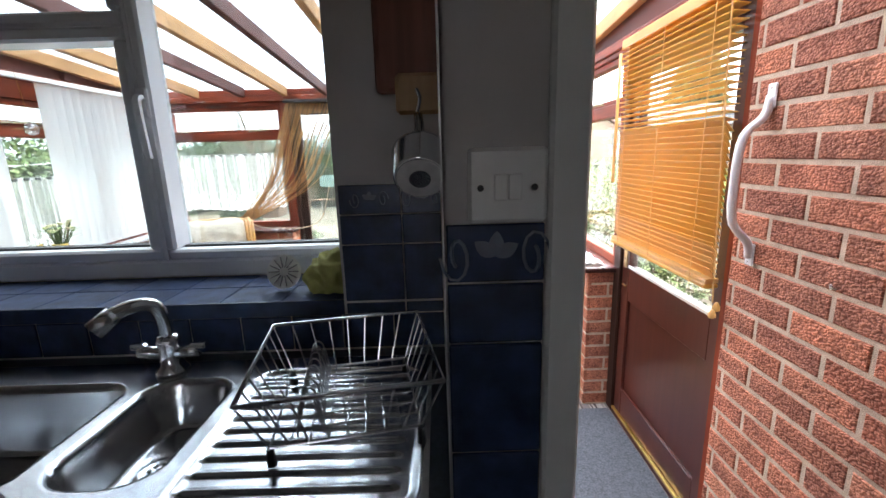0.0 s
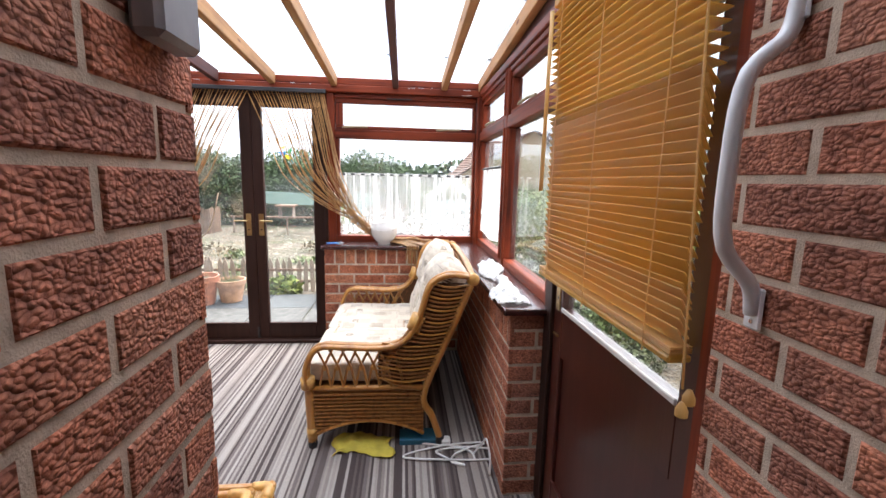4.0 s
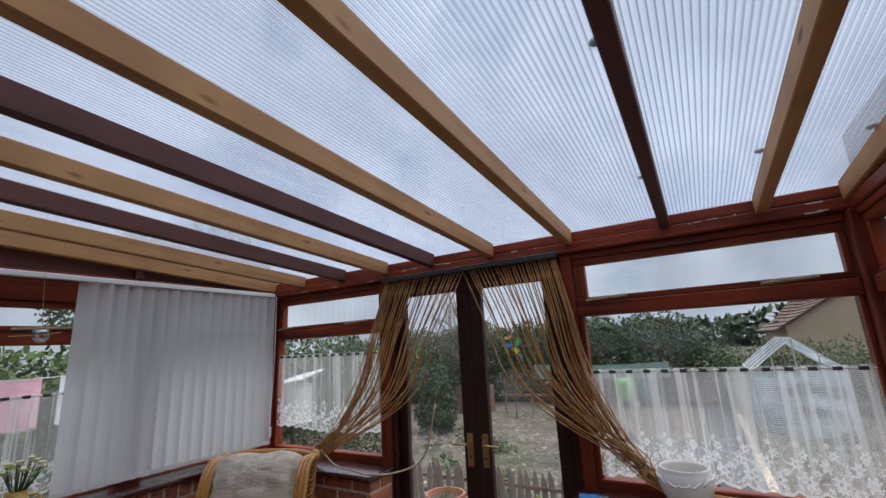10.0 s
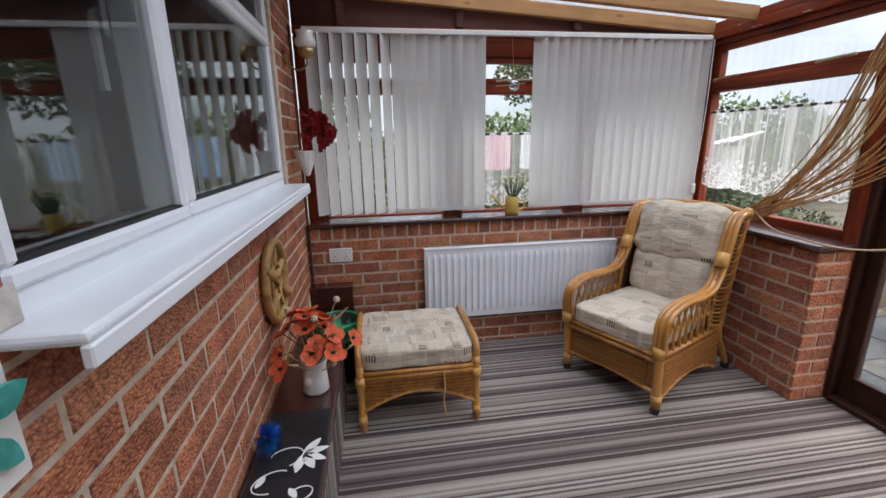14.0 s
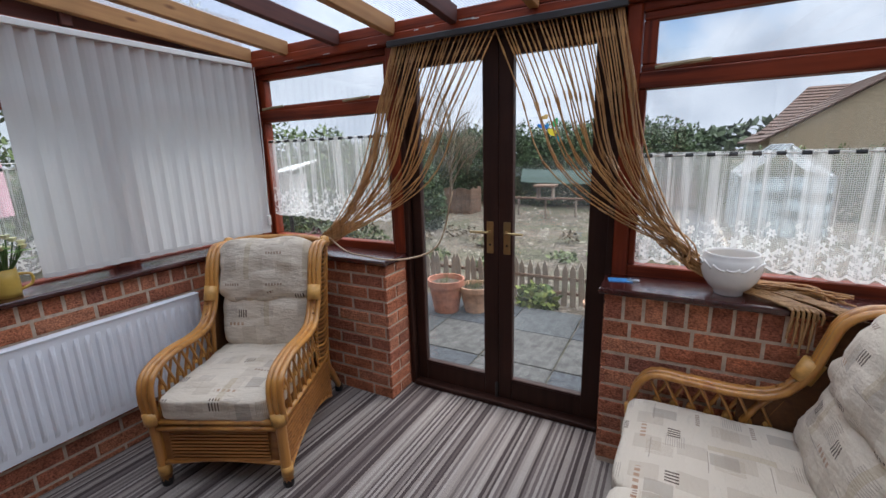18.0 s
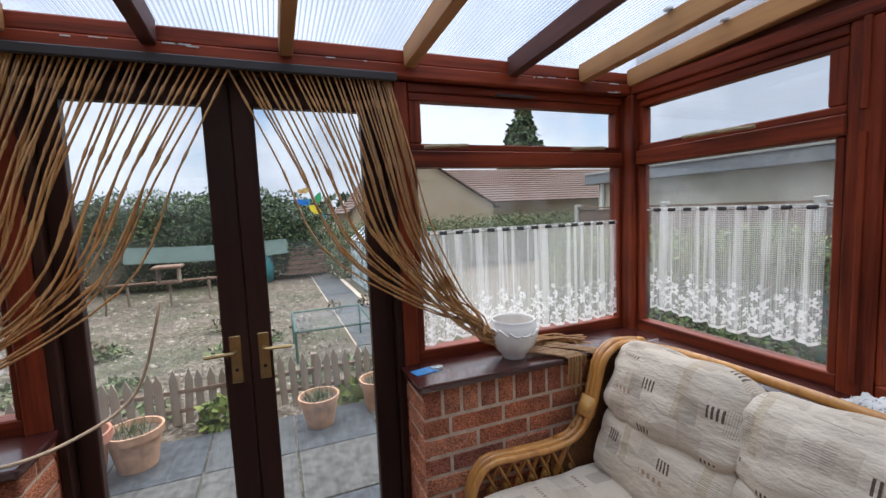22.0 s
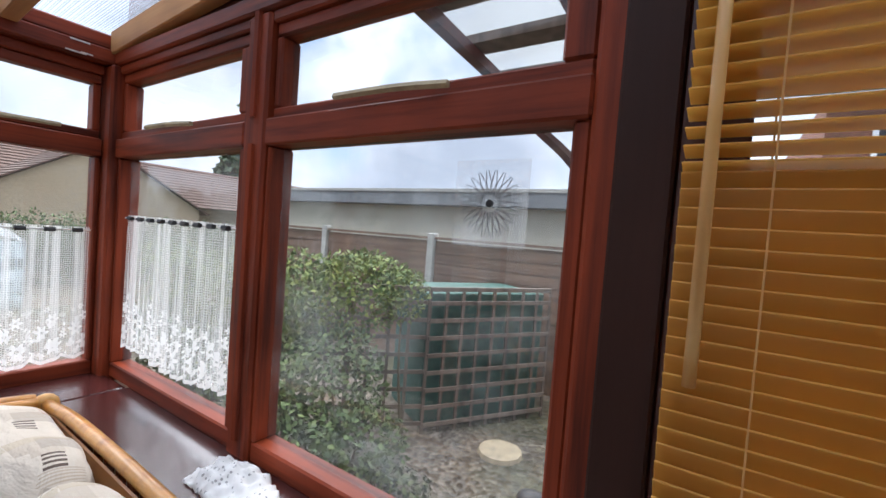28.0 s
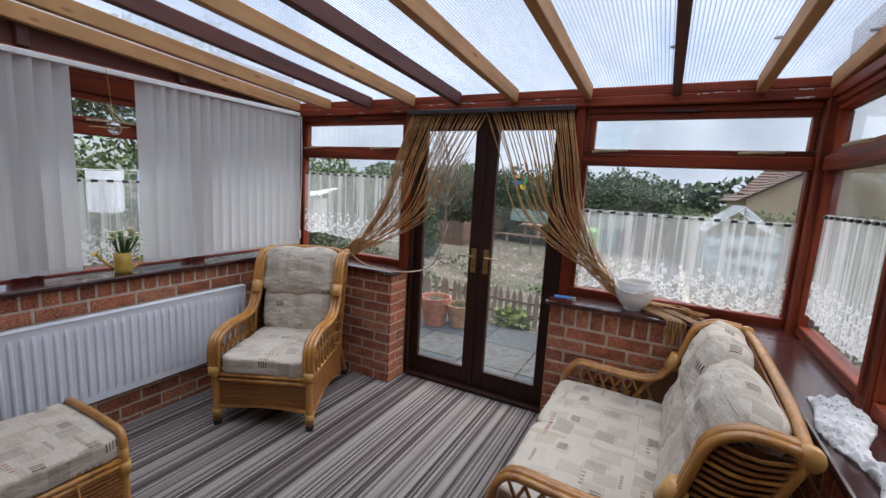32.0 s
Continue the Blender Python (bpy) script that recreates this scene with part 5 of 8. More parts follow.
bench = empty("wall_bench", pose(0, 0, 0), "long low bench with a dark varnished top and striped carpet front", "bench")
part("bench_top", box(-2.24, -0.95, 0.352, 0.60, 0.385, 0.42, 0.005), SILL, bench)
part("bench_front", box(-2.225, -0.97, 0.565, 0.58, 0.0, 0.385), CARPET, bench, "striped carpet over the front")
part("bench_end", box(-0.985, -0.97, 0.356, 0.565, 0.0, 0.385), CARPET, bench)
part("bench_end", box(-2.225, -2.21, 0.356, 0.565, 0.0, 0.385), CARPET, bench)
structure(part("pipe_boxing", box(-2.797, -2.70, 0.353, 0.62, 0.0, 0.52, 0.005), SILL, None, "dark varnished boxing in the corner of the wall"))

tray = empty("tray", pose(0.115, 0.004, 0), "black tray with a white leaf and scroll pattern on the bench", "tray")
part("tray_board", box(-1.66, -1.15, 0.365, 0.592, 0.422, 0.434, 0.005), BLACK_TOP, tray)


def petal(cx, cy, ang, ln, wd, z):
    bm = bmesh.new()
    c, s = math.cos(ang), math.sin(ang)
    pts = [(0, 0), (0.12, 0.5), (0.3, 0.88), (0.5, 1.0), (0.7, 0.8), (0.88, 0.4), (1.0, 0.0), (0.88, -0.4), (0.7, -0.8), (0.5, -1.0), (0.3, -0.88), (0.12, -0.5)]
    vs = [bm.verts.new((cx + c * a * ln - s * b * wd / 2, cy + s * a * ln + c * b * wd / 2, z)) for a, b in pts]
    bm.faces.new(vs)
    bm.normal_update()
    return bm


for ang in (-2.6, -2.0, -1.3, -0.6, 3.0):
    part("leaf_print", petal(-1.42, 0.52, ang + math.pi, 0.085, 0.03, 0.4352), PLASTER_WHITE, tray)
for k, (cx, cy, r, a0, a1) in enumerate(((-1.42, 0.47, 0.05, 0.3, 4.8), (-1.37, 0.53, 0.032, 1.0, 6.0), (-1.30, 0.45, 0.06, 2.6, 6.2), (-1.26, 0.54, 0.03, 0.0, 4.6))):
    part("scroll_print", tube([(cx + r * (1 - 0.1 * i / 3) * math.cos(a0 + (a1 - a0) * i / 14), cy + r * math.sin(a0 + (a1 - a0) * i / 14), 0.4345) for i in range(15)], 0.0025, 4), PLASTER_WHITE, tray)
part("leaf_print", petal(-1.28, 0.50, 0.6, 0.05, 0.022, 0.4352), PLASTER_WHITE, tray)
part("leaf_print", petal(-1.34, 0.42, -0.4, 0.05, 0.022, 0.4352), PLASTER_WHITE, tray)

# blue feather duster on the tray
dust = empty("duster", Matrix.Translation((-1.33, 0.415, 0.435)), "bright blue fluffy duster lying on the bench", "duster")
bm = bmesh.new()
rng = random.Random(5)
for k in range(420):
    a, b = rng.uniform(0, 6.28), math.acos(rng.uniform(-0.7, 1))
    d = Vector((math.sin(b) * math.cos(a), math.sin(b) * math.sin(a) * 0.8, math.cos(b)))
    p = Vector((0, 0, 0.05))
    side_v = d.orthogonal().normalized() * 0.005
    t1 = p + d * rng.uniform(0.05, 0.068)
    t1.z = max(t1.z, 0.002)
    vs = [bm.verts.new(p + d * 0.02 - side_v), bm.verts.new(p + d * 0.02 + side_v), bm.verts.new(t1)]
    bm.faces.new(vs)
part("fluff", bm, plain("blue_fluff", (0.01, 0.16, 0.55), 0.9, vary=0.3, scale=60), dust)
part("handle", tube([(0, 0, 0.045), (-0.10, 0.02, 0.012), (-0.17, 0.03, 0.006)], 0.006, 6), BLACK, dust)

# poppies in a white vase
RED_POPPY = plain("orange_poppy_silk", (0.62, 0.10, 0.03), 0.7, vary=0.3, scale=30)
DRY = plain("dried_grass", (0.48, 0.34, 0.16), 0.85, vary=0.25)
STEM = plain("green_stem", (0.07, 0.13, 0.035), 0.7)
vase = empty("flower_vase", Matrix.Translation((-1.70, 0.515, 0.42)) @ Matrix.Scale(1.08, 4), "white vase of orange silk poppies and dried grasses", "vase")
part("pot", lathe([(0.0, 0), (0.042, 0), (0.05, 0.01), (0.046, 0.06), (0.043, 0.1), (0.05, 0.13), (0.046, 0.132), (0.04, 0.1), (0.0, 0.09)], 20), PORCELAIN, vase, smooth=True)
part("pot_flower", lathe([(0.0, -0.005), (0.014, -0.003), (0.016, 0.003), (0.0, 0.008)], 7, None, (0.045, -0.018, 0.065), Matrix.Rotation(math.pi / 2, 3, "Y")), PORCELAIN, vase)
rng = random.Random(11)
for k in range(22):
    a = k * 2.4
    rr = 0.02 + 0.14 * ((k % 6) / 5)
    h = 0.32 - 0.9 * rr + rng.uniform(-0.04, 0.05)
    top = Vector((rr * math.cos(a), max(-0.10, rr * math.sin(a)), h))
    st = part("stem", tube([(0, 0, 0.08), (top.x * 0.4, top.y * 0.4, 0.18), top], 0.0022, 4, 6), STEM, vase)
    bm = bmesh.new()
    ax = Vector((top.x, top.y, 0.10)).normalized()
    sx_ = ax.orthogonal().normalized()
    sy_ = ax.cross(sx_)
    for q in range(5):
        b = q * 1.257 + rng.uniform(-0.2, 0.2)
        d = math.cos(b) * sx_ + math.sin(b) * sy_
        e = ax.cross(d)
        r2 = rng.uniform(0.032, 0.045)
        pts = [top, top + d * r2 * 0.6 + e * r2 * 0.55 + ax * 0.012, top + d * r2 + e * r2 * 0.25 + ax * 0.02, top + d * r2 - e * r2 * 0.25 + ax * 0.016, top + d * r2 * 0.6 - e * r2 * 0.55 + ax * 0.012]
        bm.faces.new([bm.verts.new(p) for p in pts])
    part("poppy", bm, RED_POPPY, vase, "orange-red silk poppy")
    part("seed_head", lathe([(0.0, 0), (0.009, 0.002), (0.009, 0.008), (0.0, 0.011)], 7, None, top + ax * 0.004), BLACK, vase)
for k in range(14):
    a = rng.uniform(0, 6.28)
    rr = rng.uniform(0.05, 0.17)
    top = Vector((rr * math.cos(a), max(-0.11, rr * math.sin(a)), rng.uniform(0.14, 0.34)))
    part("dried_stem", tube([(0, 0, 0.08), (top.x * 0.5, top.y * 0.5, top.z * 0.7), top], 0.002, 4, 6), DRY, vase)
    d = Vector((top.x, top.y, 0.08)).normalized()
    if k % 3 == 0:
        part("seed_pod", lathe([(0.0, -0.014), (0.012, -0.008), (0.014, 0.0), (0.01, 0.01), (0.0, 0.013)], 8, None, top), plain("pale_pod", (0.5, 0.4, 0.3), 0.8), vase)
    else:
        part("wheat_ear", tube([top - d * 0.005, top + d * 0.03, top + d * 0.065], 0.006, 5, 5, None, 0.3), DRY, vase)

GREEN_BAG = plain("green_plastic_bag", (0.01, 0.26, 0.10), 0.35, vary=0.3)
wbn = empty("waste_bin", Matrix.Translation((-2.50, 0.535, 0.0)), "black waste bin with a bright green bag over its rim", "bin")
part("body", lathe([(0.0, 0.004), (0.10, 0.004), (0.125, 0.385), (0.118, 0.385), (0.095, 0.015), (0.0, 0.012)], 22), BLACK, wbn, smooth=True)
liner = lathe([(0.112, 0.30), (0.119, 0.388), (0.127, 0.392), (0.131, 0.375), (0.132, 0.30), (0.130, 0.24)], 40)
for v in liner.verts:
    w_ = math.atan2(v.co.y, v.co.x)
    k_ = max(0.0, (0.37 - v.co.z) * 8)
    v.co.x *= 1 + 0.035 * k_ * math.sin(w_ * 9)
    v.co.y *= 1 + 0.035 * k_ * math.sin(w_ * 9)
    v.co.z += 0.02 * k_ * math.sin(w_ * 4 + 1)
part("liner", liner, GREEN_BAG, wbn, "bright green plastic bag liner", smooth=True)

# carved wheel on the house wall
wheel = empty("carved_plaque", Matrix.Translation((-1.84, Y_H + 0.004, 0.86)), "round carved wooden wall plaque of birds and leaves", "wall plaque")
CARVED = wood("carved_wood", (0.32, 0.16, 0.05), (0.52, 0.30, 0.10), 0.6, 0, 30)
for r, w2 in ((0.165, 0.018), (0.075, 0.010)):
    part("ring", tube([(r * math.cos(a), 0.018, r * math.sin(a)) for a in [2 * math.pi * i / 32 for i in range(33)]], w2, 6, 0, None, 1.0, False), CARVED, wheel, smooth=True)
for k in range(9):
    a = k * 0.698
    bm = petal(0, 0, 0, 0.125, 0.034, 0)
    bmesh.ops.solidify(bm, geom=bm.faces[:], thickness=0.02)
    q = part("carved_leaf", bm, CARVED, wheel)
    q.matrix_basis = Matrix.Rotation(a, 4, "Y") @ Matrix.Translation((0.035, 0.016 + 0.01 * (k % 2), 0)) @ Matrix.Rotation(math.pi / 2 + 0.3 * (k % 3), 4, "X")
for sx, sz in ((0.12, 0.06), (-0.1, -0.08)):
    part("carved_bird", lathe([(0.0, -0.05), (0.018, -0.03), (0.026, 0.0), (0.018, 0.03), (0.0, 0.06)], 8, None, (sx, 0.035, sz), Matrix.Rotation(1.0, 3, "Y")), CARVED, wheel, smooth=True)


# red flowers in a small wall basket
def wall_flowers():
    o = empty("wall_basket", Matrix.Translation((-2.60, Y_H + 0.004, 1.41)) @ Matrix.Scale(1.3, 4), "red silk flowers in a white wall basket", "flower basket")
    part("basket", lathe([(0.0, -0.14), (0.012, -0.135), (0.03, -0.09), (0.05, -0.03), (0.045, -0.03), (0.0, -0.08)], 12, None, (0, 0.055, 0)), PORCELAIN, o)
    r = random.Random(3)
    RED = plain("crimson_silk", (0.30, 0.008, 0.012), 0.7, vary=0.4, scale=40)
    for k in range(16):
        c = Vector((r.uniform(-0.06, 0.06), 0.04 + r.uniform(0.0, 0.115), r.uniform(-0.01, 0.11)))
        bm = bmesh.new()
        heart = bm.verts.new(c)
        for q in range(12):
            a, b = q * 2.4, 0.3 + 0.1 * q
            d = Vector((math.sin(b) * math.cos(a), abs(math.cos(b)), math.sin(b) * math.sin(a)))
            e = d.orthogonal().normalized()
            f = d.cross(e)
            bm.faces.new([heart, bm.verts.new(c + d * 0.034 - e * 0.016), bm.verts.new(c + d * 0.04 + f * 0.01), bm.verts.new(c + d * 0.034 + e * 0.016)])
        part("bloom", bm, RED, o)
    for k in range(5):
        part("leaf", petal(r.uniform(-0.06, 0.02), 0.1, r.uniform(0, 6), 0.06, 0.025, r.uniform(0, 0.1)), STEM, o)
    return o


wall_flowers()


def wall_lamp(x, z):
    o = empty("wall_lamp", Matrix.Translation((x, Y_H + 0.004, z)), "brass wall lamp with a white glass shade", "wall lamp", "wall lamps on the house wall")
    part("back_plate", lathe([(0.0, 0), (0.035, 0.0), (0.03, 0.012), (0.0, 0.018)], 14, None, (0, 0, 0), Matrix.Rotation(-math.pi / 2, 3, "X")), BRASS, o, smooth=True)
    part("arm", tube([(0, 0.01, 0), (0, 0.03, -0.045), (0, 0.075, -0.06), (0, 0.115, -0.03), (0, 0.115, 0.0)], 0.006, 7, 16), BRASS, o, smooth=True)
    part("cup", lathe([(0.0, -0.005), (0.018, 0), (0.04, 0.02), (0.045, 0.045), (0.03, 0.05), (0.0, 0.05)], 16, None, (0, 0.115, 0)), BRASS, o, smooth=True)
    part("shade", lathe([(0.03, 0.048), (0.052, 0.06), (0.058, 0.085), (0.04, 0.115), (0.05, 0.135), (0.047, 0.135), (0.037, 0.115), (0.0, 0.1)], 18, None, (0, 0.115, 0)), PORCELAIN, o, smooth=True)
    return o


wall_lamp(-2.66, 1.86)
wall_lamp(-0.50, 1.88)

# ceramic plaques by the window
for z0, z1, bits in ((1.268, 1.49, 3), (1.03, 1.247, 5)):
    o = empty("ceramic_plaque", pose(0, 0, 0), "white ceramic wall tile with a raised green leaf", "wall plaque", "plaques by the kitchen window")
    part("tile", box(-0.595, -0.44, Y_H + 0.004, Y_H + 0.018, z0, z1, 0.006), PORCELAIN, o)
    LEAF = plain("teal_glaze", (0.05, 0.30, 0.26), 0.25, vary=0.4, scale=30)
    for k in range(bits):
        bm = petal(0, 0, 0, 0.062, 0.034, 0)
        bmesh.ops.solidify(bm, geom=bm.faces[:], thickness=0.006)
        q = part("leaf_relief", bm, LEAF, o)
        q.matrix_basis = Matrix.Translation((-0.52 + 0.02 * math.cos(k * 2), Y_H + 0.022 + 0.0075 * k, z0 + 0.05 + 0.03 * k)) @ Matrix.Rotation(1.2 + k * 1.1, 4, "Y") @ Matrix.Rotation(math.pi / 2, 4, "X")
o = empty("ceramic_plaque", pose(0, 0, 0), "white ceramic wall tile over the others", "wall plaque", "plaques by the kitchen window")
part("tile", box(-0.595, -0.44, Y_H + 0.004, Y_H + 0.018, 1.535, 1.72, 0.006), PORCELAIN, o)

# ---------------------------------------------------------------- blinds and curtains
vb = empty("vertical_blind", pose(0, 0, 0), "white cloth vertical blind, mostly drawn across the windows over the radiator", "blind")
part("head_rail", box(-2.935, -2.90, 0.42, 3.13, 2.045, 2.075, 0.003), PLASTER_WHITE, vb)
rng = random.Random(8)


def vane(y, ang):
    bm = sheet(4, 6, lambda u, v: ((u - 0.5) * 0.089, 0.006 * math.cos((u - 0.5) * 3), 0.95 + v * 1.095))
    q = part("vane", bm, VANE, vb)
    q.matrix_basis = Matrix.Translation((-2.918, y, 0)) @ Matrix.Rotation(ang, 4, "Z")
    part("weight", box(-0.04, 0.04, -0.002, 0.002, 0.947, 0.97), PLASTER_WHITE, q)


y = 0.46
while y < 1.53:
    vane(y, radians(90 + (46 if y < 0.95 else -22) + rng.uniform(-4, 4)))
    y += 0.074
y = 1.905
while y < 3.12:
    vane(y, radians(90 - 20 + rng.uniform(-4, 4)))
    y += 0.074
part("pull_cord", tube([(-2.90, 3.14, 2.05), (-2.885, 3.13, 1.6), (-2.90, 3.12, 1.06)], 0.003, 4, 8), PLASTER_WHITE, vb)
part("cord_weight", box(-2.912, -2.888, 3.108, 3.132, 1.0, 1.07, 0.004), PLASTER_WHITE, vb)


def lace(name, axis, a0, a1, plane, out, z0, z1, seed, folds=24, ragged=0.012):
    """Lace café curtain on a wire with gathered folds and a scalloped hem."""
    o = empty(name, pose(0, 0, 0), "white floral lace cafe curtain on a wire", "curtain", "lace cafe curtains")
    r = random.Random(seed)
    ph = r.uniform(0, 6)
    ln = a1 - a0

    def f(u, v):
        a = a0 + u * ln
        d = 0.007 * math.sin(u * folds * 6.283 + ph + 1.2 * math.sin(u * 9)) * (0.4 + 0.8 * (1 - v))
        hem = 0.018 * abs(math.sin(u * ln * 3.1416 / 0.085)) * (1 - v) * (1 - v)
        z = z0 + v * (z1 - z0) - hem + ragged * math.sin(u * 7 + ph) * (1 - v)
        p = plane + out * d
        return ((a, p, z) if axis == 0 else (p, a, z)) + (u * ln * 1.2, v * (z1 - z0))

    part("lace", sheet(max(40, int(ln * 130)), 14, f), LACE, o)
    wire = [(a0 - 0.03, plane, z1 - 0.012), (a1 + 0.03, plane, z1 - 0.012)] if axis == 0 else [(plane, a0 - 0.03, z1 - 0.012), (plane, a1 + 0.03, z1 - 0.012)]
    part("wire", tube(wire, 0.003, 5), PLASTER_WHITE, o)
    n = int(ln / 0.075)
    for k in range(n):
        a = a0 + (k + 0.3) * ln / n
        q = [(a, plane + out * 0.010, z1 - 0.012), (a + 0.03, plane + out * 0.010, z1 - 0.012)] if axis == 0 else [(plane + out * 0.010, a, z1 - 0.012), (plane + out * 0.010, a + 0.03, z1 - 0.012)]
        part("wire_gap", tube(q, 0.0085, 5), BLACK, o)
    return o


lace("lace_curtain", 0, -2.93, -1.90, 3.212, -1, 1.065, 1.585, 1)
lace("lace_curtain", 0, -0.535, 0.555, 3.212, -1, 0.955, 1.437, 2)
lace("lace_curtain", 1, 2.34, 3.05, 0.622, -1, 1.0, 1.495, 3, 18)
lace("lace_curtain", 1, 1.30, 2.10, -3.012, 1, 0.98, 1.46, 4, 18)


def bead_curtain(name, x_top0, x_top1, tie, tail, n, seed, label):
    """Bamboo strand curtain swept to one side and tied. tie: where it is gathered; tail: the loose ends."""
    o = empty(name, pose(0, 0, 0), label, "bead curtain", "bamboo curtains at the french doors")
    r = random.Random(seed)
    T = Vector(tie)
    BAMBOO = wood("bamboo_bead", (0.30, 0.125, 0.035), (0.62, 0.33, 0.115), 0.4, 2, 60, 0.2)
    for k in range(n):
        f = max(0.0, (k + r.uniform(-0.3, 0.3)) / (n - 1)) ** 1.6
        x = x_top0 + f * (x_top1 - x_top0)
        top = Vector((x, 3.165 + r.uniform(-0.008, 0.008), 2.035))
        g = T + Vector((r.uniform(-0.03, 0.03), r.uniform(-0.03, 0.02), r.uniform(-0.04, 0.04)))
        drop = 0.30 + 0.25 * (1 - abs(x - T.x) / 1.3)
        mid = top.lerp(g, 0.52) + Vector((-(g.x - top.x) * (0.13 + r.uniform(0, 0.08)), -0.015 + r.uniform(-0.02, 0.02), -0.03 - 0.12 * abs(g.x - top.x) + r.uniform(-0.03, 0.03)))
        pts = [top, top.lerp(mid, 0.5) + Vector((0, 0, 0.01)), mid, mid.lerp(g, 0.55) + Vector((0, 0, -0.04)), g]
        for q in tail:
            pts.append(Vector(q) + Vector((r.uniform(-0.05, 0.05), r.uniform(-0.035, 0.03), r.uniform(-0.012, 0.02))))
        line = sampled(pts, 30)
        bm = bmesh.new()
        tube(line, 0.0036, 5, 0, bm)
        for c in range(1, 29, 3):
            tube([line[c], line[c].lerp(line[c + 1], 0.4)], 0.0052, 5, 0, bm)
        part("strand", bm, BAMBOO, o)
    return o


bead_curtain("bead_curtain", -1.80, -1.20, (-2.29, 3.05, 0.95), [(-2.35, 3.04, 0.91), (-2.42, 3.04, 0.89)], 34, 4, "bamboo strand curtain tied back beside the tall garden window")
bead_curtain("bead_curtain", -0.63, -1.20, (-0.335, 3.09, 1.045), [(-0.27, 3.08, 0.975), (-0.10, 3.14, 0.90), (0.06, 3.09, 0.905), (0.17, 3.05, 0.90)], 34, 9, "bamboo strand curtain gathered aside, its loose end lying on the sill")
part_rail = part("curtain_rail", box(-1.82, -0.61, 3.13, 3.15, 2.03, 2.062, 0.004), IRON)
tagged(part_rail, "black curtain rail over the french doors", "curtain rail")
ends = empty("curtain_tail", pose(0, 0, 0), "loose bamboo strand ends hanging over the sill edge", "bead curtain", "bamboo curtains at the french doors")
BAM2 = wood("bamboo_end", (0.30, 0.15, 0.05), (0.52, 0.30, 0.12), 0.45, 2, 60, 0.2)
for x0, count, drop in ((0.015, 5, 0.165), (0.145, 5, 0.10), (0.085, 2, 0.05)):
    for k in range(count):
        x = x0 + 0.015 * k
        low = 0.875 - drop * (0.65 + 0.35 * ((k * 7) % 5) / 4)
        run = sampled([Vector(q) for q in ((x - 0.16, 3.06, 0.90 + 0.004 * (k % 3)), (x - 0.06, 2.99, 0.892), (x, 2.937, 0.882), (x + 0.008, 2.928, 0.855), (x + 0.006 * (k % 3), 2.931, low))], 26)
        bm = bmesh.new()
        tube(run, 0.0042, 5, 0, bm)
        for c in range(0, 24, 4):
            tube(run[c:c + 4], 0.0056, 6, 0, bm)
        part("strand", bm, BAM2, ends)
tie_cord = tube([(-2.27, 3.04, 0.97), (-2.1, 3.0, 0.90), (-1.90, 2.97, 0.89), (-1.80, 2.955, 0.888), (-1.72, 3.08, 0.87), (-1.62, 3.19, 0.90), (-1.55, 3.215, 1.0), (-1.48, 3.215, 1.25)], 0.0055, 6, 30)
tagged(part("tie_cord", tie_cord, plain("cotton_cord", (0.45, 0.33, 0.22), 0.9), None, smooth=True), "cotton cord that ties back the bamboo curtain", "cord")

# wooden venetian blind on the side door
ven = empty("venetian_blind", pose(0, 0, 0), "honey-coloured wooden venetian blind half lowered over the side door", "blind")
BX, BY0, BY1 = 0.545, 0.415, 1.243
part("head_rail", box(BX - 0.025, BX + 0.025, BY0, BY1, 2.0, 2.045, 0.004), SLAT_WOOD, ven)
slat = box(-0.0245, 0.0245, 0, BY1 - BY0, -0.0014, 0.0014, 0.001)
sl = part("slat", slat, SLAT_WOOD, ven)
z, k = 1.182, 0
sl.matrix_basis = Matrix.Translation((BX, BY0, z)) @ Matrix.Rotation(radians(62), 4, "Y")
while z < 1.985:
    z += 0.0228
    k += 1
    tilt = 62 if z < 1.585 else max(5, 62 - (z - 1.585) * 1600)
    share("slat", sl.data, ven, Matrix.Translation((BX, BY0, z)) @ Matrix.Rotation(radians(tilt + (k * 37 % 7) - 3), 4, "Y"))
ps = part("slat", box(-0.0245, 0.0245, 0, BY1 - BY0, -0.0014, 0.0014, 0.001), SLAT_PALE, ven)
ps.matrix_basis = Matrix.Translation((BX, BY0, 1.09)) @ Matrix.Rotation(radians(60), 4, "Y")
for k in range(1, 5):
    share("slat", ps.data, ven, Matrix.Translation((BX + 0.002 * (k % 2), BY0, 1.09 + 0.020 * k)) @ Matrix.Rotation(radians(60), 4, "Y"))
for k in range(4):
    share("slat", ps.data, ven, Matrix.Translation((BX, BY0, 1.072 - 0.0042 * k)))
part("bottom_rail", box(BX - 0.026, BX + 0.026, BY0, BY1, 1.038, 1.054, 0.004), SLAT_WOOD, ven)
for y in (BY0 + 0.09, (BY0 + BY1) / 2, BY1 - 0.09):
    for dx in (-0.027, 0.027):
        part("ladder_cord", tube([(BX + dx, y, 2.0), (BX + dx, y, 1.03)], 0.0015, 4), SLAT_PALE, ven)
part("tilt_wand", tube([(BX - 0.04, BY1 - 0.03, 1.98), (BX - 0.045, BY1 - 0.03, 1.36)], 0.0075, 7), SLAT_PALE, ven, smooth=True)
part("pull_cord", tube([(BX - 0.03, BY0 + 0.01, 2.0), (BX - 0.03, BY0 - 0.02, 1.5), (BX - 0.01, BY0 - 0.03, 1.0)], 0.0025, 4), SLAT_PALE, ven)
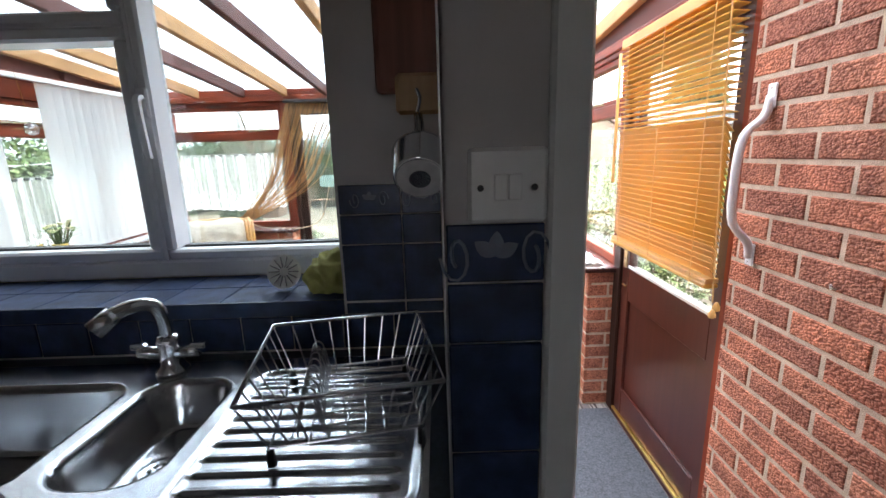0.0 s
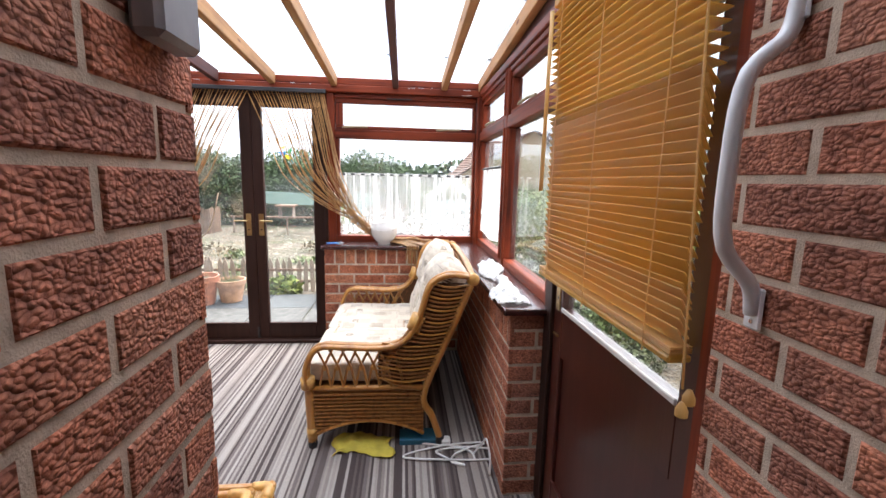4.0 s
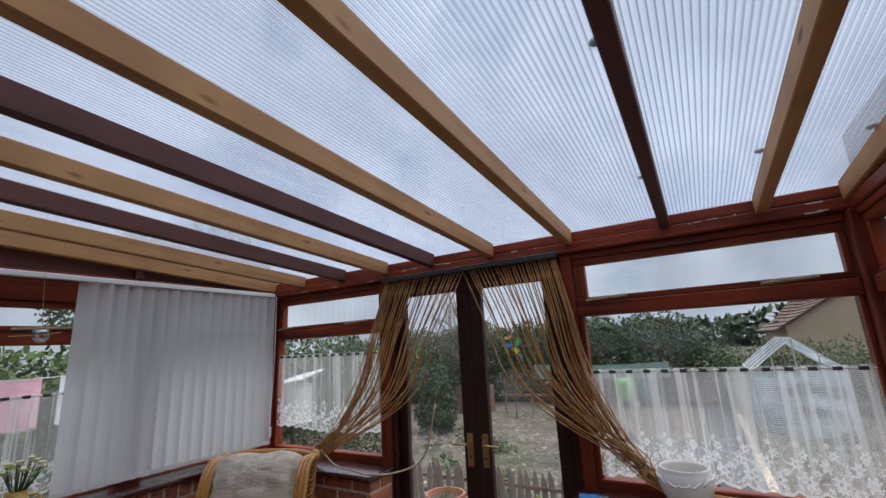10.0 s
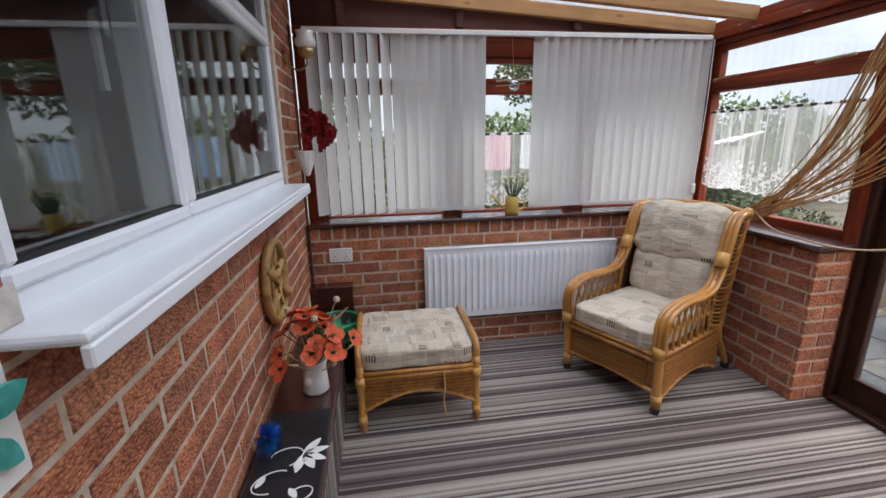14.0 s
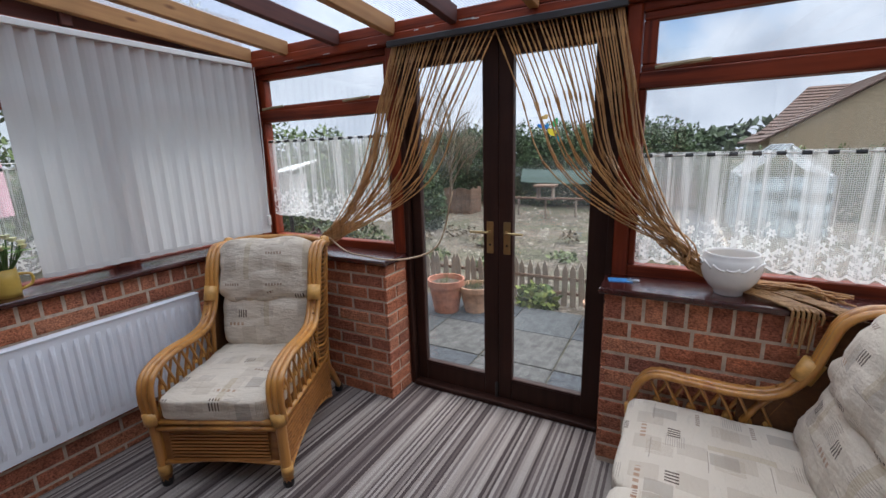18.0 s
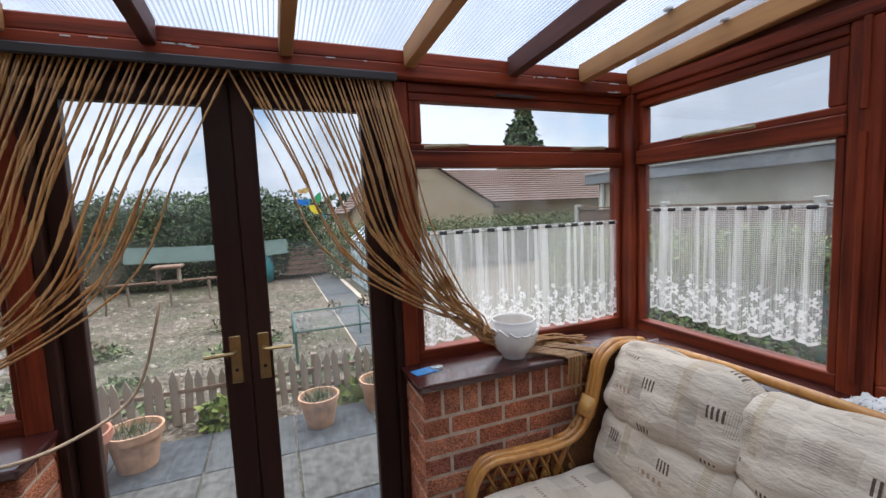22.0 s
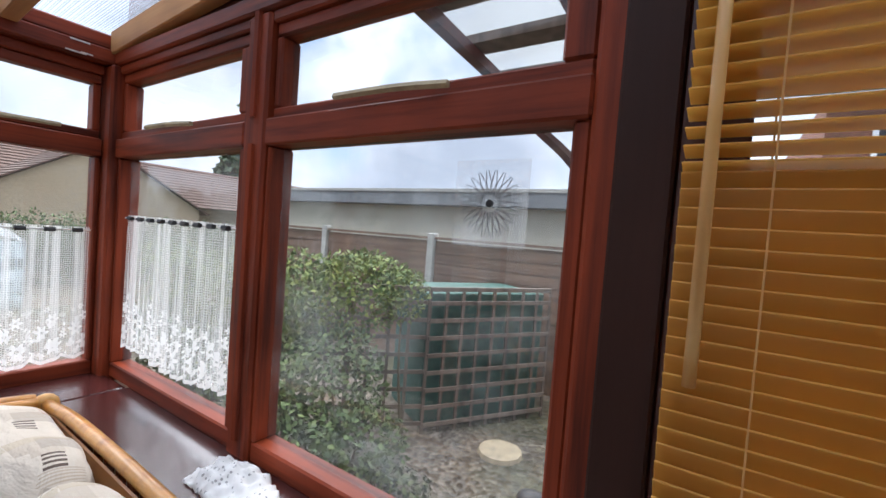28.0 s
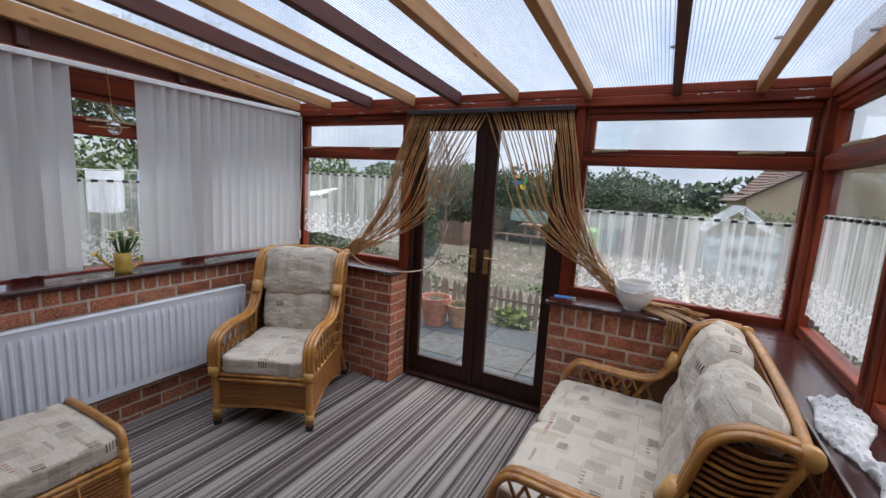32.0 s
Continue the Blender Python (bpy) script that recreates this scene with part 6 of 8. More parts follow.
for dz, dx in ((0.94, 0.0), (0.965, 0.012)):
    part("cord_acorn", lathe([(0.0, 0), (0.012, 0.006), (0.012, 0.02), (0.005, 0.035), (0.0, 0.036)], 8, None, (BX - 0.01 + dx, BY0 - 0.035, dz)), SLAT_PALE, ven, smooth=True)

patch = box(-0.652, -0.612, 0.342, 0.354, 1.2055, 1.256, 0.004, None, 2)
for v in patch.verts:
    v.co += noise.noise_vector(v.co * 60) * 0.004
structure(part("mortar_patch", patch, plain("grey_render_patch", (0.55, 0.50, 0.44), 0.95, vary=0.2, scale=40, bumpy=0.4), None, "rough grey mortar patch at the end of the window sill"))

# white grab rail and a wall plug
gr = empty("grab_rail", pose(0, 0, 0), "white bent steel grab rail on the brick wall", "grab rail")
part("bar", tube([(X_R - 0.008, 0.275, 1.665), (X_R - 0.02, 0.275, 1.61), (X_R - 0.075, 0.275, 1.55), (X_R - 0.085, 0.276, 1.42), (X_R - 0.075, 0.278, 1.30), (X_R - 0.02, 0.28, 1.235), (X_R - 0.008, 0.28, 1.185)], 0.0125, 8, 26), UPVC, gr, smooth=True)
for y, z in ((0.275, 1.665), (0.28, 1.195)):
    pl = part("fixing_plate", box(X_R - 0.009, X_R - 0.002, y - 0.017, y + 0.017, z - 0.035, z + 0.035, 0.003), UPVC, gr)
    for dz in (-0.022, 0.022):
        part("screw", lathe([(0.0, 0), (0.004, 0), (0.004, 0.001), (0, 0.001)], 7, None, (X_R - 0.0095, y, z + dz), Matrix.Rotation(math.pi / 2, 3, "Y")), STEEL, pl)
tagged(part("wall_hook", tube([(X_R, -0.018, 1.178), (X_R - 0.018, -0.018, 1.18), (X_R - 0.022, -0.021, 1.189)], 0.004, 6), STEEL), "small steel screw hook in the brick wall", "hook")
box_l = part("alarm_box", box(-0.319, -0.280, 0.20, 0.30, 1.545, 1.65, 0.008), plain("grey_plastic", (0.30, 0.30, 0.31), 0.5), None)
tagged(box_l, "grey plastic sensor box on the corner of the brick wall", "sensor")

# door mat
tagged(part("door_mat", box(-0.06, 0.575, 0.375, 1.27, 0.0, 0.012, 0.004), MAT_GREY), "dark grey ribbed door mat by the side door", "door mat")
tagged(part("kitchen_mat", box(-0.22, 0.55, -1.05, -0.372, STEP, STEP + 0.012, 0.004), plain("dark_green_mat", (0.01, 0.03, 0.03), 0.95, vary=0.4, scale=80, bumpy=0.5)), "dark green mat in the kitchen doorway", "door mat")

# pot, lace heap, packet, jug on the sills
pot = empty("ceramic_bowl", Matrix.Translation((-0.162, 3.07, SILL_Z)) @ Matrix.Diagonal((0.95, 0.95, 1.08, 1.0)), "white glazed bowl with a scrolled relief band", "bowl")
part("bowl", lathe([(0.0, 0), (0.05, 0), (0.054, 0.006), (0.052, 0.012), (0.075, 0.03), (0.097, 0.058), (0.110, 0.092), (0.113, 0.118), (0.108, 0.138), (0.099, 0.150), (0.101, 0.158), (0.094, 0.158), (0.092, 0.148), (0.104, 0.115), (0.09, 0.06), (0.04, 0.025), (0.0, 0.022)], 28), PORCELAIN, pot, smooth=True)
for k in range(14):
    a = k * math.pi / 7
    part("relief", tube([((0.113) * math.cos(a + t1), (0.113) * math.sin(a + t1), 0.118 + 0.012 * math.sin(6 * t1 + k)) for t1 in [0.0, 0.1, 0.2, 0.3, 0.4]], 0.0042, 5), PORCELAIN, pot, smooth=True)


def lace_heap():
    r = random.Random(2)
    bm = sheet(140, 20, lambda u, v: (0.50 + (v - 0.5) * (0.10 + 0.05 * math.sin(u * 9)) + 0.02 * math.sin(u * 13) - 0.03 * u, 2.22 - u * 0.86,
               SILL_Z + 0.006 + 0.036 * math.sin(math.pi * v) ** 0.7 * (0.7 + 0.3 * math.sin(u * 25)) * (1 if 0.04 < u < 0.96 else 0.4) + 0.016 * noise.noise(Vector((u * 34, v * 7, 1))) + 0.006 * noise.noise(Vector((u * 80, v * 14, 4)))), 0.002)
    o = part("crumpled_lace", bm, LACE_HEAP, None, smooth=True)
    return tagged(o, "bunched white lace curtain lying along the sill", "curtain")


lace_heap()
pk = empty("paper_packet", Matrix.Translation((-0.56, 3.09, SILL_Z)) @ Matrix.Rotation(0.2, 4, "Z"), "blue and white blister packet on the sill", "packet")
part("card", box(-0.06, 0.04, -0.03, 0.03, 0.0005, 0.003), plain("blue_card", (0.05, 0.22, 0.5), 0.4, vary=0.4, scale=60), pk)
part("blister", cushion(0.05, 0.04, 0.008, 0.001, 5, 3, 5, 0.001), CRYSTAL, pk).matrix_basis = Matrix.Translation((0.045, 0.0, 0.007))

# yellow watering can with flowers on the left sill
SPRING_LEAF = plain("spring_leaf", (0.14, 0.27, 0.04), 0.6, vary=0.3)
can = empty("watering_can", Matrix.Translation((-2.87, 1.72, SILL_L)) @ Matrix.Rotation(0.0, 4, "Z"), "yellow watering can planted with white flowers", "watering can")
YEL = plain("yellow_enamel", (0.60, 0.40, 0.08), 0.35, vary=0.15)
part("can_body", lathe([(0.0, 0), (0.042, 0), (0.045, 0.02), (0.046, 0.07), (0.042, 0.12), (0.038, 0.12), (0.0, 0.105)], 18), YEL, can, smooth=True)
part("spout", tube([(0, -0.042, 0.03), (0, -0.09, 0.07), (0, -0.13, 0.12)], 0.010, 7, 8, None, 0.7), YEL, can, smooth=True)
part("rose", lathe([(0.0, 0), (0.008, 0), (0.022, 0.015), (0.0, 0.018)], 10, None, (0, -0.13, 0.118), Matrix.Rotation(0.8, 3, "X")), YEL, can)
part("can_handle", tube([(0, 0.044, 0.09), (0, 0.085, 0.08), (0, 0.085, 0.04), (0, 0.046, 0.02)], 0.006, 6, 12), YEL, can, smooth=True)
rng = random.Random(6)
for k in range(26):
    a = k * 2.4
    rr = 0.02 + 0.06 * rng.random()
    top = Vector((rr * math.cos(a) + 0.02, rr * math.sin(a), 0.17 + 0.085 * rng.random()))
    part("stem", tube([(0, 0, 0.085), (top.x * 0.5, top.y * 0.5, 0.13), top], 0.003, 4, 5), STEM, can)
    if k % 2:
        part("flower", lathe([(0.0, 0), (0.012, 0.006), (0.018, 0.02), (0.0, 0.012)], 6, None, top), plain("cream_petal", (0.72, 0.68, 0.42), 0.6), can)
    else:
        part("leaf", petal(top.x * 0.6, top.y * 0.6, a, 0.085, 0.024, top.z - 0.02), SPRING_LEAF, can)

# crystal ball on a thread
cr = empty("crystal_ball", pose(0, 0, 0), "clear glass ball hanging on a thread in the blind's gap", "ornament")
part("ball", lathe([(0.038 * math.sin(a), 1.75 - 0.038 * math.cos(a)) for a in [math.pi * i / 8 for i in range(9)]], 14, None, (-2.88, 1.72, 0)), CRYSTAL, cr)
part("thread", tube([(-2.88, 1.72, 1.788), (-2.89, 1.70, 2.08)], 0.0015, 4), GOLD_TRIM, cr)
part("perch", tube([(-2.88, 1.60, 1.745), (-2.88, 1.72, 1.752), (-2.88, 1.80, 1.765)], 0.003, 5), BRASS, cr)

# daisy suncatcher on the side window
dz_ = empty("suncatcher", Matrix.Translation((0.636, 1.556, 1.575)), "clear square suncatcher with a daisy outline", "suncatcher")
part("sheet", box(-0.001, 0.001, -0.075, 0.075, -0.08, 0.08), glass_mat("clear_film", 0.25), dz_)
for k in range(22):
    a = 2 * math.pi * k / 22
    d = Vector((0, math.cos(a), math.sin(a)))
    e = Vector((0, -math.sin(a), math.cos(a)))
    part("petal_line", tube([d * 0.016, d * 0.04 + e * 0.006, d * 0.062 + e * 0.002, d * 0.062 - e * 0.002, d * 0.04 - e * 0.004, d * 0.016], 0.0007, 4), IRON, dz_)
part("centre", lathe([(0.0, -0.002), (0.007, -0.002), (0.007, 0.002), (0.0, 0.002)], 16, None, (0, 0, 0), Matrix.Rotation(math.pi / 2, 3, "Y")), BLACK, dz_)

# things under the settee
tagged(part("yellow_cloth", sheet(16, 12, lambda u, v: (-0.36 + u * 0.30 + 0.02 * math.sin(v * 7), 1.64 + v * 0.17 + 0.03 * math.sin(u * 5), 0.004 + 0.03 * abs(noise.noise(Vector((u * 4, v * 4, 3)))) + 0.008 * math.sin(u * 14) ** 2), 0.002), plain("yellow_duster_cloth", (0.52, 0.42, 0.06), 0.9, vary=0.2), None, smooth=True), "crumpled yellow cloth under the settee", "cloth")
tagged(part("book", box(-0.02, 0.18, 1.72, 1.83, 0.0, 0.03, 0.003), plain("teal_cover", (0.01, 0.10, 0.16), 0.5)), "teal book lying under the settee", "book")
cable = empty("extension_lead", pose(0, 0, 0), "white coiled extension lead with a plug", "extension lead")
part("lead", tube([(0.27 + 0.09 * math.cos(i * 0.62) + 0.012 * i * math.cos(i), 1.58 + 0.08 * math.sin(i * 0.62) + 0.004 * i, 0.006 + 0.004 * (i % 3)) for i in range(24)], 0.005, 6, 110), PLASTER_WHITE, cable, smooth=True)
part("lead_loop", tube([(0.36, 1.62, 0.01), (0.40, 1.58, 0.10), (0.41, 1.55, 0.13), (0.42, 1.50, 0.06), (0.41, 1.46, 0.008)], 0.005, 6, 20), PLASTER_WHITE, cable, smooth=True)
part("plug", box(0.20, 0.25, 1.70, 1.75, 0.0, 0.035, 0.008), PLASTER_WHITE, cable)

# conduit up the left corner
tagged(part("conduit", tube([(-2.785, 0.37, 0.0), (-2.785, 0.37, 2.05)], 0.008, 6), RAFTER_DARK), "dark cable conduit in the corner", "conduit")
for x in (-2.45, -0.05):
    cl = part("window_catch_bar", box(x - 0.10, x + 0.10, 3.175, 3.185, 2.012, 2.022, 0.002), IRON)
    tagged(cl, "dark metal trickle vent bar on the window head", "vent")

# ---------------------------------------------------------------- kitchen
TZ = 1.06                       # worktop
wt_bm = box(-3.0, -1.738, -0.62, -0.006, TZ - 0.04, TZ - 0.006, 0.006)
for b_ in ((-1.738, -0.40, -0.62, -0.533), (-1.738, -0.40, -0.057, -0.006), (-0.44, -0.40, -0.533, -0.057)):
    box(*b_, TZ - 0.04, TZ - 0.006, 0.0, wt_bm)
wt_ = part("worktop", wt_bm, WORKTOP)
tagged(wt_, "dark blue-black laminate worktop under the kitchen window", "worktop")
for x0, x1 in ((-3.0, -2.2), (-2.19, -1.4), (-1.39, -0.45)):
    c = empty("base_cabinet", pose(0, 0, 0), "white kitchen base cabinet under the worktop", "cabinet", "kitchen base cabinets")
    part("carcass", box(x0, x1, -0.56, -0.01, STEP + 0.1, TZ - 0.04 if x0 < -2.5 else 0.88), WALL_PAINT, c)
    part("plinth", box(x0, x1, -0.52, -0.48, STEP, STEP + 0.1), BLACK, c)
    d = part("cabinet_door", box(x0 + 0.004, x1 - 0.004, -0.582, -0.562, STEP + 0.11, TZ - 0.05, 0.003), WALL_PAINT, c)
    part("handle", tube([(x0 + 0.06, -0.59, 0.9), (x0 + 0.06, -0.605, 0.88), (x0 + 0.06, -0.605, 0.8), (x0 + 0.06, -0.59, 0.78)], 0.005, 6, 8), CHROME, d)

# sink: one pressed sheet with two bowls and a ribbed drainer
sink = empty("kitchen_sink", pose(0, 0, 0), "stainless steel sink with a bowl, a half bowl and a drainer", "sink")


def sdf_round(x, y, cx, cy, hx, hy, r):
    qx, qy = abs(x - cx) - hx + r, abs(y - cy) - hy + r
    return math.hypot(max(qx, 0), max(qy, 0)) + min(max(qx, qy), 0) - r


def sink_top(u, v):
    x, y = -1.75 + u * 1.322, -0.545 + v * 0.50
    z = TZ
    d = sdf_round(x, y, -1.28, -0.315, 0.205, 0.165, 0.07)
    z -= 0.15 * min(1, max(0, -d / 0.03))
    d = sdf_round(x, y, -0.945, -0.30, 0.092, 0.16, 0.07)
    z -= 0.10 * min(1, max(0, -d / 0.03))
    d = sdf_round(x, y, -0.63, -0.315, 0.185, 0.205, 0.05)
    if d < 0:
        z -= 0.008 * min(1, -d / 0.012)
        if -0.80 < x < -0.48 and -0.5 < y < -0.14:
            z += 0.006 * max(0, math.cos((y + 0.5) * 2 * math.pi / 0.036 + 3 * (x + 0.8) ** 2)) ** 2
    e = min(u * 1.322, (1 - u) * 1.322, v * 0.5, (1 - v) * 0.5)
    z -= 0.008 * max(0, 1 - e / 0.012)
    return (x, y, z)


part("sink_top", sheet(190, 110, sink_top), STEEL, sink, smooth=True)
part("waste", lathe([(0.0, 0), (0.04, 0), (0.042, 0.004), (0.03, 0.006), (0.0, 0.002)], 18, None, (-0.945, -0.31, TZ - 0.100)), CHROME, sink, smooth=True)
for k in range(8):
    a = k * math.pi / 4
    part("waste_slot", box(-0.945 + 0.018 * math.cos(a) - 0.003, -0.945 + 0.018 * math.cos(a) + 0.003, -0.31 + 0.018 * math.sin(a) - 0.003, -0.31 + 0.018 * math.sin(a) + 0.003, TZ - 0.0955, TZ - 0.094), BLACK, sink)
part("plug_disc", lathe([(0.0, 0), (0.05, 0), (0.052, 0.006), (0.035, 0.01), (0.03, 0.006), (0.0, 0.008)], 20, None, (-1.08, -0.51, TZ - 0.006)), STEEL, sink, smooth=True)

tap = empty("kitchen_tap", Matrix.Translation((-1.027, -0.10, TZ)), "chrome mixer tap with two lever heads", "tap")
part("tap_body", lathe([(0.0, 0), (0.036, 0), (0.036, 0.008), (0.024, 0.02), (0.022, 0.06), (0.026, 0.075), (0.02, 0.09), (0.0, 0.09)], 18), CHROME, tap, smooth=True)
part("spout", tube([(0, 0, 0.085), (0, -0.004, 0.13), (-0.008, -0.016, 0.165), (-0.03, -0.045, 0.175), (-0.06, -0.08, 0.163), (-0.07, -0.092, 0.15)], 0.015, 10, 22), CHROME, tap, smooth=True)
part("spout_nozzle", tube([(-0.052, -0.07, 0.168), (-0.078, -0.1, 0.142)], 0.020, 10), STEEL, tap, smooth=True)
for s in (-1, 1):
    hd = part("tap_head", tube([(s * 0.018, 0, 0.045), (s * 0.05, -0.003, 0.05), (s * 0.066, -0.004, 0.052)], 0.015, 10), CHROME, tap, smooth=True)
    part("tap_lever", box(s * 0.05, s * 0.085, -0.012, 0.006, 0.056, 0.07, 0.004), CHROME, hd)

# wire dish rack
rack = empty("dish_rack", Matrix.Translation((-0.584, -0.277, TZ)) @ Matrix.Rotation(radians(10.5), 4, "Z"), "steel wire dish rack on the drainer", "dish rack")
hx, hy, zr, zb = 0.154, 0.154, 0.125, 0.03
part("top_rim", tube([(-hx, -hy, zr), (hx, -hy, zr), (hx, hy, zr), (-hx, hy, zr), (-hx, -hy, zr)], 0.0042, 6), STEEL, rack, smooth=True)
bx_, by_ = hx - 0.035, hy - 0.03
part("base_rim", tube([(-bx_, -by_, zb), (bx_, -by_, zb), (bx_, by_, zb), (-bx_, by_, zb), (-bx_, -by_, zb)], 0.003, 5), STEEL, rack)
for k in range(9):
    f = -1 + 2 * k / 8
    part("wire", tube([(f * hx, -hy, zr), (f * bx_, -by_, zb), (f * bx_, 0, zb - 0.003), (f * bx_, by_, zb), (f * hx, hy, zr)], 0.0021, 5), STEEL, rack)
for k in range(8):
    f = -1 + 2 * k / 7
    part("wire", tube([(-hx, f * hy, zr), (-bx_, f * by_, zb + 0.002), (bx_, f * by_, zb + 0.002), (hx, f * hy, zr)], 0.0021, 5), STEEL, rack)
for r0 in (-0.06,):
    for k in range(9):
        y = -by_ + 0.02 + k * 0.026
        part("plate_hoop", tube([(r0 - 0.02, y, zb), (r0 - 0.012, y, zb + 0.055), (r0, y, zb + 0.07), (r0 + 0.012, y, zb + 0.055), (r0 + 0.02, y, zb)], 0.0021, 5, 10), STEEL, rack)
for sx in (-1, 1):
    for sy in (-1, 1):
        part("rack_foot", lathe([(0.0, 0), (0.008, 0), (0.006, 0.03), (0.0, 0.03)], 8, None, (sx * bx_, sy * by_, 0.0)), BLACK, rack)

# tiled sill and small things on it
slab_of("kitchen_sill_bed", -3.0, -0.645, 0.0, 0.25, 1.141, 1.18, GROUT)
slab_of("wall_kitchen_reveal_right", -0.646, -0.64, 0.0, 0.25, 1.181, 2.25, WALL_PAINT)
pl_ = empty("sink_strainer", Matrix.Translation((-0.822, 0.085, 1.19)) @ Matrix.Rotation(radians(72), 4, "X"), "clear ribbed plastic plug disc leaning on the window", "strainer")
part("disc", lathe([(0.0, 0), (0.042, 0), (0.046, 0.006), (0.04, 0.008), (0.0, 0.003)], 22, None, (0, 0.046, 0)), PLASTER_WHITE, pl_)
for k in range(14):
    a = k * math.pi / 7
    part("rib", tube([(0.012 * math.cos(a), 0.046 + 0.012 * math.sin(a), 0.007), (0.04 * math.cos(a), 0.046 + 0.04 * math.sin(a), 0.009)], 0.002, 4), STEEL, pl_)
cl_ = cushion(0.105, 0.085, 0.085, 0.01, 2.2, 31, 22, 0.0)
for v in cl_.verts:
    p = v.co * 34
    v.co *= 1.0 + 0.55 * (0.35 - abs(noise.noise(p))) + 0.45 * noise.noise(p * 0.55 + Vector((5, 0, 0)))
    v.co.z = max(v.co.z, -0.04)
c_ob = part("dish_cloth", cl_, plain("olive_cloth", (0.36, 0.35, 0.12), 0.95, vary=0.25, scale=30, bumpy=0.6), None, smooth=True)
c_ob.matrix_basis = Matrix.Translation((-0.695, 0.08, 1.228))
tagged(c_ob, "crumpled olive green dish cloth on the tiled sill", "cloth")

# hanging board and saucepan on the wall beside the window
brd = empty("chopping_board", pose(0, 0, 0), "brown wooden chopping board hanging on the wall", "chopping board")
BOARD = wood("board_wood", (0.16, 0.055, 0.035), (0.26, 0.095, 0.06), 0.5, 2, 20)
part("board", box(-0.533, -0.375, -0.03, -0.012, 1.66, 1.98, 0.012, None, 2), BOARD, brd)
part("board_neck", box(-0.490, -0.392, -0.045, -0.028, 1.615, 1.70, 0.008), wood("pale_board", (0.40, 0.22, 0.10), (0.52, 0.32, 0.16), 0.5, 2, 20), brd)
pan = empty("saucepan", pose(0, 0, 0), "small polished steel saucepan hanging by its handle", "saucepan")
PAN_TILT = Matrix.Rotation(-0.93, 3, "X")
part("pan_body", lathe([(0.050, 0.0), (0.056, 0.006), (0.060, 0.075), (0.063, 0.078), (0.057, 0.078), (0.053, 0.006)], 28, None, (-0.441, -0.118, 1.481), PAN_TILT), CHROME, pan, smooth=True)
part("pan_base", lathe([(0.0, -0.001), (0.046, -0.001), (0.052, 0.001), (0.052, 0.006), (0.0, 0.006)], 28, None, (-0.441, -0.118, 1.481), PAN_TILT), plain("satin_steel_base", (0.62, 0.60, 0.58), 0.55, 0.3, vary=0.15, scale=30), pan, "satin steel pan base")
part("base_stamp", lathe([(0.021, -0.0022), (0.0225, -0.0022), (0.0225, -0.001), (0.021, -0.001)], 22, None, (-0.441, -0.118, 1.481), PAN_TILT), STEEL, pan)
for sx in (-0.007, 0.007):
    part("pan_handle", tube([(-0.440 + sx, -0.10, 1.542), (-0.440 + sx, -0.085, 1.58), (-0.443 + sx * 0.7, -0.055, 1.615)], 0.0042, 6, 8), CHROME, pan, smooth=True)
part("hook", tube([(-0.444, -0.05, 1.62), (-0.437, -0.06, 1.645), (-0.444, -0.05, 1.665)], 0.004, 5, 8), STEEL, pan)

# switch plate
sw = empty("wall_switch", pose(0, 0, 0), "white double blank switch plate on the pier", "switch")
part("plate", box(-0.373, -0.2895, -0.560, -0.5485, 1.457, 1.535, 0.004), PLASTER_WHITE, sw)
for x in (-0.360, -0.304):
    part("screw", lathe([(0.0, 0), (0.0035, 0), (0.0035, 0.002), (0.0, 0.002)], 8, None, (x, -0.5605, 1.494), Matrix.Rotation(math.pi / 2, 3, "X")), IRON, sw)
for x0, x1 in ((-0.346, -0.332), (-0.331, -0.317)):
    part("rocker", box(x0, x1, -0.5632, -0.5595, 1.481, 1.508, 0.001), PLASTER_WHITE, sw)

# tiles: each with its own edge
TILES = empty("wall_tiles", pose(0, 0, 0), "glossy dark blue wall tiles with a scrolled border row", "tiles")
TILES["kind"] = "structure"
SCROLL = plain("scroll_print", (0.15, 0.175, 0.23), 0.25, vary=0.2)


def tile(x0, x1, y0, y1, z0, z1):
    return part("tile", box(x0, x1, y0, y1, z0, z1, 0.0015), BLUE_TILE, TILES)


GR = 0.003


def border(cx, cz, y, s):
    for k in (-1, 1):
        part("scroll", tube([(cx + k * (0.012 + 0.03 * s + 0.018 * s * (1 - i / 16) * math.cos(i * 0.55)), y - 0.0012, cz + 0.03 * s * (1 - i / 22) * math.sin(i * 0.55) * k) for i in range(15)], 0.0022 * s, 4), SCROLL, TILES)
    for k in range(3):
        bm = petal(0, 0, 0, 0.028 * s, 0.017 * s, 0)
        q = part("flower_print", bm, SCROLL, TILES)
        q.matrix_basis = Matrix.Translation((cx, y - 0.0012, cz)) @ Matrix.Rotation(-0.5 - k * 1.0, 4, "Y") @ Matrix.Rotation(math.pi / 2, 4, "X")


# on the pier, beside the doorway
z1 = 1.455
for high in (0.064, 0.069, 0.14, 0.14, 0.14, 0.14, 0.14, 0.14, 0.14):
    tile(-0.3965, -0.2905, -0.5545, -0.5487, z1 - high, z1)
    z1 -= high + GR
border(-0.344, 1.420, -0.5545, 1.0)
